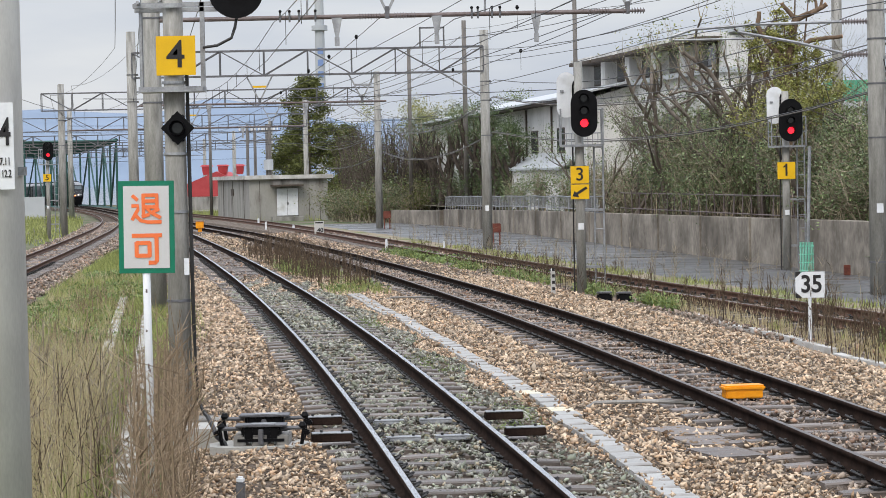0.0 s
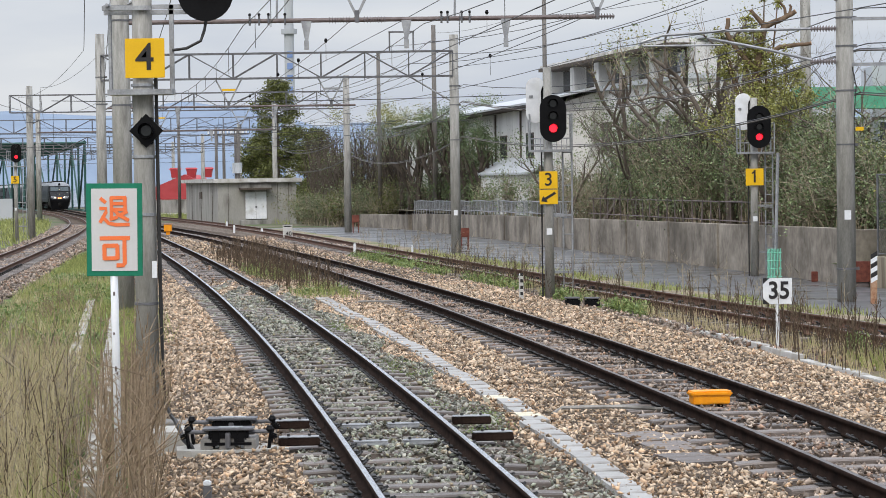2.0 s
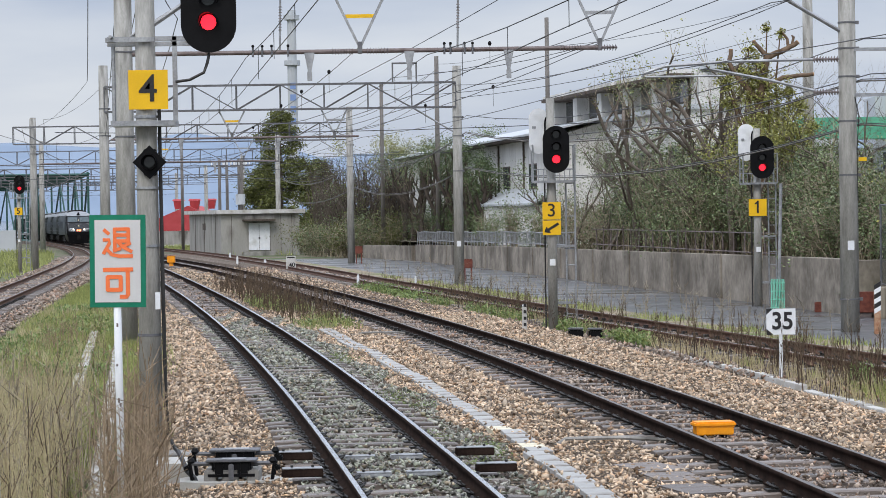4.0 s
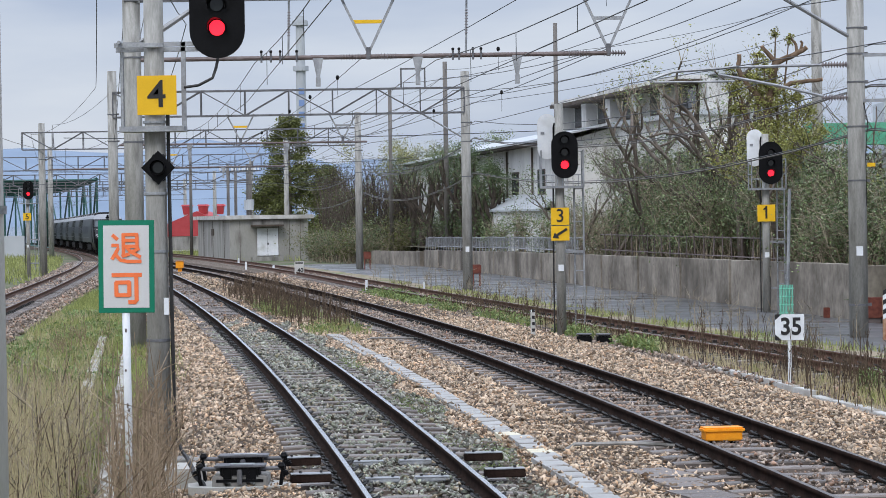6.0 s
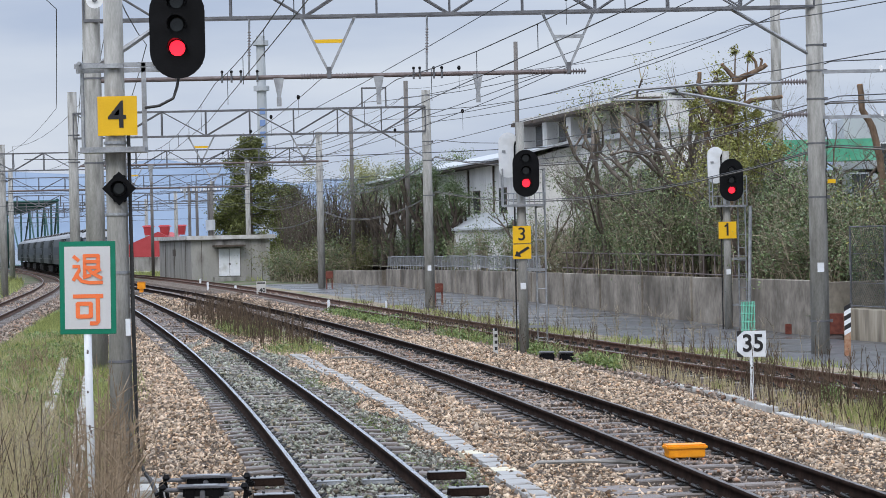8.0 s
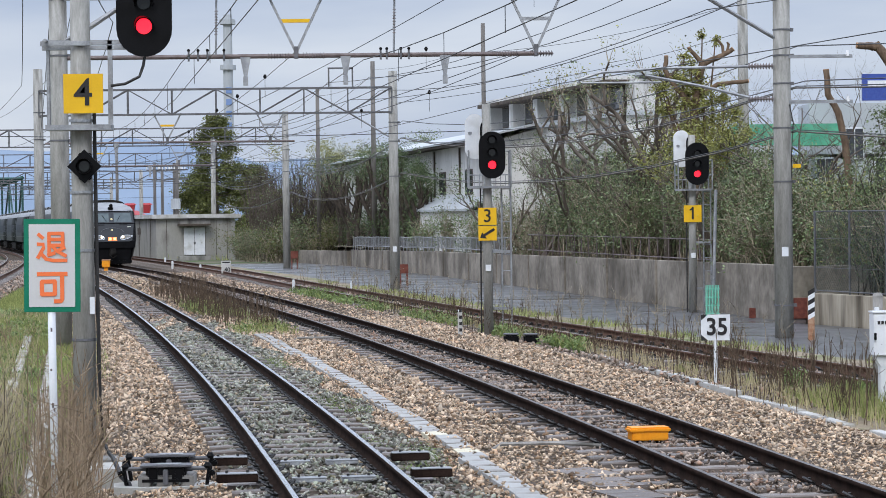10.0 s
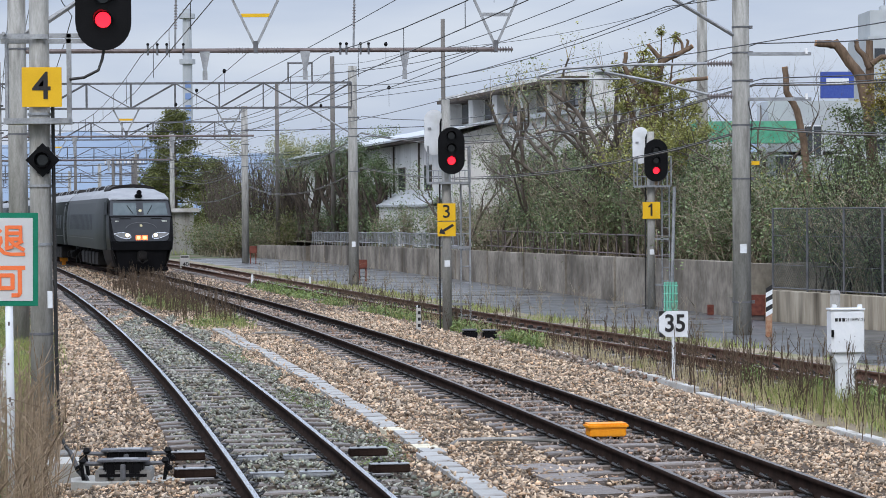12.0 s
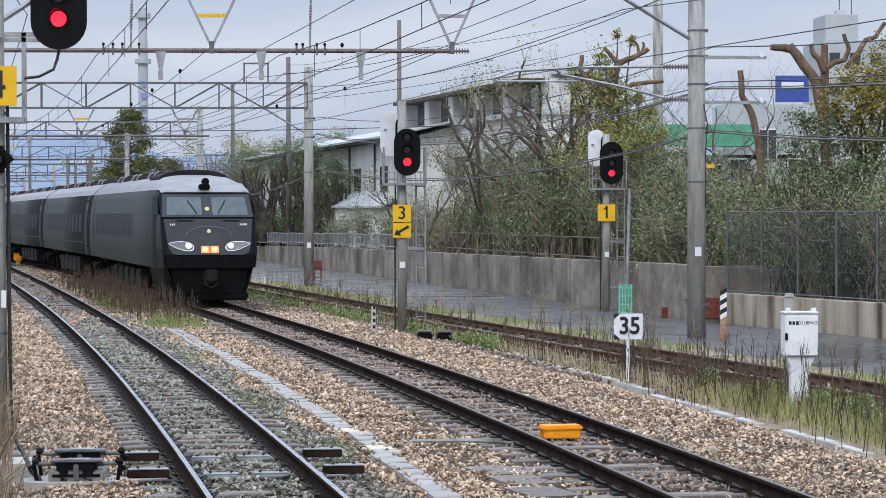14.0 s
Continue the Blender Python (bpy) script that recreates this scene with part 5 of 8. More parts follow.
# steel bridge plates at the insulated joints
for y in (23.15, 24.75):
    for side in (-0.93, -0.24, 0.24, 0.95):
        p = on_line("outer", y, side, -0.145)
        out = abs(side) > 0.8
        t = thing("joint_plate", "dark steel cover plate bolted beside the rail" if out else "worn bright steel plate bolted between the rails", "rail fitting", "joint plates", at=p, rz=-math.degrees(math.atan(heading("outer", y))))
        part("plate", box(bm_new(), (0, 0, 0.06 if out else 0.02), (0.40 if out else 0.34, 0.16, 0.08 if out else 0.04), bevel=0.01, taper=0.97), RAIL_SIDE if out else STEEL, t)
        part("plate_top", box(bm_new(), (0, 0, 0.103 if out else 0.043), (0.385 if out else 0.33, 0.15, 0.008)), STEEL, t)
        for k in (-0.1, 0.1):
            part("bolt", rod(bm_new(), (k, 0, 0.11 if out else 0.05), (k, 0, 0.13 if out else 0.07), 0.014, n=6), CLIP, t)
# short stake and small markers
for x, y, h, w, m, lab in ((-1.88, 19.2, 0.28, 0.07, STEEL_DK, "short dark marker stake with a pale top"), (-3.0, 86.0, 0.45, 0.09, WHITE, "small white marker post"), (-11.3, 133.0, 0.42, 0.11, WHITE, "small white marker post"),
                        (1.8, 52.6, 0.6, 0.10, KERB, "small white distance post with dark marks"), (-9.4, 128.0, 0.3, 0.12, WHITE, "small white marker post"), (-13.2, 150.0, 0.4, 0.12, WHITE, "small white marker post"), (-0.9, 82.5, 0.45, 0.07, WHITE, "small white marker post")):
    t = thing("marker_post", lab, "marker", "marker posts", at=(x, y, -0.3 + float(fall(y))))
    part("post", box(bm_new(), (0, 0, h / 2), (w, w, h), bevel=0.01), m, t)
    part("cap", box(bm_new(), (0, 0, h + 0.02), (w * 0.9, w * 0.9, 0.05), bevel=0.012), WHITE, t)
    if m is KERB:
        for k in range(4):
            part("dark_mark", box(bm_new(), (0.01, -w / 2 - 0.003, 0.2 + 0.14 * k), (0.06, 0.004, 0.07)), INK, t)
# junction boxes at the foot of signal 3
for x, y in ((2.75, 49.6), (3.15, 49.4)):
    t = thing("ground_box", "low black cable junction box on the ballast", "junction box", "junction boxes", at=(x, y, -0.24))
    part("case", box(bm_new(), (0, 0, 0.08), (0.3, 0.3, 0.18), bevel=0.03), BLACK, t)
    part("lid", box(bm_new(), (0, 0, 0.18), (0.32, 0.32, 0.03), bevel=0.01), STEEL_DK, t)
# mint mesh guard round a stay, red box, striped post, buffer posts
t = thing("stay_guard", "mint green mesh guard round a guy stay", "guard", at=(7.02, 50.2, -0.32))
for k in range(9):
    a = -0.13 + 0.0325 * k
    part("slat", box(bm_new(), (a, 0, 0.6), (0.016, 0.08, 1.2)), MINT, t)
for k in range(7):
    part("hoop", box(bm_new(), (0, 0, 0.1 + 0.17 * k), (0.3, 0.09, 0.02)), MINT, t)
part("stay", rod(bm_new(), (0, 0.02, 0), (0.1, 0.02, 3.2), 0.035, n=8), STEEL, t)
t = thing("striped_post", "rusty post banded with black and white stripes", "marker post", at=(9.08, 50.1, -0.32))
part("post", box(bm_new(), (0, 0, 0.45), (0.13, 0.1, 0.9), bevel=0.01), WOOD_RUST, t)
for k in range(6):
    part("stripe", slab(bm_new(), [(-0.07, 0.45 + 0.1 * k), (0.07, 0.53 + 0.1 * k), (0.07, 0.63 + 0.1 * k), (-0.07, 0.55 + 0.1 * k)], -0.056, -0.052), INK if k % 2 else WHITE, t)
t = thing("red_cabinet", "dull red steel box on the pavement by the wall", "box", at=(10.15, 58.0, -0.3))
part("case", box(bm_new(), (0, 0, 0.36), (0.55, 0.3, 0.5), bevel=0.01), RED, t)
part("legs", box(bm_new(), (0, 0, 0.06), (0.45, 0.2, 0.14)), RUSTSTEEL, t)
for x, y, w, h in ((1.03, 93.5, 0.36, 0.85), (-4.5, 131.0, 0.4, 0.95)):
    t = thing("buffer_stand", "rusty red buffer stand at the lane's edge", "buffer", "buffer stands", at=(x, y, -0.32 + float(fall(y))))
    for e in (-1, 1):
        part("leg", box(bm_new(), (e * w * 0.36, 0, h * 0.4), (0.06, 0.1, h * 0.8)), RED, t)
    part("head", box(bm_new(), (0, 0, h * 0.8), (w, 0.14, h * 0.42), bevel=0.02), RED, t)
t = thing("fire_hydrant_box", "small red box at the wall's foot", "box", at=(9.55, 61.0, -0.3))
part("case", box(bm_new(), (0, 0, 0.13), (0.16, 0.14, 0.26), bevel=0.01), RED, t)

# small pipes along the ballast
for a, b in (((1.35, 26.6), (2.55, 26.4)), ((-1.7, 50.9), (-0.3, 50.2))):
    t = thing("cable_pipe", "pale cable pipe lying across the ballast", "pipe", "cable pipes", at=(a[0], a[1], -0.14))
    part("pipe", pipe(bm_new(), [(-0.12, -0.15, -0.06), (0, 0, 0.0), ((b[0] - a[0]) / 2, (b[1] - a[1]) / 2, 0.015), (b[0] - a[0], b[1] - a[1], -0.02)], 0.024), CONCRETE, t)

# kerbs by the grass on the left
for a, b in (((-2.80, 18.8), (-6.96, 51.6)), ((-4.30, 26.5), (-7.9, 54.5))):
    t = thing("kerb_line", "pale worn concrete kerb half hidden in dry grass", "kerb", kind="structure")
    n = 28
    for k in range(n):
        p = Vector(a).lerp(Vector(b), k / n)
        q = Vector(a).lerp(Vector(b), (k + 0.985) / n)
        part("kerb_stone", box(bm_new(), ((p.x + q.x) / 2, (p.y + q.y) / 2, -0.31), (0.19 - 0.03 * k / n, (q - p).length, 0.24), rz=math.degrees(math.atan2(-(q.x - p.x), q.y - p.y)), bevel=0.008), KERB_OLD, t)
# cable troughs: the lids of one line lie stepped and half buried, the other is a broken kerb
LID_PALE = surface("cream_new_lid", (0.50, 0.45, 0.33), (0.66, 0.61, 0.48), 0.7, scale=6, fine=40, bump=0.2)
t = thing("cable_trough", "wet grey concrete cable trough lids half buried in ballast", "cable trough", kind="structure")
for k, y in enumerate(np.arange(17.5, 53.0, 0.5)):
    at = lambda v: (across("outer", v) + across("main", v)) / 2 - 0.34 + 0.006 * (v - 20)
    x, s = at(y), (at(y + 0.5) - at(y)) / 0.5
    x += (0.10 if 25.2 < y < 27.8 else 0.0) + (-0.06 if y > 44.5 else 0.0) + 0.025 * math.sin(0.9 * y)
    fresh = k in (17, 21)
    ob = part("lid", box(bm_new(), (0, 0, 0), (0.25 if y < 44 else 0.29, 0.495, 0.07), bevel=0.003), LID_PALE if fresh else LID, t, "cream newer lid" if fresh else "")
    ob.matrix_basis = pose(x, y, -0.172 + 0.006 * math.sin(k * 7.3), 0.3 * math.sin(k * 2.9), 1.2 * math.sin(k * 4.4), -math.degrees(math.atan(s)) + 0.7 * math.sin(k * 9.1))
t = thing("kerb_line", "pale broken concrete kerb at the ballast's foot", "kerb", kind="structure")
for k, y in enumerate(np.arange(24.0, 45.5, 1.0)):
    if y < 34 and k % 4 == 2:
        continue
    at = lambda v: across("main", v) + 3.42
    x, s = at(y), (at(y + 0.5) - at(y)) / 0.5
    ob = part("kerb_stone", box(bm_new(), (0, 0, 0), (0.15, 0.985, 0.12), bevel=0.008), KERB, t)
    ob.matrix_basis = pose(x + 0.012 * math.sin(k * 3.7), y, (-0.305 if y > 35 else -0.372) + 0.012 * math.sin(k * 5.1), 0.5 * math.sin(k * 2.9), 1.5 * math.sin(k * 4.4), -math.degrees(math.atan(s)) + 0.6 * math.sin(k * 9.1))
# stones that have rolled onto the lids
rng = np.random.default_rng(77)
sy = 18 + 34 * rng.random(420) ** 1.3
sx = (across("outer", sy) + across("main", sy)) / 2 - 0.34 + 0.006 * (sy - 20) + rng.choice((-1, 1), 420) * rng.uniform(0.06, 0.17, 420)
stones("ballast_stones", np.stack([sx, sy, np.full(420, -0.13)], 1), rng.uniform(0.014, 0.032, 420), STONE_TAN, "loose stones lying on the trough lids", 78)
# flat slabs by the near track
for k, (x, y) in enumerate(((2.2, 22.9), (2.3, 21.9), (2.05, 23.8))):
    t = thing("stone_slab", "flat dark wet concrete slab on the ballast", "slab", "slabs", at=(x, y, -0.19), rz=12 + 5 * k)
    part("slab", box(bm_new(), (0, 0, 0), (0.5, 0.8, 0.06), bevel=0.015), SLEEPER, t)

# ---- buildings, fences, bridge, hills ----
PLASTER = surface("pale_plaster", (0.54, 0.53, 0.51), (0.72, 0.71, 0.69), 0.8, scale=0.8, fine=20, bump=0.08, stains=(0.40, 0.39, 0.37), stretch=(1, 1, 0.3))
HUTWALL = surface("hut_concrete", (0.25, 0.24, 0.22), (0.36, 0.35, 0.32), 0.8, scale=0.7, fine=20, bump=0.1, stains=(0.18, 0.165, 0.15), stretch=(1, 1, 0.25))
DARKWIN = surface("dark_window", (0.03, 0.034, 0.04), (0.06, 0.066, 0.075), 0.12, bump=0)
ROOFMETAL = surface("pale_metal_roof", (0.40, 0.42, 0.44), (0.52, 0.54, 0.55), 0.4, metal=0.2, scale=0.8, bump=0.05)
EAVE = surface("dark_eave", (0.055, 0.042, 0.034), (0.11, 0.088, 0.072), 0.7, bump=0.05)
REDROOF = surface("red_roof", (0.36, 0.045, 0.05), (0.46, 0.075, 0.08), 0.6, scale=1, bump=0.05)
BRIDGE = surface("bridge_green", (0.02, 0.065, 0.055), (0.045, 0.105, 0.09), 0.6, scale=0.5, bump=0.05)
NETGREEN = surface("green_netting", (0.06, 0.30, 0.18), (0.16, 0.44, 0.30), 0.7, scale=0.8, bump=0.1)
BLUE = surface("blue_billboard", (0.03, 0.06, 0.28), (0.05, 0.09, 0.34), 0.5, bump=0)
# blue of the tower lettering, paled to stand in for haze
HAZEBLUE = surface("hazed_blue_paint", (0.16, 0.24, 0.44), (0.2, 0.29, 0.5), 0.6, bump=0)
# the blue haze of distance is put into the hills' base colour
HILL_HAZED = surface("hazed_far_hill", (0.165, 0.215, 0.285), (0.215, 0.27, 0.345), 1.0, scale=0.004, fine=0.03, bump=0)
CHAIN = surface("chain_link_wire", (0.045, 0.06, 0.055), (0.09, 0.11, 0.10), 0.5, metal=0.3, bump=0)
GREYBLD = surface("grey_facade", (0.36, 0.38, 0.40), (0.45, 0.47, 0.48), 0.8, scale=0.3, bump=0.03)


def block(name, a, b, depth, z0, z1, material, parent, label=""):
    """A wall block whose front runs from a to b, going back by depth (away to the right)."""
    a, b = Vector(a), Vector(b)
    way = (b - a).normalized()
    side = Vector((-way.y, way.x)) * depth
    if side.x < 0:
        side = -side
    bm = bm_new()
    v = [bm.verts.new((p.x, p.y, z)) for z in (z0, z1) for p in (a, b, b + side, a + side)]
    for f in ((0, 1, 2, 3), (4, 5, 6, 7), (0, 1, 5, 4), (1, 2, 6, 5), (2, 3, 7, 6), (3, 0, 4, 7)):
        bm.faces.new([v[i] for i in f])
    return part(name, bm, material, parent, label)


def on_front(a, b, u, off):
    """A point at share u of the front a-b, off metres before it (to the left)."""
    a, b = Vector(a), Vector(b)
    way = (b - a).normalized()
    n = Vector((-way.y, way.x))
    if n.x > 0:
        n = -n
    p = a + (b - a) * u + n * off
    return (p.x, p.y)


def facade_window(parent, a, b, u0, u1, z0, z1):
    f = block("window", on_front(a, b, u0, 0.05), on_front(a, b, u1, 0.05), 0.09, z0, z1, EAVE, parent, "dark-framed window")
    m = (u0 + u1) / 2
    du = (u1 - u0) * 0.03
    dz = (z1 - z0) * 0.06
    for p, q in ((u0 + du, m - du / 2), (m + du / 2, u1 - du)):
        block("pane", on_front(a, b, p, 0.062), on_front(a, b, q, 0.062), 0.02, z0 + dz, z1 - dz, DARKWIN, f)


# long two-storey house along the bank
A, B = (5.3, 108.0), (-2.2, 157.0)
h1 = thing("house", "long pale two-storey house with a dark eave behind the trees", "house", "houses")
block("wall", A, B, 9, 0.3, 5.75, PLASTER, h1)
block("eave", on_front(A, B, -0.012, 0.72), on_front(A, B, 1.01, 0.72), 1.0, 5.74, 5.84, EAVE, h1, "dark eave board")
bm = bm_new()
v = [bm.verts.new((*on_front(A, B, u, o), z)) for u, o, z in ((-0.015, 0.8, 5.84), (1.015, 0.8, 5.84), (1.015, -4.5, 7.0), (-0.015, -4.5, 7.0))]
w = [bm.verts.new(q.co + Vector((0, 0, 0.09))) for q in v]
for k in range(4):
    bm.faces.new((v[k], v[(k + 1) % 4], w[(k + 1) % 4], w[k]))
bm.faces.new(v)
bm.faces.new(w)
part("roof", bm, ROOFMETAL, h1, "pale sloping sheet roof")
bm = bm_new()
v = [bm.verts.new((*on_front(A, B, u, o), z)) for u, o, z in ((-0.015, -4.5, 7.0), (1.015, -4.5, 7.0), (1.015, -9.8, 5.84), (-0.015, -9.8, 5.84))]
w = [bm.verts.new(q.co + Vector((0, 0, 0.09))) for q in v]
for k in range(4):
    bm.faces.new((v[k], v[(k + 1) % 4], w[(k + 1) % 4], w[k]))
bm.faces.new(v)
bm.faces.new(w)
part("rear_roof", bm, ROOFMETAL, h1, "pale sloping sheet roof")
for u0, u1 in ((0.0, 0.004), (0.996, 1.0)):
    bm = bm_new()
    v = [[bm.verts.new((*on_front(A, B, u, o), z)) for o, z in ((0.0, 5.74), (-4.5, 6.98), (-9.0, 5.74))] for u in (u0, u1)]
    bm.faces.new(v[0])
    bm.faces.new(v[1][::-1])
    for k in range(3):
        bm.faces.new((v[0][k], v[0][(k + 1) % 3], v[1][(k + 1) % 3], v[1][k]))
    part("gable", bm, PLASTER, h1, "pale plastered gable")
for u in (0.10, 0.24, 0.38, 0.52, 0.66, 0.8):
    facade_window(h1, A, B, u, u + 0.035, 3.4, 4.6)
for u in (0.02, 0.16, 0.3, 0.5, 0.7):
    block("downpipe", on_front(A, B, u, 0.1), on_front(A, B, u + 0.002, 0.1), 0.08, 0.5, 5.7, EAVE, h1)
A, B = (4.25, 110.0), (2.1, 118.5)
h2 = thing("shed", "small white lean-to with a pale sloping roof", "shed")
block("wall", A, B, 1.6, 0.4, 2.65, PLASTER, h2)
bm = bm_new()
v = [bm.verts.new(p) for p in ((4.1, 109.4, 2.62), (1.85, 119.0, 2.62), (3.2, 119.4, 3.35), (5.6, 109.8, 3.35))]
w = [bm.verts.new(q.co + Vector((0, 0, 0.1))) for q in v]
for k in range(4):
    bm.faces.new((v[k], v[(k + 1) % 4], w[(k + 1) % 4], w[k]))
bm.faces.new(v)
bm.faces.new(w)
part("roof", bm, ROOFMETAL, h2, "pale sheet roof")
# three-storey block with a row of bays under a jutting roof
A, B = (9.9, 95.0), (5.6, 118.0)
h3 = thing("apartment_building", "grey-white three-storey building with jutting roof bays", "building", "houses")
block("wall", A, B, 3.6, 0.3, 6.3, PLASTER, h3)
block("ledge", on_front(A, B, -0.01, 0.25), on_front(A, B, 1.01, 0.25), 3.8, 6.3, 6.5, ROOFMETAL, h3)
block("upper_wall", on_front(A, B, 0.0, -0.4), on_front(A, B, 1.0, -0.4), 3.0, 6.5, 7.75, PLASTER, h3)
for k in range(5):
    u = 0.04 + 0.195 * k
    facade_window(h3, on_front(A, B, 0, -0.4), on_front(A, B, 1, -0.4), u + 0.015, u + 0.125, 6.62, 7.6)
    block("pier", on_front(A, B, u + 0.14, 0.15), on_front(A, B, u + 0.175, 0.15), 0.6, 6.5, 7.62, PLASTER, h3)
    block("bay_roof", on_front(A, B, u - 0.01, 0.6), on_front(A, B, u + 0.165, 0.6), 3.4, 7.76, 7.92, PLASTER, h3)
    block("bay_eave", on_front(A, B, u - 0.012, 0.66), on_front(A, B, u + 0.168, 0.66), 1.2, 7.62, 7.76, EAVE, h3)
block("roof", on_front(A, B, -0.02, -0.6), on_front(A, B, 1.02, -0.6), 2.6, 7.9, 8.1, ROOFMETAL, h3)
for u in (0.06, 0.28, 0.5, 0.75):
    facade_window(h3, A, B, u, u + 0.07, 3.6, 4.9)
    facade_window(h3, A, B, u, u + 0.07, 1.4, 2.5)
A, B = (9.6, 82.0), (6.7, 98.0)
h4 = thing("low_wing", "low white wing with a sloping sheet roof", "building", "houses")
block("wall", (12.0, 88.0), (10.6, 96.0), 2.5, 0.3, 4.6, PLASTER, h4)
block("roof", (11.7, 87.4), (10.3, 96.4), 3.0, 4.6, 4.85, ROOFMETAL, h4)
facade_window(h4, (12.0, 88.0), (10.6, 96.0), 0.1, 0.3, 2.6, 3.9)
# grey concrete hut
hz = float(fall(176))
hut = thing("equipment_hut", "flat-roofed grey concrete hut with a white steel door", "hut")
foot = [(-16.05, 175.4), (-10.40, 176.7), (-14.8, 196.7), (-20.45, 195.4)]


def prism(name, foot, z0, z1, material, parent, label=""):
    bm = bm_new()
    v = [bm.verts.new((x, y, z)) for z in (z0, z1) for x, y in foot]
    for f in ((0, 1, 2, 3), (4, 5, 6, 7), (0, 1, 5, 4), (1, 2, 6, 5), (2, 3, 7, 6), (3, 0, 4, 7)):
        bm.faces.new([v[i] for i in f])
    return part(name, bm, material, parent, label)


prism("wall", foot, -0.8 + hz, 2.66 + hz, HUTWALL, hut)
prism("roof", [(-16.3, 174.9), (-9.95, 176.4), (-14.5, 197.2), (-20.9, 195.8)], 2.66 + hz, 2.95 + hz, KERB, hut, "pale concrete roof slab")
door = part("door", box(bm_new(), (-13.32, 175.98, 0.98 + hz), (1.55, 0.1, 2.0), rz=13, bevel=0.01), WHITE, hut, "white double door")
part("door_handle", box(bm_new(), (-13.3, 175.9, 0.85 + hz), (0.12, 0.06, 0.16)), STEEL_DK, door)
part("door_gap", box(bm_new(), (-13.32, 175.925, 0.98 + hz), (0.02, 0.02, 1.96), rz=13), EAVE, door)
part("canopy", box(bm_new(), (-13.3, 175.5, 2.18 + hz), (2.3, 0.95, 0.12), rz=13), EAVE, hut, "dark door canopy")
part("lintel", box(bm_new(), (-13.3, 175.95, 2.42 + hz), (2.2, 0.12, 0.34), rz=13), CONCRETE, hut)
part("step", box(bm_new(), (-13.3, 175.5, -0.28 + hz), (2.3, 1.0, 0.34), rz=13), CONCRETE, hut)
for u in (0.16, 0.5, 0.8):
    p = Vector(foot[0]).lerp(Vector(foot[3]), u)
    part("wall_joint", box(bm_new(), (p.x, p.y, 0.9 + hz), (0.06, 0.12, 3.3), rz=13), EAVE, hut)
p = Vector(foot[0]).lerp(Vector(foot[3]), 0.5)
part("vent", box(bm_new(), (p.x, p.y, 1.7 + hz), (0.14, 1.3, 0.5), rz=13), EAVE, hut)
for u in (0.13, 0.62, 0.76, 0.9):
    p = Vector(foot[0]).lerp(Vector(foot[1]), u)
    part("wall_joint", box(bm_new(), (p.x, p.y, 0.9 + hz), (0.03, 0.04, 3.3), rz=13), EAVE, hut)

# red-roofed building far behind
rb = thing("red_roof_building", "low building with a red gabled roof and ridge vents", "building", "houses")
z = float(fall(260))
part("wall", box(bm_new(), (-28.4, 268, 0.3 + z), (11, 14, 2.6)), PLASTER, rb)
bm = bm_new()
e = [bm.verts.new(p) for p in ((-34.0, 260.5, 1.2 + z), (-22.0, 260.5, 1.2 + z), (-22.0, 276, 1.2 + z), (-34.0, 276, 1.2 + z), (-27.4, 260.5, 3.9 + z), (-27.4, 276, 3.9 + z))]
for f in ((0, 1, 4), (3, 2, 5), (0, 4, 5, 3), (1, 2, 5, 4)):
    bm.faces.new([e[i] for i in f])
part("roof", bm, REDROOF, rb, "red sheet roof")
for k in range(3):
    vt = part("ridge_vent", box(bm_new(), (-28.6 + 1.75 * k, 262.5, 4.0 + z), (0.8, 1.0, 0.9), taper=1.3), REDROOF, rb, "red ridge vent")
    part("vent_cap", box(bm_new(), (-28.6 + 1.75 * k, 262.5, 4.55 + z), (1.4, 1.4, 0.18), taper=0.7), REDROOF, vt)
ob = thing("boundary_wall", "low pale block wall by the far track", "wall")
part("wall", box(bm_new(), (-25.2, 232, 0.25), (9.0, 0.3, 1.3)), CONCRETE, ob)
# tall lattice chimney tower
tw = thing("radio_tower", "tall slender tower with galleries and painted bands, greyed for haze", "tower", at=(-21.3, 350, 0))
# grey rather than white: haze over the shaft, put into its colour
part("shaft", rod(bm_new(), (0, 0, -1), (0, 0, 24.0), 0.75, 0.7, 12), GREYBLD, tw)
part("upper_shaft", rod(bm_new(), (0, 0, 24.0), (0, 0, 32.0), 0.68, 0.62, 12), GREYBLD, tw)
for zz in (24.0, 30.6):
    part("gallery", rod(bm_new(), (0, 0, zz), (0, 0, zz + 0.7), 1.15, 1.15, 14), GREYBLD, tw)
for k in range(5):
    part("painted_mark", box(bm_new(), (0.1, -0.73, 21 - 1.7 * k), (0.8, 0.06, 0.9)), HAZEBLUE, tw, "blue painted lettering as bars")
# far right: netted building, billboard, tall block
gb = thing("netted_building", "pale building with green netting on its upper floor", "building", "houses")
part("wall", box(bm_new(), (22, 118, 2.3), (13, 10, 5.6)), GREYBLD, gb)
part("netting", box(bm_new(), (19.0, 111, 5.95), (5.0, 1.5, 1.0)), NETGREEN, gb, "bright green netting")
for k in range(3):
    f = part("window", box(bm_new(), (21.2 + 1.4 * k, 112.9, 5.6 if k == 1 else 4.2), (0.9, 0.12, 1.5)), WHITE, gb, "white-framed window")
    for e in (-0.21, 0.21):
        part("pane", box(bm_new(), (21.2 + 1.4 * k + e, 112.82, 5.6 if k == 1 else 4.2), (0.36, 0.06, 1.36)), DARKWIN, f)
part("upper_floor", box(bm_new(), (22.6, 114.5, 6.2), (4.2, 3, 2.6)), GREYBLD, gb)
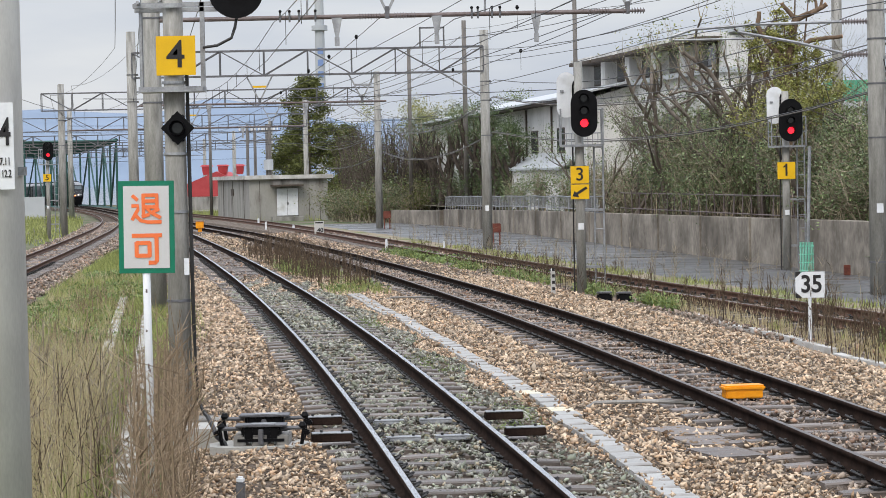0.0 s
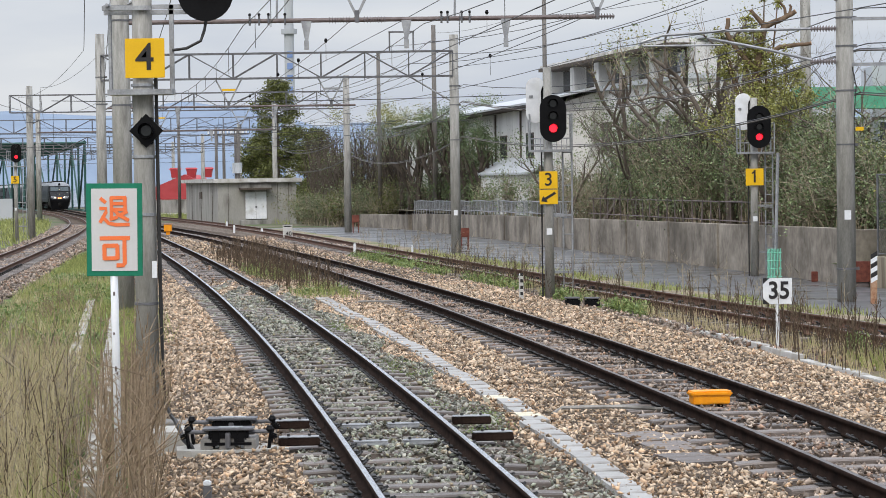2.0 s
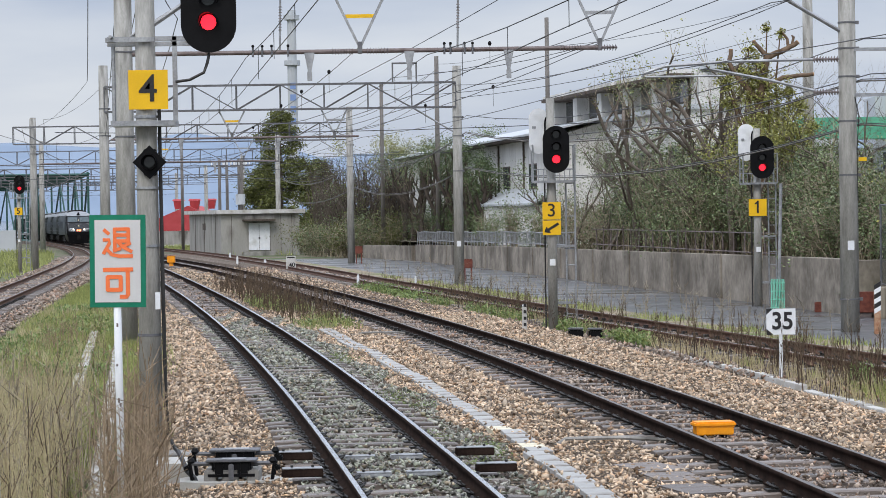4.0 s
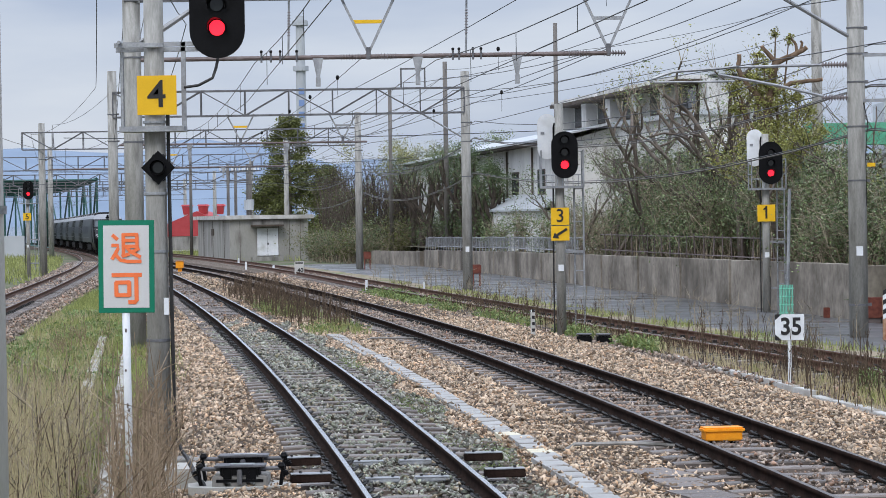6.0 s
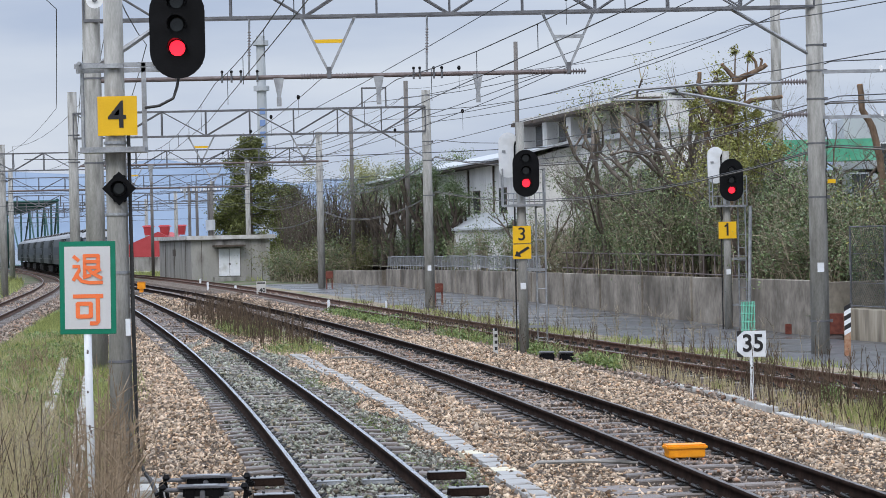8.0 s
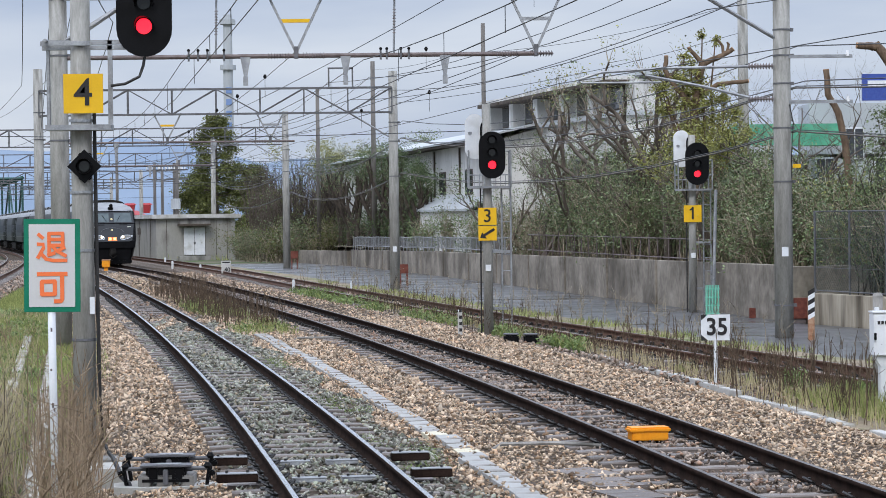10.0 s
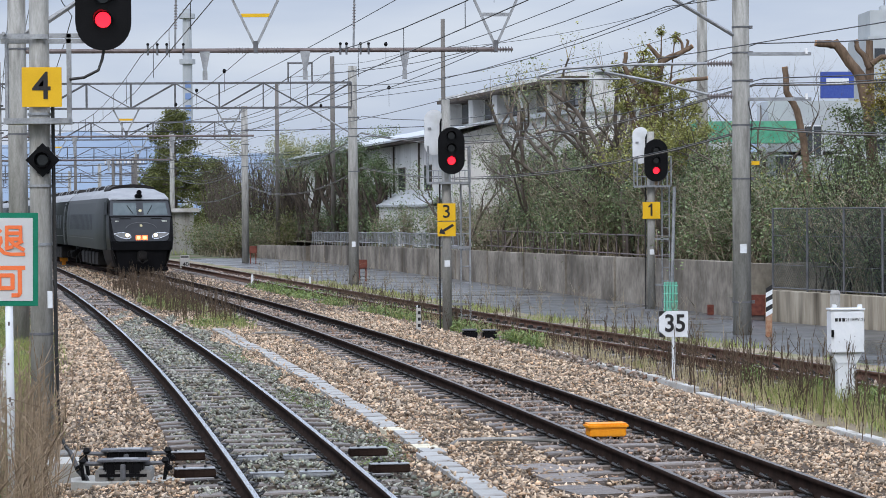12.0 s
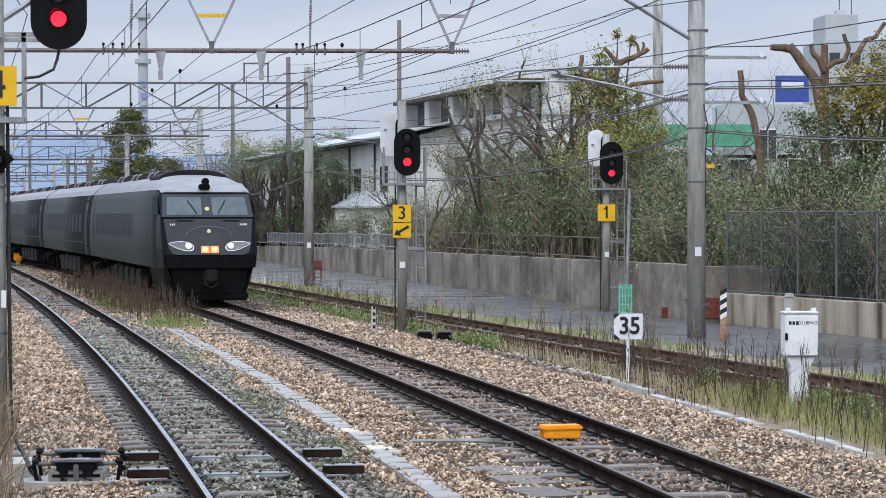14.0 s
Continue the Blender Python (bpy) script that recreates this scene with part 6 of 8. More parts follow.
bb = thing("billboard", "blue rooftop billboard with unreadable white marks", "billboard")
part("panel", box(bm_new(), (37.9, 180, 11.7), (2.5, 0.3, 2.0)), BLUE, bb)
part("lettering_bar", box(bm_new(), (37.9, 179.8, 12.0), (1.7, 0.06, 0.4)), WHITE, bb)
part("frame", box(bm_new(), (38.2, 181, 4.7), (3, 1.6, 11.6)), GREYBLD, bb)
tb = thing("tall_building", "far grey tower block with a rooftop plant room", "building", "houses")
part("wall", box(bm_new(), (60.9, 256, 9.3), (9.4, 10, 22.4)), GREYBLD, tb)
part("plant_room", box(bm_new(), (58.4, 255, 21.9), (3.5, 6, 2.8)), GREYBLD, tb)
for j in range(5):
    for k in range(4):
        part("window", box(bm_new(), (57.4 + 2.2 * k, 250.95, 18.6 - 3.2 * j), (1.1, 0.12, 1.2)), DARKWIN, tb)
part("water_tank", box(bm_new(), (58.6, 254, 23.6), (1.0, 1.0, 0.7), bevel=0.1), GREYBLD, tb)
for x in (58.6, 59.9):
    part("aerial", rod(bm_new(), (x, 254, 23.2), (x, 254, 28.5), 0.06, n=5), STEEL_DK, tb)

# guard rail on the wall, rusty fence, chain-link fence
gr = thing("guard_fence", "pale galvanised fence on top of the retaining wall", "fence")
for k in range(44):
    y = 94.0 + k * 1.0
    x = wall_x(y) + 0.15
    z = 0.85 - 0.0037 * (y - 94) + float(fall(y))
    part("fence_post", rod(bm_new(), (x, y, z - 0.2), (x + 0.05 * math.sin(k * 5.3), y, z + 0.66 + 0.04 * math.sin(k * 3.1)), 0.028, n=6), STEEL, gr)
for zz in (0.16, 0.64):
    pts = [(wall_x(y) + 0.15, y, 0.85 - 0.0037 * (y - 94) + float(fall(y)) + zz + 0.02 * math.sin(y)) for y in np.arange(94.0, 138, 2.0)]
    part("fence_rail", pipe(bm_new(), pts, 0.026), STEEL, gr)
bm = bm_new()
for y in np.arange(94.2, 137, 0.2):
    z = 0.85 - 0.0037 * (y - 94) + float(fall(y))
    rod(bm, (wall_x(y) + 0.15, y, z + 0.14), (wall_x(y) + 0.15, y, z + 0.64), 0.01, n=4)
part("bar_infill", bm, STEEL, gr, kind="stuff")
rf = thing("rusty_fence", "rust-brown bar fence among the bushes on the wall", "fence")
for k in range(22):
    y = 66 + k * 1.1
    x = wall_x(y) + 0.2
    part("fence_post", rod(bm_new(), (x, y, 0.8), (x + 0.04 * math.sin(k * 4.7), y, 1.72 + 0.05 * math.sin(k * 2.3)), 0.022, n=5), RUSTSTEEL, rf)
for zz in (1.1, 1.66):
    part("fence_rail", pipe(bm_new(), [(wall_x(y) + 0.2, y, zz) for y in (66, 72, 78, 84, 90)], 0.02), RUSTSTEEL, rf)
cf = thing("chain_link_fence", "grey chain-link fence on the pale base wall", "fence")
fa, fb = Vector((10.55, 57.6)), Vector((17.7, 34.4))
length = (fb - fa).length
for k in range(15):
    p = fa.lerp(fb, k / 14)
    part("fence_post", rod(bm_new(), (p.x, p.y, 0.4), (p.x, p.y, 2.42), 0.028, n=8), STEEL_DK, cf)
for zz in (0.5, 1.05, 1.75, 2.4):
    part("fence_rail", rod(bm_new(), (fa.x, fa.y, zz), (fb.x, fb.y, zz), 0.018 if zz > 2 or zz < 0.6 else 0.007, n=6), STEEL_DK, cf)
verts, faces = [], []


def strand(p, q, w):
    """A thin flat wire with a little depth."""
    d = (q - p).normalized()
    s = d.cross(Vector((0.3, 0.95, 0))).normalized() * w
    t = d.cross(s).normalized() * w
    i = len(verts)
    for o in (p, q):
        verts.extend([o + s, o - s * 0.5 + t * 0.8, o - s * 0.5 - t * 0.8])
    for j in range(3):
        k = (j + 1) % 3
        faces.append((i + j, i + k, i + 3 + k, i + 3 + j))


step = 0.11
for k in range(int(-2.0 / step), int(length / step)):
    for e in (1, -1):
        u0 = k * step if e > 0 else k * step + 1.9
        u1 = u0 + 1.9 * e
        z0, z1 = 0.5, 2.4
        lo, hi = max(min(u0, u1), 0), min(max(u0, u1), length)
        if hi - lo < 0.05:
            continue
        za = z0 + (abs(lo - u0) if e > 0 else abs(u0 - lo))
        zb = z0 + abs(hi - u0)
        p, q = fa.lerp(fb, lo / length), fa.lerp(fb, hi / length)
        strand(Vector((p.x, p.y, za)), Vector((q.x, q.y, zb)), 0.0045)
soup("mesh_wire", verts, faces, CHAIN, cf, "woven diamond wire mesh", kind="stuff")

# the green truss bridge over the river
br = thing("truss_bridge", "green steel truss railway bridge in the distance", "bridge")
y0, y1 = 292.0, 420.0
for off in (-8.2, -2.7, 2.9):
    for zz, s in ((-0.9, 0.5), (7.6, 0.45)):
        pts = [on_line("main", y, off, zz + 0.6) for y in np.arange(y0, y1, 12.0)]
        part("chord", pipe(bm_new(), pts, s * 0.6, 4), BRIDGE, br)
    ys = list(np.arange(y0, y1 - 16, 16.0))
    for k, y in enumerate(ys):
        part("upright", rod(bm_new(), on_line("main", y, off, -0.4), on_line("main", y, off, 8.2), 0.14, n=4), BRIDGE, br)
        a, b = (0.0, 8.2) if k % 2 else (8.2, 0.0)
        part("diagonal", rod(bm_new(), on_line("main", y, off, a), on_line("main", y + 16, off, b), 0.12, n=4), BRIDGE, br)
for y in np.arange(y0, y1, 8.0):
    part("top_strut", rod(bm_new(), on_line("main", y, -8.2, 8.1), on_line("main", y, 2.9, 8.1), 0.16, n=4), BRIDGE, br)
pw = thing("plate_wall", "blue-grey steel plate wall beside the bridge approach", "wall")
part("panel", box(bm_new(), (-41.0, 216, 0.3), (5.5, 0.3, 2.0)), GREYBLD, pw)

# hills across the river
verts, faces = [], []
cols = 180
for k in range(cols):
    x = -1800 + 20 * k
    bump = lambda at, wide: math.exp(-((x - at) / wide) ** 2)
    ridge = 96 + 20 * bump(-350, 70) + 12 * bump(-600, 130) + 10 * bump(-270, 40) - 14 * bump(-154, 35) - 30 * bump(80, 160) + 6 * noise.noise(Vector((x * 0.013, 1.7, 0))) + 4 * noise.noise(Vector((x * 0.05, 3.1, 0)))
    for j, (dy, h) in enumerate(((0, -5), (150, 0.45), (320, 0.8), (480, 1.0), (700, 0.7))):
        verts.append((x, 2900 + dy, ridge * h if h > 0 else -5))
for k in range(cols - 1):
    for j in range(4):
        i = k * 5 + j
        faces.append((i, i + 5, i + 6, i + 1))
tagged(soup("hills", verts, faces, HILL_HAZED, smooth=True), "wooded hills beyond the river with blue haze painted in", "hills", kind="structure")

# ---- plants ----
LEAF_DK = surface("evergreen_leaf", (0.018, 0.032, 0.012), (0.19, 0.24, 0.10), 0.45, scale=3, fine=10, bump=0, per_island=0.8)
LEAF_OLIVE = surface("olive_leaf", (0.08, 0.09, 0.022), (0.38, 0.37, 0.10), 0.55, scale=3, fine=10, bump=0, per_island=0.6)
LEAF_GOLD = surface("golden_leaf", (0.10, 0.085, 0.015), (0.36, 0.29, 0.06), 0.55, scale=3, fine=10, bump=0, per_island=0.6)
LEAF_BAMBOO = surface("grey_green_leaf", (0.022, 0.036, 0.014), (0.29, 0.37, 0.165), 0.5, scale=3, fine=10, bump=0, per_island=0.8)
BARK = surface("grey_bark", (0.06, 0.048, 0.038), (0.17, 0.14, 0.115), 0.85, scale=6, fine=30, bump=0.6, stretch=(1, 1, 0.3))
BARK_BR = surface("brown_cut_bark", (0.075, 0.05, 0.034), (0.21, 0.145, 0.10), 0.85, scale=6, fine=30, bump=0.6, stretch=(1, 1, 0.3))
LEAF_IVY = surface("ivy_leaf", (0.016, 0.030, 0.010), (0.13, 0.185, 0.065), 0.5, scale=3, fine=10, bump=0, per_island=0.7)
BARK_DK = surface("dark_wet_bark", (0.025, 0.020, 0.016), (0.10, 0.08, 0.065), 0.85, scale=6, fine=30, bump=0.6, stretch=(1, 1, 0.3))
LEAF_FIR = surface("fir_leaf", (0.035, 0.045, 0.015), (0.19, 0.20, 0.065), 0.6, scale=3, fine=10, bump=0, per_island=0.6)
TWIG = surface("dry_twigs", (0.035, 0.026, 0.018), (0.52, 0.44, 0.32), 0.85, scale=4, bump=0, per_island=0.7)
STRAW = surface("dry_straw", (0.27, 0.21, 0.11), (0.70, 0.60, 0.37), 0.8, scale=4, bump=0, per_island=0.6)
STALK = surface("dead_stalks", (0.10, 0.07, 0.045), (0.43, 0.32, 0.215), 0.85, scale=4, bump=0, per_island=0.6)
WEED = surface("dark_dead_weed", (0.03, 0.022, 0.016), (0.17, 0.12, 0.08), 0.85, scale=4, bump=0, per_island=0.6)
HERB = surface("herb_leaf", (0.05, 0.08, 0.018), (0.25, 0.33, 0.11), 0.55, scale=4, bump=0, per_island=0.7)
GRASS = surface("green_grass", (0.10, 0.125, 0.035), (0.52, 0.54, 0.20), 0.6, scale=4, bump=0, per_island=0.7)
MOSS = surface("short_turf", (0.05, 0.07, 0.02), (0.17, 0.22, 0.075), 0.9, scale=2, fine=30, bump=0.6, dist=0.05, stains=(0.12, 0.095, 0.05), stain_scale=0.8)
CUT = surface("fresh_cut_wood", (0.30, 0.17, 0.09), (0.42, 0.26, 0.15), 0.8, bump=0.1)


def tubes(segs, n=5):
    """Arrays for many tapered limbs (a, b, ra, rb)."""
    a = np.array([s[0] for s in segs], float)
    b = np.array([s[1] for s in segs], float)
    ra, rb = np.array([s[2] for s in segs]), np.array([s[3] for s in segs])
    d = b - a
    d /= np.linalg.norm(d, axis=1)[:, None] + 1e-9
    ref = np.where(np.abs(d[:, 2:3]) > 0.9, np.array([[1.0, 0, 0]]), np.array([[0, 0, 1.0]]))
    u = np.cross(d, ref)
    u /= np.linalg.norm(u, axis=1)[:, None] + 1e-9
    w = np.cross(d, u)
    ang = np.arange(n) * 2 * np.pi / n
    ring = u[:, None] * np.cos(ang)[None, :, None] + w[:, None] * np.sin(ang)[None, :, None]
    verts = np.concatenate([a[:, None] + ring * ra[:, None, None], b[:, None] + ring * rb[:, None, None]], 1)
    k = np.arange(n)
    quad = np.stack([k, (k + 1) % n, (k + 1) % n + n, k + n], 1)
    faces = quad[None] + (2 * n * np.arange(len(segs)))[:, None, None]
    return verts.reshape(-1, 3), faces.reshape(-1, 4)


def leaves(centres, size, rng, long=1.7, droop=0.3):
    """Many small folded leaves: two joined quads each, turned at random."""
    n = len(centres)
    d = rng.normal(size=(n, 3))
    d[:, 2] = d[:, 2] * 0.6 - droop
    d /= np.linalg.norm(d, axis=1)[:, None]
    s = np.cross(d, rng.normal(size=(n, 3)))
    s /= np.linalg.norm(s, axis=1)[:, None] + 1e-9
    nn = np.cross(d, s)
    k = (size * rng.uniform(0.6, 1.3, n))[:, None]
    c = centres
    v = np.stack([c, c + d * k * long * 0.5 + s * k * 0.42 + nn * k * 0.12, c + d * k * long, c + d * k * long * 0.5 - s * k * 0.42 + nn * k * 0.12], 1)
    f = np.arange(n)[:, None] * 4 + np.array([[0, 1, 2, 3]])
    return v.reshape(-1, 3), f


def grow(rng, base, height, spread, r, levels, forks, up=0.5, wobble=0.25, bits=4, shrink=0.62):
    """Limbs from a trunk: crooked runs that fork. Gives the limb segments and the twig tips."""
    segs, tips = [], []

    def run(p, d, length, rad, level):
        q = p
        for k in range(bits):
            d = d + rng.normal(0, wobble, 3) * np.array([1, 1, 0.6])
            d[2] += up * 0.18
            d = d / np.linalg.norm(d)
            nxt = q + d * length / bits
            r0, r1 = rad * (1 - 0.45 * k / bits), rad * (1 - 0.45 * (k + 1) / bits)
            segs.append((q, nxt, r0, r1))
            if level > 0 and k >= bits // 2 - 1 and rng.random() < 0.8:
                for _ in range(1 if k < bits - 1 else forks):
                    side = rng.normal(0, 1, 3)
                    side[2] = abs(side[2]) * 0.5
                    e = d * 0.55 + side / np.linalg.norm(side) * spread
                    run(nxt, e / np.linalg.norm(e), length * shrink * rng.uniform(0.7, 1.2), r1 * 0.62, level - 1)
            if level == 0:
                tips.append(nxt)
            q = nxt
        tips.append(q)

    run(np.array(base, float), np.array((rng.normal(0, 0.08), rng.normal(0, 0.08), 1.0)), height, r, levels)
    return segs, np.array(tips)


def tree(x, y, z, height, seed, r=0.16, leaf=LEAF_DK, n_leaf=1500, size=0.14, cloud=0.5, bark=BARK, spread=0.9, levels=3, forks=2, label="bare gnarled tree behind the wall", up=0.5, top=None, group="trees behind the wall", floor=0.0, along=False):
    rng = np.random.default_rng(seed)
    segs, tips = grow(rng, (0, 0, 0), height * 0.45, spread, r, levels, forks, up)
    h = max(s[1][2] for s in segs)
    k = height / h
    segs = [(np.array(a) * k, np.array(b) * k, ra, rb) for a, b, ra, rb in segs]
    tips = tips * k
    t = thing("tree", label, "tree", group, at=(x, y, z))
    v, f = tubes(segs)
    soup("trunk", v, f, bark, t, "crooked trunk and limbs")
    if n_leaf:
        pick = np.array([(np.array(a) + np.array(b)) / 2 for a, b, _, _ in segs]) if along else tips
        pick = pick[pick[:, 2] > floor * height]
        c = pick[rng.integers(0, len(pick), n_leaf)] + rng.normal(0, cloud, (n_leaf, 3)) * np.array([1, 1, 0.8])
        lv, lf = leaves(c, size, rng)
        soup("crown", lv, lf, leaf, t, "loose leafy crown")
    return t


def bush(x, y, z, height, width, seed, rads=(0.012, 0.03), kind="shrub", group="shrubs on the bank", leaf=LEAF_BAMBOO, n_leaf=2200, size=0.13, stems=26, label="dense leafy shrub on the bank behind the wall", twig=TWIG, clumps=14):
    rng = np.random.default_rng(seed)
    t = thing(kind, label, kind, group, at=(x, y, z))
    segs, pts = [], []
    for _ in range(stems):
        a = rng.uniform(0, 2 * math.pi)
        lean = rng.uniform(0.1, 1.0)
        p = np.array((rng.normal(0, width * 0.12), rng.normal(0, width * 0.12), 0.0))
        d = np.array((math.cos(a) * lean * width * 0.5, math.sin(a) * lean * width * 0.5, height * rng.uniform(0.6, 1.05)))
        rad = rng.uniform(*rads)
        prev = p
        for k in range(1, 6):
            u = k / 5
            nxt = p + d * np.array((u ** 1.5, u ** 1.5, u * (1.12 - 0.12 * u))) + rng.normal(0, 0.07, 3)
            segs.append((prev, nxt, rad * (1 - 0.8 * (u - 0.2)), rad * (1 - 0.8 * u) + 0.004))
            if k > 1:
                pts.append(nxt)
                for _ in range(2):
                    tip = nxt + rng.normal(0, 0.35, 3) + np.array((0, 0, 0.2))
                    segs.append((nxt, tip, 0.009, 0.004))
                    pts.append(tip)
            prev = nxt
    v, f = tubes(segs, 3)
    soup("stem_tangle", v, f, twig, t, "tangle of dry stems")
    if n_leaf:
        pts = np.array(pts)
        heart = pts[rng.integers(0, len(pts), clumps)]
        c = heart[rng.integers(0, clumps, n_leaf)] + rng.normal(0, width * 0.14, (n_leaf, 3))
        half = rng.random(n_leaf) < 0.45
        c[half] = pts[rng.integers(0, len(pts), half.sum())] + rng.normal(0, 0.14, (half.sum(), 3))
        c[:, 2] = np.abs(c[:, 2])
        lv, lf = leaves(c, size, rng)
        soup("foliage", lv, lf, leaf, t, "loose leaves")
    return t


rs = random.Random(21)
# the hedge of shrubs above the retaining wall
for k in range(26):
    y = 61.5 + 1.55 * k + rs.uniform(-0.5, 0.5)
    x = wall_x(y) + rs.uniform(1.3, 2.8)
    h = rs.uniform(1.3, 2.1) if y < 68 else rs.uniform(2.0, 3.6) if y < 92 else rs.uniform(1.0, 1.8)
    bush(x, y, 0.7, h, rs.uniform(2.2, 3.4), 100 + k, leaf=(LEAF_BAMBOO, LEAF_DK)[k % 2], n_leaf=rs.randint(4200, 7200) if y < 92 else 1400, size=0.05, stems=52, twig=TWIG)
for k in range(12):
    y = 63 + 2.5 * k
    bush(wall_x(y) + rs.uniform(3.2, 5.0), y, 0.7, rs.uniform(3.2, 4.3) if y > 73 else rs.uniform(1.8, 2.5), 3.4, 140 + k, leaf=(LEAF_DK, LEAF_OLIVE, LEAF_BAMBOO)[k % 3], n_leaf=4200, size=0.06, stems=50)
# thicket behind the chain-link fence
for k in range(15):
    u = k / 14
    bx, byy = 11.4 + 6.6 * u + rs.uniform(0, 0.6), 57.5 - 21 * u
    bush(bx + 0.7, byy + 0.5, 0.2, rs.uniform(2.4, 3.6), 3.0, 180 + k, leaf=(LEAF_BAMBOO, LEAF_IVY, LEAF_DK)[k % 3], n_leaf=4200, size=0.045, stems=70, twig=TWIG if k % 2 else BARK_DK, label="dense shrub pressed against the chain-link fence")
for k in range(10):
    bush(12.2 + 0.75 * k, 61.5 - 0.6 * k, 0.3, 1.6 + 0.26 * k + rs.uniform(-0.2, 0.3), 2.8, 220 + k, leaf=LEAF_DK if k > 5 else (LEAF_OLIVE if k % 2 else LEAF_BAMBOO), n_leaf=4600, size=0.05, stems=44)
# gnarled pollarded trees: thick crooked limbs with swollen knobs and thin shoots


def pollard(x, y, z, height, seed, limbs=5, r=0.15, leaf=LEAF_BAMBOO, n_leaf=500, shoots=5, label="gnarled pollarded tree with knobby limb ends", bark=BARK_BR, rise=1.0):
    rng = np.random.default_rng(seed)
    t = thing("tree", label, "tree", "trees behind the wall", at=(x, y, z))
    top = np.array((rng.normal(0, 0.15), rng.normal(0, 0.15), height * rng.uniform(0.25, 0.4)))
    segs, thin, tips = [(np.zeros(3), top * 0.5 + rng.normal(0, 0.05, 3), r * 1.15, r), (top * 0.5, top, r, r * 0.95)], [], []

    def limb(p, d, length, rad, depth):
        for k in range(4):
            d = d + rng.normal(0, 0.42 / rise ** 0.5, 3) * np.array((1, 1, 0.55)) + np.array((0, 0, 0.22 * rise))
            d = d / np.linalg.norm(d)
            q = p + d * length / 4
            segs.append((p, q, rad, rad * 0.93))
            rad *= 0.9
            if depth and k in (1, 2) and rng.random() < 0.75:
                e = d * 0.5 + rng.normal(0, 0.7, 3) * np.array((1, 1, 0.4))
                limb(q, e / np.linalg.norm(e), length * 0.45, rad * 0.72, depth - 1)
            if rng.random() < 0.4:
                e = rng.normal(0, 1, 3)
                segs.append((q, q + e / np.linalg.norm(e) * rad * 2.4, rad * 0.6, rad * 0.5))
            p = q
        segs.append((p - d * rad, p + d * rad * 0.5, rad * 0.95, rad * 1.25))
        segs.append((p + d * rad * 0.5, p + d * rad * 1.5, rad * 1.25, rad * 0.7))
        tips.append(p)
        for _ in range(shoots):
            e = d + rng.normal(0, 0.6, 3) + np.array((0, 0, 0.5))
            a = p
            for k in range(3):
                b = a + e / np.linalg.norm(e) * rng.uniform(0.15, 0.4) + rng.normal(0, 0.05, 3)
                thin.append((a, b, 0.012 - 0.003 * k, 0.009 - 0.003 * k))
                a = b
            tips.append(a)

    for k in range(limbs):
        a = 2 * math.pi * (k + rng.uniform(0, 0.6)) / limbs
        d = np.array((math.cos(a) * 0.75, math.sin(a) * 0.5, rng.uniform(0.7, 1.3) * rise))
        limb(top, d / np.linalg.norm(d), height * rng.uniform(0.5, 0.75), r * rng.uniform(0.55, 0.75), 1)
    k = height / max(s[1][2] for s in segs)
    segs = [(np.asarray(a) * k, np.asarray(b) * k, ra, rb) for a, b, ra, rb in segs]
    v, f = tubes(segs, 7)
    soup("trunk", v, f, bark, t, "crooked trunk and knobby limbs")
    if thin:
        v, f = tubes([(np.asarray(a) * k, np.asarray(b) * k, ra, rb) for a, b, ra, rb in thin], 3)
        soup("shoot_spray", v, f, TWIG, t, "thin dry shoots", kind="stuff")
    if n_leaf:
        pick = np.array(tips) * k
        lv, lf = leaves(pick[rng.integers(0, len(pick), n_leaf)] + rng.normal(0, 0.17, (n_leaf, 3)), 0.055, rng)
        soup("crown", lv, lf, leaf, t, "sparse small leaves")


for k, (x, y, h, r, n) in enumerate(((7.3, 87.6, 6.2, 0.12, 300), (7.95, 83.3, 6.1, 0.13, 250), (8.7, 78.6, 6.3, 0.12, 300), (9.2, 75.6, 6.6, 0.12, 350), (8.4, 81.0, 5.6, 0.11, 300), (9.3, 77.5, 5.2, 0.11, 400))):
    pollard(x, y, 0.6, h, 300 + k, 3 + k % 2, r, LEAF_BAMBOO if k % 3 else LEAF_OLIVE, n, bark=BARK)
for k, (x, y, h) in enumerate(((6.5, 92.0, 5.2), (6.9, 89.5, 5.6), (7.6, 86.0, 5.2), (6.0, 94.5, 4.6), (8.5, 79.5, 4.8), (7.2, 90.0, 4.4))):
    tree(x, y, 0.6, h, 480 + k, 0.07, LEAF_BAMBOO, 350, 0.05, 0.2, BARK, 1.0, 4, 2, "slender bare tree with spreading twigs", up=0.6)
for k, (x, y, h, r, n) in enumerate(((5.98, 93.0, 4.6, 0.13, 900), (5.12, 98.0, 3.8, 0.12, 400))):
    tree(x, y, 0.6, h, 320 + k, r, LEAF_BAMBOO, n, 0.055, 0.16, BARK, 0.85, 3, 2, "thin crooked tree with few leaves", up=0.55)
tree(10.0, 70.0, 0.6, 4.4, 309, 0.15, LEAF_OLIVE, 3200, 0.055, 0.2, BARK, 0.85, 3, 2, "yellow-green leafy tree on the bank", up=0.55)
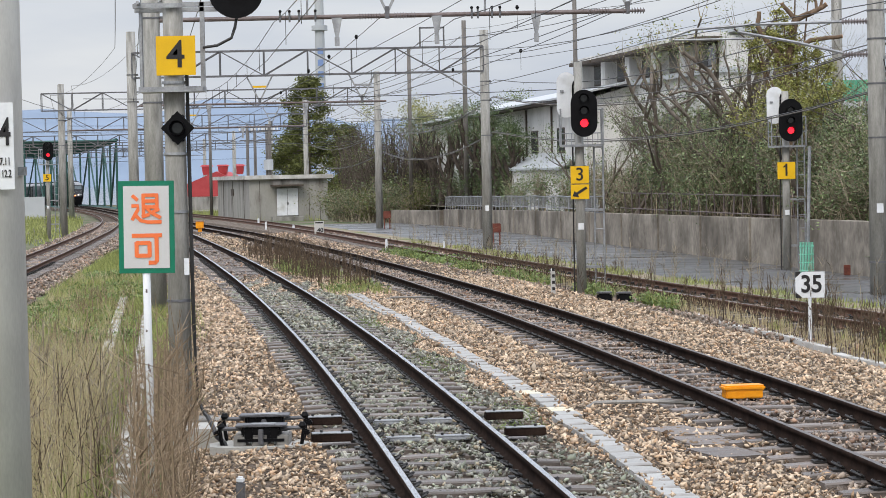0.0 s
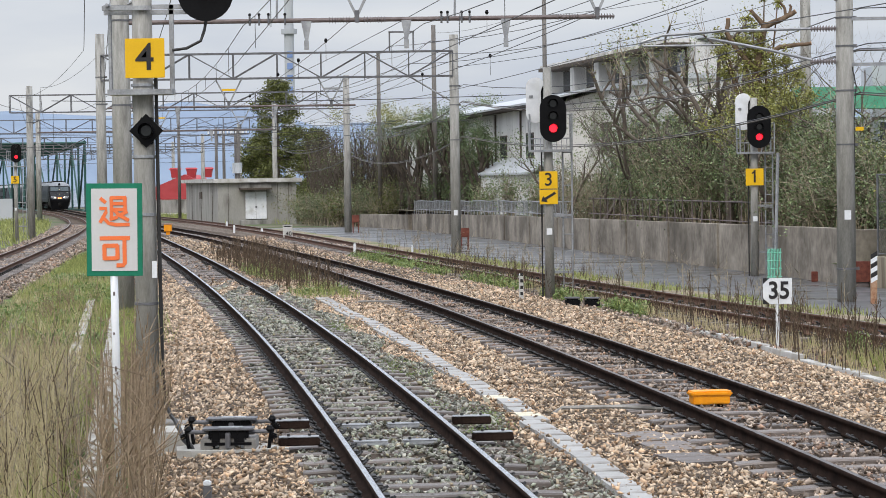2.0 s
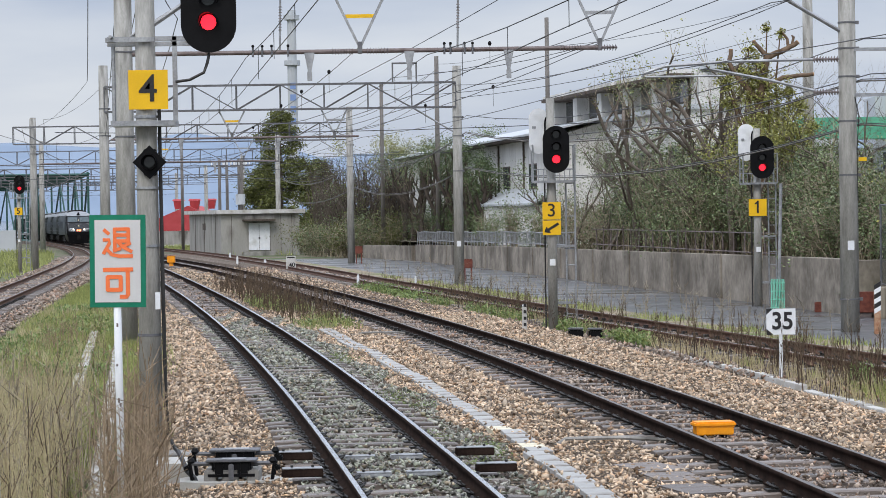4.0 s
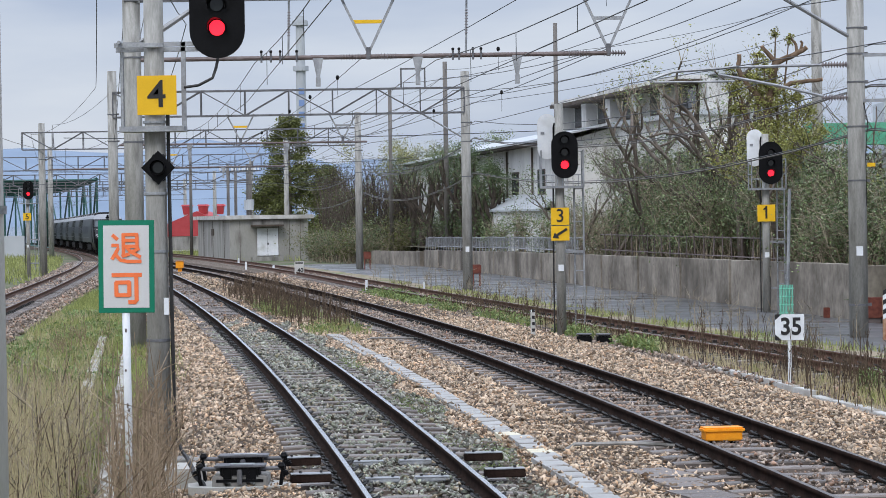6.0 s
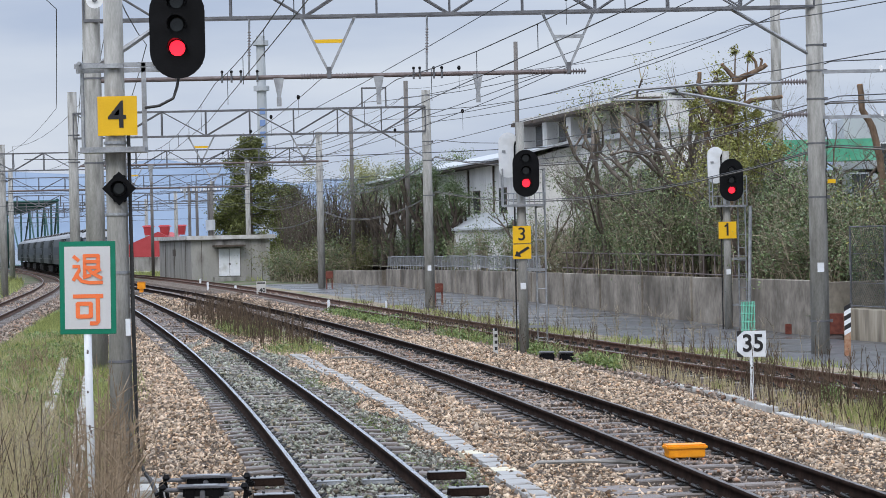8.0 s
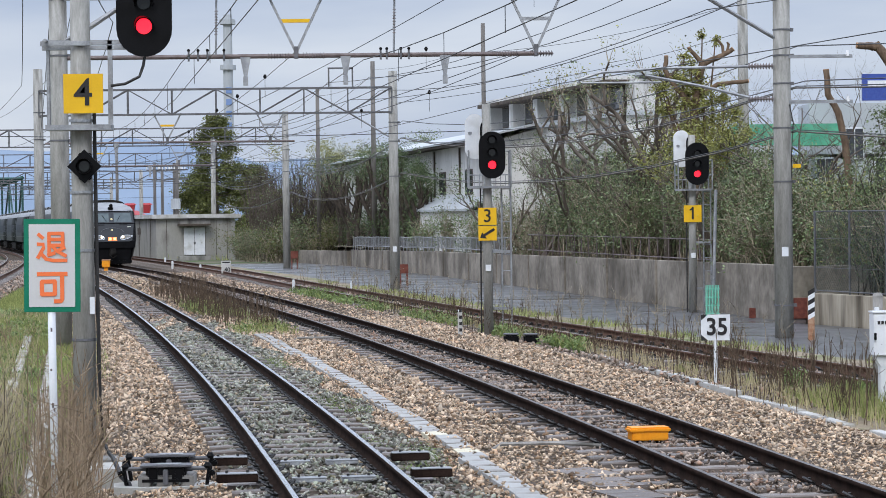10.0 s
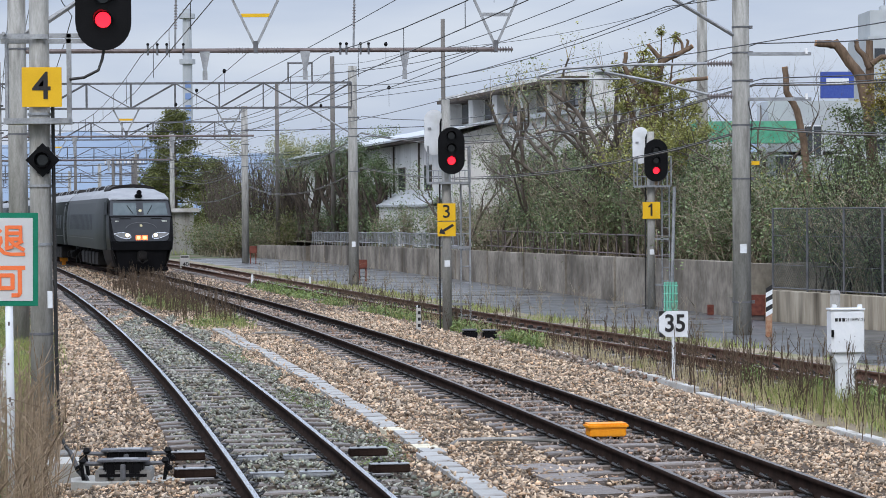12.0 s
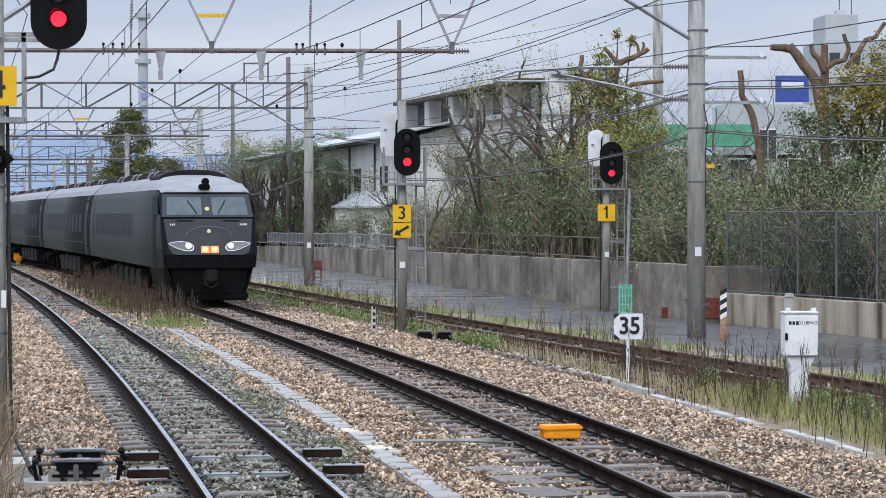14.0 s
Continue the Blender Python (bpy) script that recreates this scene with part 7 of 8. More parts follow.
# row of ivy-clad and bare trees before the long house
house_x = lambda y: 5.3 - 0.153 * (y - 108)
for k, (y, h, n, limbs) in enumerate(((154, 4.9, 500, 6), (149, 5.2, 900, 6), (145, 5.4, 1500, 5), (141, 5.2, 800, 6), (137, 5.6, 2000, 5), (133, 5.0, 2600, 5), (129, 5.5, 1800, 6), (125, 5.2, 3200, 5), (121.5, 4.6, 3000, 5), (118.5, 4.0, 2600, 4))):
    pollard(house_x(y) - 1.3, y, 0.3 + float(fall(y)), h, 330 + k, limbs - 1, 0.17, LEAF_IVY, n, 3, "pollarded tree wrapped in dark ivy" if n > 1400 else "dark bare pollarded tree", BARK_DK, 2.4)
    bush(house_x(y) - 1.0, y + 1.5, 0.4 + float(fall(y)), h * (0.36 if k < 5 else 0.62), 2.2, 730 + k, (0.015, 0.045), "shrub", "shrubs before the house", LEAF_IVY, 900 if k < 5 else 3000, 0.075, 34, "dark ivy-grown shrub before the house", TWIG if k % 2 else BARK_DK)
for k, (x, y, h) in enumerate(((3.3, 109.5, 2.0), (4.4, 104.0, 1.6), (2.4, 116.0, 1.5), (4.9, 101.5, 2.4))):
    bush(x, y, 0.5, h, 1.5, 345 + k, leaf=LEAF_BAMBOO, n_leaf=1500, size=0.06, stems=26)
# bare brushwood trees by the hut and the tall evergreen
for k, (x, y, h) in enumerate(((-7.4, 168.0, 6.0), (-5.2, 160.0, 5.8), (-8.8, 180.0, 6.8), (-3.4, 154.0, 5.6), (-6.6, 174.0, 6.4), (-8.3, 190.0, 7.2), (-4.4, 166.0, 6.4), (-9.6, 196.0, 7.4), (-2.6, 158.0, 6.2), (-6.0, 184.0, 7.4), (-3.8, 176.0, 7.2))):
    bush(x, y, -0.4 + float(fall(y)), h, 3.4, 360 + k, (0.02, 0.06), "tree", "trees behind the wall", LEAF_FIR if k % 2 else LEAF_DK, 350, 0.09, 58, "bare brown tree with a brush of upright twigs", BARK_DK if k % 2 else BARK)
for k, (x, y) in enumerate(((-8.4, 164.0), (-6.6, 158.0), (-4.9, 152.5), (-9.4, 172.0), (-7.6, 178.0), (-3.2, 150.0), (-10.4, 186.0))):
    bush(x, y, -0.4 + float(fall(y)), 1.9 + 0.3 * (k % 3), 3.2, 380 + k, (0.012, 0.03), "shrub", "shrubs by the hut", LEAF_FIR if k % 2 else LEAF_DK, 2200, 0.08, 40, "low dark shrub under the bare trees")


def conifer(x, y, z, height, width, seed, leaf):
    rng = np.random.default_rng(seed)
    t = thing("evergreen_tree", "tall ragged dark evergreen tree behind the hut", "tree", "trees behind the wall", at=(x, y, z))
    segs = [((0, 0, 0), (0.1, 0, height * 0.5), 0.3, 0.2), ((0.1, 0, height * 0.5), (0, 0, height * 0.97), 0.2, 0.05)]
    cs = []
    for k in range(95):
        u = rng.uniform(0.16, 1.0) ** 0.9
        reach = width * 0.5 * min(1, 1.25 * (1.04 - u)) ** 0.75 * rng.uniform(0.55, 1.12)
        a = rng.uniform(0, 2 * math.pi)
        p = np.array((0, 0, height * u * 0.96))
        q = p + np.array((math.cos(a) * reach, math.sin(a) * reach, rng.uniform(-0.1, 0.5)))
        segs.append((p, q, 0.05, 0.015))
        for _ in range(3):
            v = rng.uniform(0.45, 1.0)
            c = p + (q - p) * v
            cs.append(c + rng.normal(0, (0.3, 0.3, 0.2), (80, 3)))
    v, f = tubes(segs)
    soup("trunk", v, f, BARK, t)
    lv, lf = leaves(np.concatenate(cs), 0.13, rng)
    soup("crown", lv, lf, leaf, t, "ragged dark crown")


conifer(-13.7, 205.0, -0.7, 12.2, 8.6, 401, LEAF_FIR)
conifer(-10.2, 203.0, -0.7, 7.6, 6.2, 405, LEAF_FIR)
conifer(-15.6, 212.0, -0.7, 7.0, 5.0, 403, LEAF_FIR)
# far soft-green trees above the house roof
for k, (x, y, h) in enumerate(((-1.0, 178.0, 8.6), (1.6, 182.0, 8.9), (-4.2, 190.0, 8.4))):
    tree(x, y, -0.3, h, 420 + k, 0.25, LEAF_OLIVE if k % 2 == 0 else LEAF_BAMBOO, 6500, 0.075, 0.35, BARK, 0.9, 3, 2, "far spring-green tree behind the houses")
# pruned trees with thick sawn limbs


def pruned(label, at, runs):
    t = thing("pruned_tree", label, "tree", "pruned trees", at=at)
    o = Vector(at)
    segs = []
    for rad, pts, cut in runs:
        pts = [Vector(p) - o for p in pts]
        fine = []
        for k, (a, b) in enumerate(zip(pts, pts[1:])):
            for u in (0.0, 0.34, 0.67):
                fine.append(a + (b - a) * u + Vector((0.012 * math.sin(9 * k + 14 * u), 0.0, 0.012 * math.cos(7 * k + 11 * u))))
        fine.append(pts[-1])
        n = len(fine) - 1
        for k, (a, b) in enumerate(zip(fine, fine[1:])):
            segs.append((a, b + (b - a) * 0.12, rad * (1 - 0.3 * k / n) * (1 + 0.07 * math.sin(3.1 * k)), rad * (1 - 0.3 * (k + 1) / n) * (1 + 0.07 * math.sin(3.1 * k + 3.1))))
        a, b = fine[-2], fine[-1]
        if cut:
            part("cut_face", rod(bm_new(), b + (b - a) * 0.1, b + (b - a) * 0.1 + (b - a).normalized() * 0.025, rad * 0.7, n=12), CUT, t, "pale cut end")
    v, f = tubes(segs, 10)
    soup("limb", v, f, BARK_BR, t, smooth=True)


pruned("thick brown tree with limbs sawn off short", (14.2, 63.0, 0.3), (
    (0.17, ((14.2, 63, 0.3), (14.25, 63, 3.0), (14.1, 63, 5.0), (13.87, 63, 5.9), (13.5, 63, 6.42), (13.2, 63, 6.78)), False),
    (0.12, ((13.25, 63, 6.72), (13.0, 63, 6.74), (12.72, 63, 6.76)), True),
    (0.13, ((14.2, 63.1, 4.0), (14.16, 63.1, 6.0), (14.16, 63.1, 6.8)), False),
    (0.085, ((14.14, 63, 6.1), (14.0, 63, 6.4), (13.82, 63, 6.62), (13.78, 63, 6.82)), True),
    (0.075, ((14.18, 63, 6.2), (14.45, 63, 6.38), (14.7, 63, 6.42), (14.78, 63, 6.75), (14.66, 63, 7.1)), False),
    (0.075, ((14.7, 63, 6.2), (14.95, 63, 6.5), (15.25, 63, 6.95), (15.5, 63, 7.05), (15.75, 63, 7.4)), False)))
pruned("bent brown tree trunk sawn off at its top", (12.5, 63.0, 0.3), ((0.11, ((12.5, 63, 0.3), (12.45, 63, 3.2), (12.38, 63, 4.2), (12.18, 63, 5.0), (11.93, 63, 5.5), (11.88, 63, 6.1)), True),))
pruned("knobby tree with a long level limb", (9.7, 72.0, 0.5), (
    (0.16, ((9.7, 72, 0.5), (9.55, 72, 3.5), (9.6, 72, 5.4), (9.75, 72, 6.6), (9.9, 72, 6.95)), False),
    (0.10, ((9.8, 72, 6.85), (10.15, 72, 7.0), (10.45, 72, 7.12), (10.75, 72, 7.3)), True),
    (0.08, ((9.85, 72, 6.9), (9.65, 72, 7.1), (9.45, 72, 7.35)), True),
    (0.05, ((10.5, 72, 7.15), (10.45, 72, 7.4), (10.25, 72, 7.7)), False),
    (0.045, ((10.6, 72, 7.2), (10.64, 72, 7.45), (10.6, 72, 7.52)), False),
    (0.09, ((9.6, 72, 5.6), (9.0, 72, 6.2), (8.72, 72, 6.7), (8.76, 72, 7.1)), True),
    (0.08, ((9.7, 72, 5.9), (10.3, 72, 6.25), (10.7, 72, 6.3), (11.2, 72, 6.35)), True)))


def clump_tree(x, y, z, blobs, leaf, n_leaf, size, bark, r, seed, label):
    """A tree whose crown is made of separate leafy clumps (x, y, z, radius), each on its own crooked limb."""
    rng = np.random.default_rng(seed)
    t = thing("tree", label, "tree", "trees above the fence", at=(x, y, z))
    o = np.array((x, y, z))
    fork = np.array((0, 0, 0.45 * min(b[2] for b in blobs)))
    segs, cs = [((0, 0, 0), fork, r, r * 0.8)], []
    vol = np.array([b[3] ** 2 for b in blobs])
    for b, share in zip(blobs, vol / vol.sum()):
        c = np.array(b[:3]) - o
        p = fork
        for k in range(1, 5):
            q = fork + (c - fork) * k / 4 + (rng.normal(0, 0.1, 3) if k < 4 else 0)
            segs.append((p, q, r * (0.6 - 0.12 * (k - 1)), r * (0.6 - 0.12 * k)))
            p = q
        hearts = c + rng.normal(0, b[3] * 0.5, (16, 3))
        for h in hearts:
            segs.append((c, h, 0.014, 0.006))
        m = int(n_leaf * share)
        cs.append(hearts[rng.integers(0, 16, m)] + rng.normal(0, b[3] * 0.2, (m, 3)))
    v, f = tubes(segs)
    soup("trunk", v, f, bark, t, "crooked trunk and limbs")
    lv, lf = leaves(np.concatenate(cs), size, rng)
    soup("crown", lv, lf, leaf, t, "clumps of small leaves")


clump_tree(15.0, 61.6, 0.3, ((13.95, 61, 5.15, 0.4), (14.4, 61, 5.6, 0.5), (14.9, 61.2, 5.95, 0.6), (15.3, 61, 5.3, 0.7), (14.6, 61, 5.0, 0.5), (15.6, 61.2, 6.2, 0.7), (16.3, 61, 5.8, 0.9), (16.4, 61, 4.8, 0.9)), LEAF_GOLD, 11000, 0.055, BARK_BR, 0.16, 440, "golden-brown leafy tree above the fence")
clump_tree(14.3, 61.8, 0.3, ((13.3, 61.7, 4.7, 0.4), (13.1, 61.7, 4.1, 0.5), (13.9, 61.5, 4.4, 0.6), (14.7, 61.3, 4.3, 0.7), (15.5, 61, 4.3, 0.7), (13.3, 61.2, 3.4, 0.6), (14.3, 61, 3.4, 0.7), (15.4, 60.8, 3.3, 0.8), (12.5, 61.9, 3.0, 0.5), (16.4, 60.8, 3.8, 0.8)), LEAF_DK, 13000, 0.05, BARK, 0.15, 442, "dark evergreen tree above the fence")
clump_tree(9.8, 72.3, 0.6, ((9.85, 72, 7.75, 0.16), (10.25, 72, 7.6, 0.16), (9.3, 72, 7.15, 0.16), (8.5, 72, 6.75, 0.16), (9.5, 72, 6.75, 0.26), (8.6, 72, 6.1, 0.3), (8.8, 72, 5.6, 0.35), (10.8, 72, 5.4, 0.36), (10.9, 72, 4.7, 0.4), (9.35, 72, 6.4, 0.36), (9.8, 72, 6.15, 0.36), (9.3, 72, 5.8, 0.3), (9.9, 72, 5.6, 0.4), (10.35, 72, 5.0, 0.42), (9.6, 72, 5.0, 0.4), (10.5, 72, 5.8, 0.25), (10.2, 72, 4.3, 0.45)), LEAF_OLIVE, 10500, 0.05, BARK_BR, 0.14, 444, "yellow-green leafy tree with knobby upper limbs")
for k, (x, y, h) in enumerate(((11.2, 68.0, 5.6), (12.2, 67.0, 5.2), (11.6, 70.0, 7.0), (13.4, 76.0, 7.6), (12.8, 66.0, 6.4), (7.0, 84.0, 5.8), (6.0, 90.0, 5.2), (8.4, 80.0, 6.0), (5.0, 94.0, 4.6), (9.0, 78.0, 5.6))):
    tree(x, y, 0.5, h, 450 + k, 0.1, LEAF_OLIVE, 0, 0.1, 0.3, BARK, 0.95, 4, 2, "bare twiggy tree against the sky")


def blades(name, n, place, height, width, material, label, seed, lean=0.25, category="grass", joints=1):
    """Upright blades or stalks: tapered three-sided strips, bent as they rise."""
    rng = np.random.default_rng(seed)
    xy = place(rng, n)
    n = len(xy)
    h = height * rng.uniform(0.45, 1.15, n)
    a = rng.uniform(0, 2 * math.pi, n)
    bend = rng.normal(0, lean, (n, 2)) * h[:, None]
    ring = np.array([[math.cos(q), math.sin(q)] for q in (0, 2.09, 4.19)])
    rows = []
    for j in range(joints + 1):
        u = j / joints
        c = np.concatenate([xy[:, :2] + bend * u ** 1.8, (xy[:, 2] + h * u)[:, None]], 1)
        w = width * (1 - 0.85 * u) * rng.uniform(0.8, 1.2, n)
        off = np.zeros((n, 3, 3))
        off[:, :, :2] = ring[None] * w[:, None, None]
        rows.append(c[:, None] + off)
    v = np.stack(rows, 1).reshape(-1, 3)
    per = 3 * (joints + 1)
    quad = np.array([(3 * j + k, 3 * j + (k + 1) % 3, 3 * j + 3 + (k + 1) % 3, 3 * j + 3 + k) for j in range(joints) for k in range(3)])
    f = quad[None] + (per * np.arange(n))[:, None, None]
    return tagged(soup(name, v, f.reshape(-1, 4), material), label, category, kind="stuff")


def twiggy(name, n, place, height, material, label, seed, wide=0.12):
    """Dead weeds: a stalk with short side twigs."""
    rng = np.random.default_rng(seed)
    xy = place(rng, n)
    segs = []
    for p in xy:
        h = height * rng.uniform(0.4, 1.15)
        d = np.array((rng.normal(0, 0.12), rng.normal(0, 0.12), 1.0))
        segs.append((p, p + d * h * 0.6, 0.007, 0.005))
        q = p + d * h * 0.6 + np.array((rng.normal(0, 0.03), rng.normal(0, 0.03), h * 0.4))
        segs.append((p + d * h * 0.6, q, 0.005, 0.003))
        for _ in range(rng.integers(3, 8)):
            u = rng.uniform(0.3, 0.95)
            s = p + (q - p) * u
            segs.append((s, s + np.array((rng.normal(0, wide), rng.normal(0, wide), rng.uniform(0.05, 0.25))) * (0.6 + 0.5 * height), 0.005, 0.0025))
    v, f = tubes(segs, 3)
    return tagged(soup(name, v, f, material), label, "weeds", kind="stuff")


def herbs(name, n, place, height, material, label, seed, size=0.035, tuft=9):
    """Low leafy weeds: tufts of small leaves on short unseen stems."""
    rng = np.random.default_rng(seed)
    p = place(rng, n)
    h = height * rng.uniform(0.3, 1.1, len(p))
    c = np.repeat(p, tuft, 0) + rng.normal(0, 1, (len(p) * tuft, 3)) * np.array((0.07, 0.07, 0.0))
    c[:, 2] += np.repeat(h, tuft) * rng.random(len(c))
    v, f = leaves(c, size, rng, 2.2, -0.5)
    return tagged(soup(name, v, f, material), label, "weeds", kind="stuff")


def strip(y0, y1, left, right, z=-0.42, patch=0.0, seed=0.0, power=1.0):
    """Places between two lines that run along the tracks, thinned out in patches."""
    def place(rng, n):
        y = y0 + (y1 - y0) * rng.random(n) ** power
        lo, hi = left(y), right(y)
        x = lo + (hi - lo) * rng.random(n)
        p = np.stack([x, y, np.full(n, z) + fall(y)], 1)
        if patch:
            keep = np.array([noise2(a, b, 0.35, seed) for a, b in zip(x, y)]) > patch - 0.5
            p = p[keep]
        return p
    return place


X4, X3, X2, X5 = (lambda y: across("outer", y)), (lambda y: across("main", y)), (lambda y: across("siding", y)), (lambda y: across("left", y))
kerb_x = lambda y: -2.93 - 0.1267 * (y - 19.8)
# the rough strip on the left: turf, straw, dead stalks
sheet("turf", lambda y: (X5(y) + 1.5, X4(y) - 2.2), list(np.arange(10, 120, 1.0)), 24, lambda x, y: -0.36 + 0.05 * noise2(x, y, 0.8) + float(fall(y)), MOSS, "short green and straw-coloured turf between the tracks", "grass")
blades("grass", 19000, strip(26, 95, lambda y: X5(y) + 1.9, lambda y: kerb_x(y) - 0.1, -0.36, 0.38, 2.0, 1.3), 0.24, 0.011, GRASS, "fresh green grass between the tracks", 501, 0.3, joints=1)
blades("grass", 9500, strip(15.5, 31, lambda y: kerb_x(y) - 3.2, lambda y: kerb_x(y) - 0.2, -0.40), 0.62, 0.008, GRASS, "fresh green grass among the straw", 523, 0.3, joints=2)
blades("dry_grass", 9000, strip(15, 36, lambda y: kerb_x(y) - 3.4, lambda y: kerb_x(y) - 0.3, -0.38, 0.35, 5.0, 1.4), 0.55, 0.007, STRAW, "tall dry straw-coloured grass", 502, 0.28, joints=2)
blades("grass", 3500, strip(28, 62, lambda y: kerb_x(y) - 0.1, lambda y: X4(y) - 2.2, -0.36, 0.3, 7.0), 0.2, 0.011, GRASS, "fresh green grass by the kerbs", 525, 0.3, joints=1)
blades("dry_grass", 2600, strip(15.5, 27, lambda y: kerb_x(y) - 1.7, lambda y: kerb_x(y) - 0.25, -0.40), 1.15, 0.006, STRAW, "tall dry straw-coloured grass", 503, 0.16, joints=2)
twiggy("dead_weeds", 190, strip(15.5, 27.5, lambda y: kerb_x(y) + 0.1, lambda y: kerb_x(y) + 0.6, -0.40), 1.35, STALK, "dense reddish-brown dead stalks", 504)
twiggy("dead_weeds", 230, strip(16, 29, lambda y: kerb_x(y) - 2.0, lambda y: kerb_x(y), -0.40), 1.15, TWIG, "pale dead weeds with side twigs", 505)
blades("grass", 350, strip(40, 60, lambda y: X4(y) - 2.3, lambda y: X4(y) - 1.8, -0.36), 0.28, 0.009, GRASS, "grass at the ballast's edge", 506)
twiggy("dead_weeds", 90, strip(15.5, 24, lambda y: kerb_x(y) - 2.2, lambda y: kerb_x(y) - 0.1, -0.40), 1.2, WEED, "dark dead stalks among the straw", 507, 0.06)
twiggy("dead_weeds", 150, strip(30, 52, lambda y: X5(y) + 3.0, lambda y: kerb_x(y) - 0.4, -0.38, 0.55, 15.0), 0.7, STALK, "rust-brown dead weeds standing in the turf", 508, 0.08)
blades("dry_grass", 3500, strip(30, 70, lambda y: X5(y) + 2.0, lambda y: kerb_x(y) - 0.3, -0.38, 0.5, 18.0), 0.4, 0.008, STRAW, "straw-coloured tufts in the turf", 509, 0.3)
# a few tall branching dead weeds
rng = np.random.default_rng(530)
segs = []
for k in range(16):
    y = rng.uniform(15.5, 22)
    sg, _ = grow(rng, (kerb_x(y) - rng.uniform(0.2, 1.8), y, -0.4), rng.uniform(0.6, 0.95), 0.8, 0.008, 2, 2, 0.3, 0.12, 3, 0.6)
    segs += sg
v, f = tubes(segs, 4)
tagged(soup("dead_weeds", v, f, STALK), "tall branching dead weeds in the grass", "weeds", kind="stuff")
# weeds between the two running lines
midx = lambda y: (X4(y) + X3(y)) / 2
twiggy("dead_weeds", 520, strip(55, 84, lambda y: midx(y) - 0.75, lambda y: midx(y) + 0.75, -0.25), 0.8, WEED, "dark dead weeds between the tracks", 510, 0.05)
blades("grass", 1900, strip(53, 72, lambda y: midx(y) - 0.7, lambda y: midx(y) + 0.7, -0.25, 0.45, 1.0), 0.28, 0.011, GRASS, "green grass between the tracks", 511)
# weeds between main line and siding
twiggy("dead_weeds", 170, strip(26, 70, lambda y: X3(y) + 3.35, lambda y: X2(y) - 1.2, -0.30, 0.3, 8.0), 0.85, WEED, "dead brown weeds beside the siding", 512, 0.05)
twiggy("dead_weeds", 105, strip(26, 44, lambda y: X3(y) + 3.15, lambda y: X3(y) + 4.7, -0.30), 0.85, WEED, "dead brown weeds along the trough", 513, 0.05)
blades("grass", 4500, strip(45, 82, lambda y: X3(y) + 3.45, lambda y: X2(y) - 1.1, -0.27, 0.5, 3.0), 0.22, 0.010, GRASS, "green grass beside the siding", 514)
blades("grass", 3500, strip(24, 40, lambda y: X3(y) + 3.6, lambda y: X2(y) - 0.9, -0.27, 0.5, 4.0), 0.2, 0.009, GRASS, "green grass beside the siding", 515)
blades("grass", 3800, strip(24, 33.5, lambda y: X3(y) + 3.9, lambda y: X2(y) - 0.7, -0.30, 0.4, 5.5), 0.34, 0.007, GRASS, "lush green grass round the cabinet", 516)
herbs("leafy_weeds", 2200, strip(23.5, 36, lambda y: X3(y) + 4.3, lambda y: X2(y) - 0.9, -0.28, 0.35, 2.5), 0.30, HERB, "leafy green weeds round the cabinet", 531)
twiggy("dead_weeds", 110, strip(24, 37, lambda y: X3(y) + 3.3, lambda y: X3(y) + 4.4, -0.30), 0.95, WEED, "dark dead stalks by the kerb", 532, 0.05)
herbs("leafy_weeds", 800, strip(54, 76, lambda y: midx(y) - 0.7, lambda y: midx(y) + 0.7, -0.25, 0.45, 1.0), 0.26, HERB, "leafy green weeds between the tracks", 533)
herbs("leafy_weeds", 2200, strip(45, 84, lambda y: X3(y) + 3.5, lambda y: X2(y) - 1.1, -0.27, 0.45, 3.0), 0.26, HERB, "leafy green weeds beside the siding", 534, 0.045)
herbs("leafy_weeds", 4200, strip(26, 70, lambda y: X5(y) + 2.2, lambda y: kerb_x(y) - 0.1, -0.36, 0.5, 12.0), 0.22, HERB, "patches of leafy green weeds in the turf", 535, 0.045)
herbs("leafy_weeds", 1300, strip(20, 46, lambda y: X4(y) + 0.75, lambda y: (X4(y) + X3(y)) / 2 - 0.55, -0.2, 0.62, 9.0), 0.05, HERB, "tiny green weeds in the ballast", 536, 0.014)
blades("dry_grass", 2500, strip(26, 70, lambda y: X3(y) + 3.4, lambda y: X2(y) - 1.0, -0.30), 0.35, 0.007, STRAW, "dry grass beside the siding", 517)
blades("grass", 5000, strip(28, 95, lambda y: X2(y) + 1.3, lambda y: X2(y) + 2.5, -0.18, 0.45, 6.0), 0.14, 0.011, GRASS, "low grass along the lane's edge", 518)
twiggy("dead_weeds", 260, strip(40, 100, lambda y: X2(y) + 1.3, lambda y: X2(y) + 2.5, -0.18, 0.4, 9.0), 0.8, TWIG, "dry weeds along the lane's edge", 519)
twiggy("dead_weeds", 130, strip(38, 90, lambda y: X2(y) - 0.5, lambda y: X2(y) + 0.5, -0.3), 0.5, WEED, "weeds growing through the siding", 520, 0.06)
blades("grass", 2600, strip(110, 215, lambda y: X5(y) - 9, lambda y: X5(y) - 2, -0.42), 0.5, 0.03, GRASS, "distant grass by the bridge approach", 521)
blades("grass", 2000, strip(175, 235, lambda y: X2(y) + 3, lambda y: X2(y) + 8, -0.42), 0.5, 0.03, GRASS, "distant grass by the hut", 522)

# ---- overhead wires ----


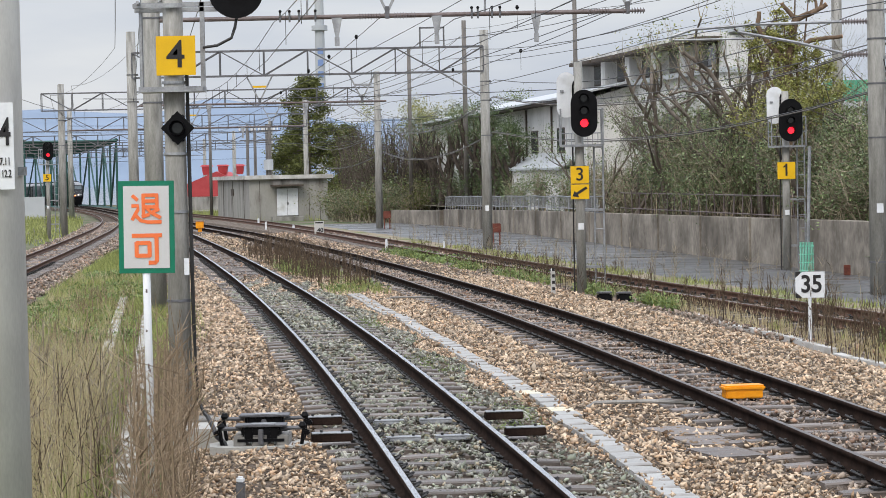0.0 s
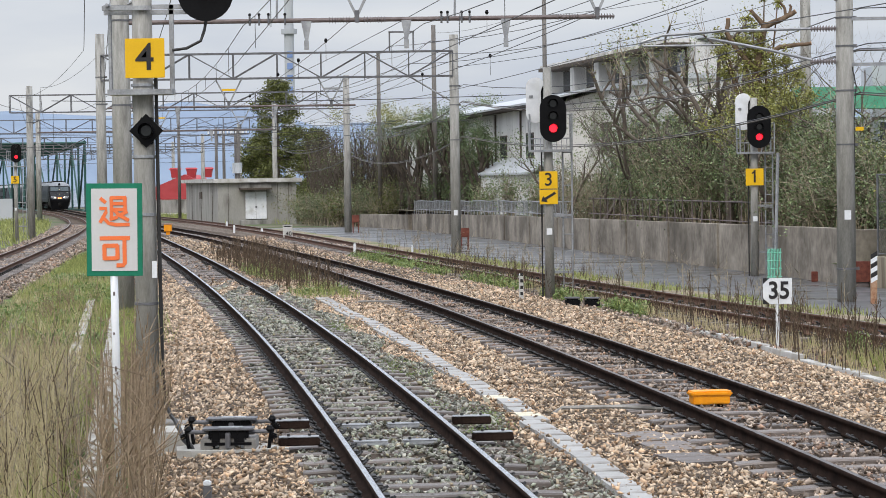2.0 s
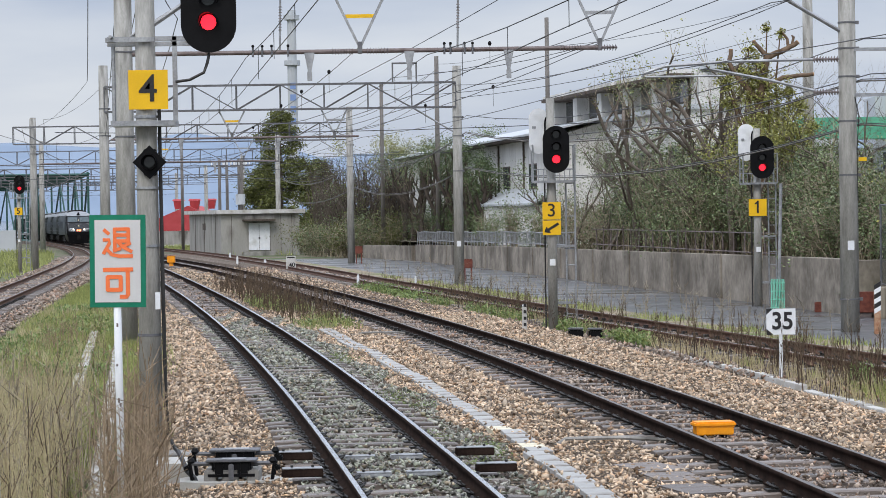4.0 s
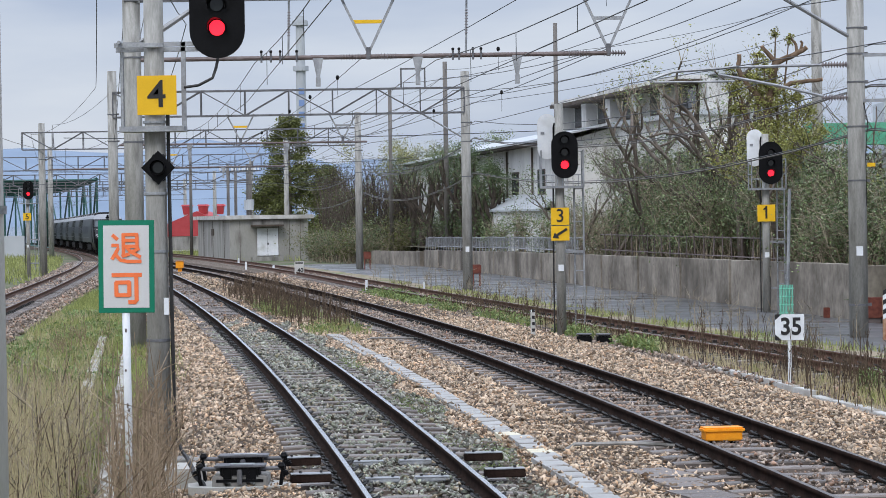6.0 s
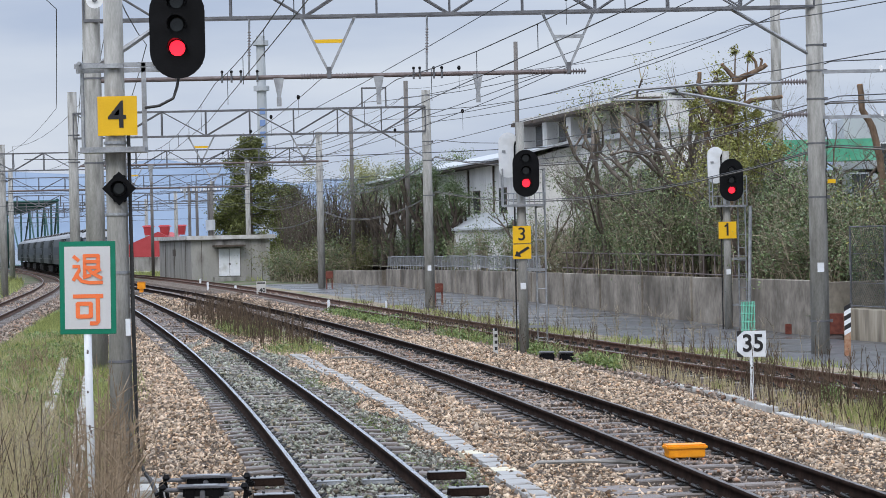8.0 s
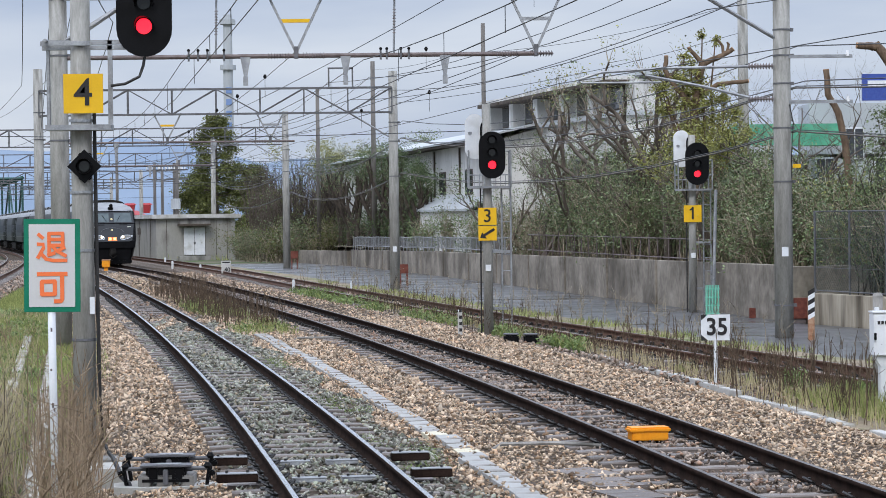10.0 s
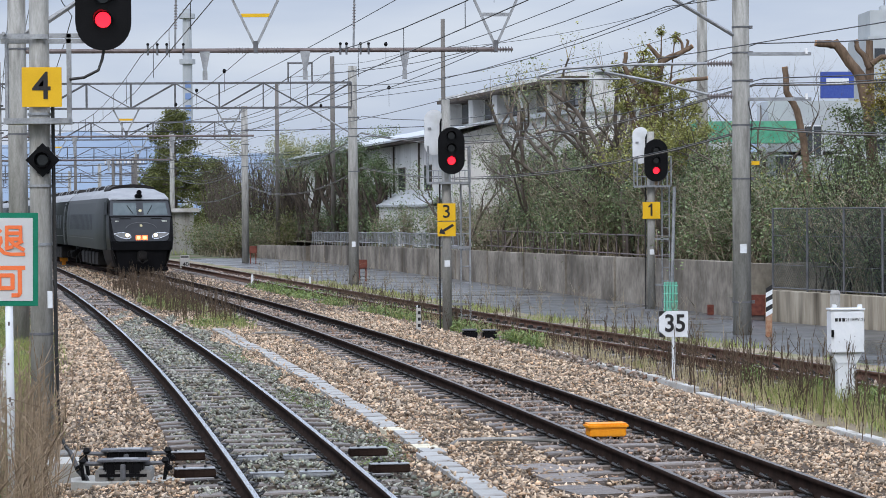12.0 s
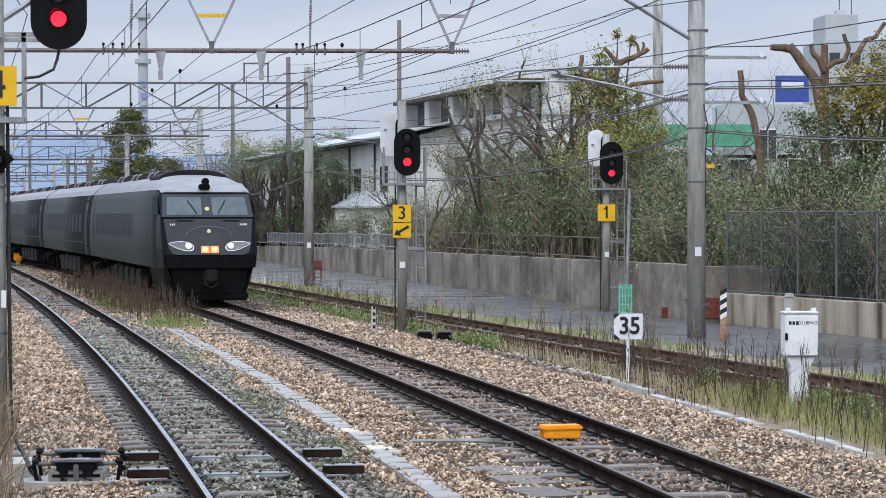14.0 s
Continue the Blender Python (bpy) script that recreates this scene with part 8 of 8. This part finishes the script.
def wire(name, pts, r, label="dark overhead wire", sag=0.0, material=None):
    """A wire through its supports, sagging between them."""
    path = []
    for a, b in zip(pts, pts[1:]):
        a, b = Vector(a), Vector(b)
        n = 8
        for k in range(n):
            u = k / n
            p = a.lerp(b, u)
            p.z -= sag * 4 * u * (1 - u)
            path.append(p)
    path.append(Vector(pts[-1]))
    bm = pipe(bm_new(), path, r * 0.85, 4)
    ob = part(name, bm, material or WIRE)
    return tagged(ob, label, "overhead wire", "overhead wires")


SPANS = (4.0, 51.3, 89.2, 132.3, 182.0, 222.0, 258.0, 296.0, 340.0)
for line, zc, zm in (("outer", 4.95, 5.75), ("main", 4.95, 5.75)):
    wire("messenger_wire", [on_line(line, y, 0, zm) for y in SPANS], 0.011, "dark catenary messenger wire over the track", 0.45)
    wire("contact_wire", [on_line(line, y, 0.15 * (-1) ** k, zc) for k, y in enumerate(SPANS)], 0.010, "dark contact wire over the track")
    bm = bm_new()
    for a, b in zip(SPANS, SPANS[1:]):
        for k in range(1, 8):
            u = k / 8
            p = on_line(line, a, 0, zm).lerp(on_line(line, b, 0, zm), u)
            rod(bm, (p.x, p.y, p.z - 0.45 * 4 * u * (1 - u)), (p.x, p.y, zc + float(fall(p.y))), 0.006, n=4)
    tagged(part("wire_droppers", bm, WIRE, kind="stuff"), "thin droppers between messenger and contact wire", "overhead wire")
for line in ("siding", "left"):
    wire("contact_wire", [on_line(line, y, 0, 5.2) for y in SPANS], 0.010, "dark contact wire over the track", 0.15)
# feeders along the right-hand pole row, and from pole to pole
RIGHT = [(15.6, 12.0), (8.72, 51.3), (0.66, 89.2), (-4.95, 132.0), (-12.3, 182.0)]
for dx, z, s, r in ((-0.9, 7.55, 0.5, 0.013), (-0.45, 7.1, 0.6, 0.013), (-1.6, 6.75, 0.5, 0.012), (-2.4, 7.4, 0.5, 0.012), (0.35, 5.95, 0.7, 0.014), (0.5, 5.2, 0.5, 0.014)):
    wire("feeder_wire", [(x + dx, y, z + float(fall(y))) for x, y in RIGHT], r, "dark feeder wire along the poles", s)
for near, mid, far, sag in ((5.3, 5.05, 5.31, 0.75), (3.85, 4.12, 4.01, 0.7)):
    pts = [(15.6, 12.0, near + 0.4), (9.0, 51.2, mid), (0.95, 89.1, far), (-4.7, 132.0, far - 0.2), (-12.0, 182.0, far - 0.3)]
    wire("signal_cable", pts, 0.021, "thick grey bundled cable slung between poles", sag, POLE_DK)
    wire("signal_cable", [(x + 0.03, y, z + 0.035) for x, y, z in pts], 0.012, "thin cable lashed along a bundled cable", sag * 0.97, WIRE)
LEFTP = [(-3.0, 4.0), (-6.85, 51.3), (-12.45, 89.2), (-22.5, 133.0), (-34.0, 205.0)]
for dx, z, s, r in ((0.6, 7.9, 0.5, 0.012), (-0.6, 7.4, 0.5, 0.012), (1.3, 6.6, 0.6, 0.012)):
    wire("feeder_wire", [(x + dx, y, z + float(fall(y))) for x, y in LEFTP], r, "dark feeder wire along the poles", s)
# lines crossing from left to right overhead
for a, b, s in (((-7.5, 89.2, 5.4), (5.2, 30, 7.6), 0.3), ((-12, 120, 5.2), (3.2, 51.3, 5.9), 0.35), ((-6.85, 51.3, 7.2), (-12.4, 89.2, 5.4), 0.2), ((-7.7, 89.2, 5.35), (-1.67, 51.3, 5.95), 0.25), ((-3.9, 89.2, 5.35), (3.45, 51.3, 5.95), 0.25),
                ((0.66, 89.2, 6.6), (12.2, 80.0, 8.4), 0.3), ((4.5, 100, 9.6), (-0.12, 132, 10.5), 0.3), ((4.5, 100, 9.2), (12.2, 80, 9.4), 0.3), ((-0.12, 132, 10.2), (-3.6, 150, 10), 0.3)):
    wire("span_wire", [a, b], 0.011, "dark slanting span wire", s)
# round bead insulators with short droppers on the wires
for k, (x, y, z) in enumerate(((-4.6, 70, 5.55), (-3.6, 63, 5.6), (-2.6, 57, 5.75), (-0.4, 70, 5.5), (1.4, 62, 5.6), (-6.2, 80, 5.3), (3.0, 45, 6.8), (1.2, 56, 6.3))):
    t = thing("wire_insulator", "small dark bead insulator with a dropper on a wire", "insulator", "wire insulators", at=(x, y, z))
    part("bead", rod(rod(bm_new(), (0, 0, -0.05), (0, 0, 0), 0.025, 0.045, 10), (0, 0, 0), (0, 0, 0.05), 0.045, 0.025, 10), BLACK, t)
    part("dropper", rod(bm_new(), (0, 0, -0.5), (0, 0, 0), 0.005, n=4), WIRE, t)
# uprights, beads and a small frame on the cross tube and the second beam
for x in (0.41, -3.38):
    t = thing("tube_hanger", "thin grey hanger rod with insulator sheds above the tube", "catenary hanger", "tube hangers", at=(x, 51.3, 5.85))
    part("rod", rod(bm_new(), (0, 0, 0), (0.03, 0, 1.3), 0.022, n=8), STEEL, t)
    part("insulator", ridged(bm_new(), (0.01, 0, 0.45), (0.025, 0, 1.0), 0.042, 9), PORCELAIN, t)
for x in (-3.95, -3.75, -3.55, -3.2, 0.13, 0.26, 0.56, 0.73):
    t = thing("tube_clamp", "small dark bead clamp on the cross tube", "clamp", "tube clamps", at=(x, 51.22, 5.85))
    part("clamp", rod(bm_new(), (0, 0, -0.1), (0, 0, 0.12), 0.022, n=8), STEEL_DK, t)
    part("bead", rod(rod(bm_new(), (0, 0, 0.1), (0, 0, 0.13), 0.02, 0.035, 10), (0, 0, 0.13), (0, 0, 0.16), 0.035, 0.02, 10), BLACK, t)
t = thing("beam_frame", "small square steel frame on top of the lattice beam", "catenary frame", at=(-1.27, 89.1, 7.2))
for e in (-0.44, 0.44):
    part("upright", box(bm_new(), (e, 0, 0.36), (0.06, 0.06, 0.72)), STEEL_DK, t)
part("top_bar", box(bm_new(), (0, 0, 0.72), (0.94, 0.06, 0.06)), STEEL_DK, t)
part("insulator", ridged(bm_new(), (0.15, 0, 0.7), (0.15, 0, 1.15), 0.07, 6), PORCELAIN, t)
part("drop_insulator", ridged(bm_new(), (0.15, 0, 0.68), (0.15, 0, 0.2), 0.06, 6), PORCELAIN, t)

# brackets on the tall right-hand pole
br = thing("pole_brackets", "steel cantilever brackets and insulators on the tall pole", "bracket", at=(8.72, 51.3, 0))
part("cantilever", pipe(bm_new(), [(-0.75, -0.1, 5.52), (-2.6, -0.1, 5.5), (-3.9, -0.1, 5.42), (-4.35, -0.1, 5.28), (-4.38, -0.1, 5.2)], 0.035), STEEL, br)
part("cantilever", pipe(bm_new(), [(-0.7, -0.1, 4.85), (-1.7, -0.1, 5.1), (-2.95, -0.1, 5.35)], 0.035), STEEL, br)
part("cantilever", pipe(bm_new(), [(-2.6, -0.1, 5.2), (-4.3, -0.1, 5.2)], 0.025), STEEL, br)
for z in (5.52, 4.82):
    part("insulator", ridged(bm_new(), (-0.2, -0.1, z), (-0.75, -0.1, z), 0.075, 9), PORCELAIN, br)
for z in (5.72, 4.75):
    part("cross_arm", box(bm_new(), (0.75, -0.1, z), (1.5, 0.07, 0.07)), STEEL, br)
    part("arm_insulator", rod(bm_new(), (1.4, -0.1, z), (1.4, -0.1, z + 0.12), 0.05, 0.03, 8), PORC_W, br)
part("down_cable", pipe(bm_new(), [(0.12, -0.2, 4.7), (0.2, -0.22, 4.3), (0.15, -0.22, 3.6), (0.16, -0.22, 2.5)], 0.012), RUBBER, br)
part("yellow_tag", box(bm_new(), (0.27, -0.2, 3.38), (0.17, 0.02, 0.08)), YELLOW, br)
# big white disc insulator high on the left pole
t = thing("disc_insulator", "round white porcelain disc insulator by the pole", "insulator", at=(-5.95, 46.0, 7.05))
part("disc", rod(bm_new(), (0, 0, 0), (0, 0.12, 0), 0.17, 0.12, 20), PORC_W, t)
part("pin", rod(bm_new(), (0, -0.04, 0), (0, 0.2, 0), 0.05, n=10), STEEL_DK, t)
# street-side utility poles
for x, y, top, r, lab in ((12.3, 80.0, 11.5, 0.19, "smooth grey steel utility pole among the trees"), (4.52, 100.0, 10.4, 0.1, "thin grey utility pole behind the signal"), (-0.12, 132.0, 11.0, 0.14, "weathered brown utility pole by the house"), (-3.6, 150.0, 10.6, 0.13, "weathered brown utility pole by the trees")):
    pole(x, y, r, top, label=lab, base=0.3, group="utility poles", material=POLE_DK if y > 90 else None)
for k, (x, y) in enumerate(((-17.0, 185.0), (-16.6, 187.0), (-15.5, 185.0), (-15.2, 184.0), (-20.2, 188.0))):
    t = pole(x, y, 0.13, 6.9 if k < 4 else 8.2, label="slim distant utility pole with crossarms", group="utility poles", material=POLE_DK)
    if k < 4:
        for z in (6.9, 6.2):
            part("crossarm", box(bm_new(), (0, 0, z), (1.7 if k % 2 else 1.2, 0.1, 0.1)), STEEL_DK, t)
        for e in (-0.6, -0.2, 0.3, 0.6):
            part("insulator", rod(bm_new(), (e, 0, 6.95), (e, 0, 7.25), 0.05, n=6), PORC_W, t)
        if k > 1:
            part("transformer", rod(bm_new(), (0.0, -0.25, 3.9), (0.0, -0.25, 4.7), 0.26, n=12), GREYBLD, t)
for z in (5.9, 5.2, 6.6):
    wire("feeder_wire", [(-38, 184, z), (-17, 185, z + 0.3), (-9, 183, z + 0.4), (2, 150, z + 0.2)], 0.016, "distant wire between utility poles", 0.4)
for x0, x1, y, z in ((-20, 2, 120, 5.3), (-26, -2, 150, 5.6), (-30, -6, 165, 4.9), (-36, -10, 200, 5.2), (-40, -12, 212, 4.4), (-12, 6, 75, 5.05)):
    wire("cross_wire", [(x0, y, z), (x1, y, z + 0.1)], 0.014, "thin distant cross-span wire", 0.15)

# ---- sleepers, one by one ----
SLEEPER_MESHES = [sleeper_piece(60 + k) for k in range(6)]
for owner, line, at in PIECES:
    for k, y in enumerate(at):
        ob = new("sleeper", SLEEPER_MESHES[(k * 5 + k // 4) % 6])
        ob.parent = owner
        p = on_line(line, y)
        jig = 0.02 * math.sin(k * 12.9898)
        ob.matrix_basis = pose(p.x + jig, p.y, p.z + 0.006 * math.sin(k * 7.7), 0, 0.4 * math.sin(k * 5.9), -math.degrees(math.atan(heading(line, y))) + 1.6 * math.sin(k * 4.1))


def front_at(t):
    """How far ahead the train's nose is: it slows as it nears the platform."""
    return 346.0 - 25.0 * t + 0.345 * t * t


def motions():
    for k, car in enumerate(CARS):
        rows = []
        for j in range(29):
            t = j * 0.5
            y = front_at(t) + k * 20.3 * 0.985
            a, b = on_line("main", y + 2.9), on_line("main", y + 17.1)
            way = b - a
            m = Matrix.Translation(a - way.normalized() * 2.9) @ pose(0, 0, 0, math.degrees(math.atan2(way.z, math.hypot(way.x, way.y))), 0, math.degrees(math.atan2(-way.x, way.y)))
            rows.append((t, m))
        walk(car, rows)


motions()
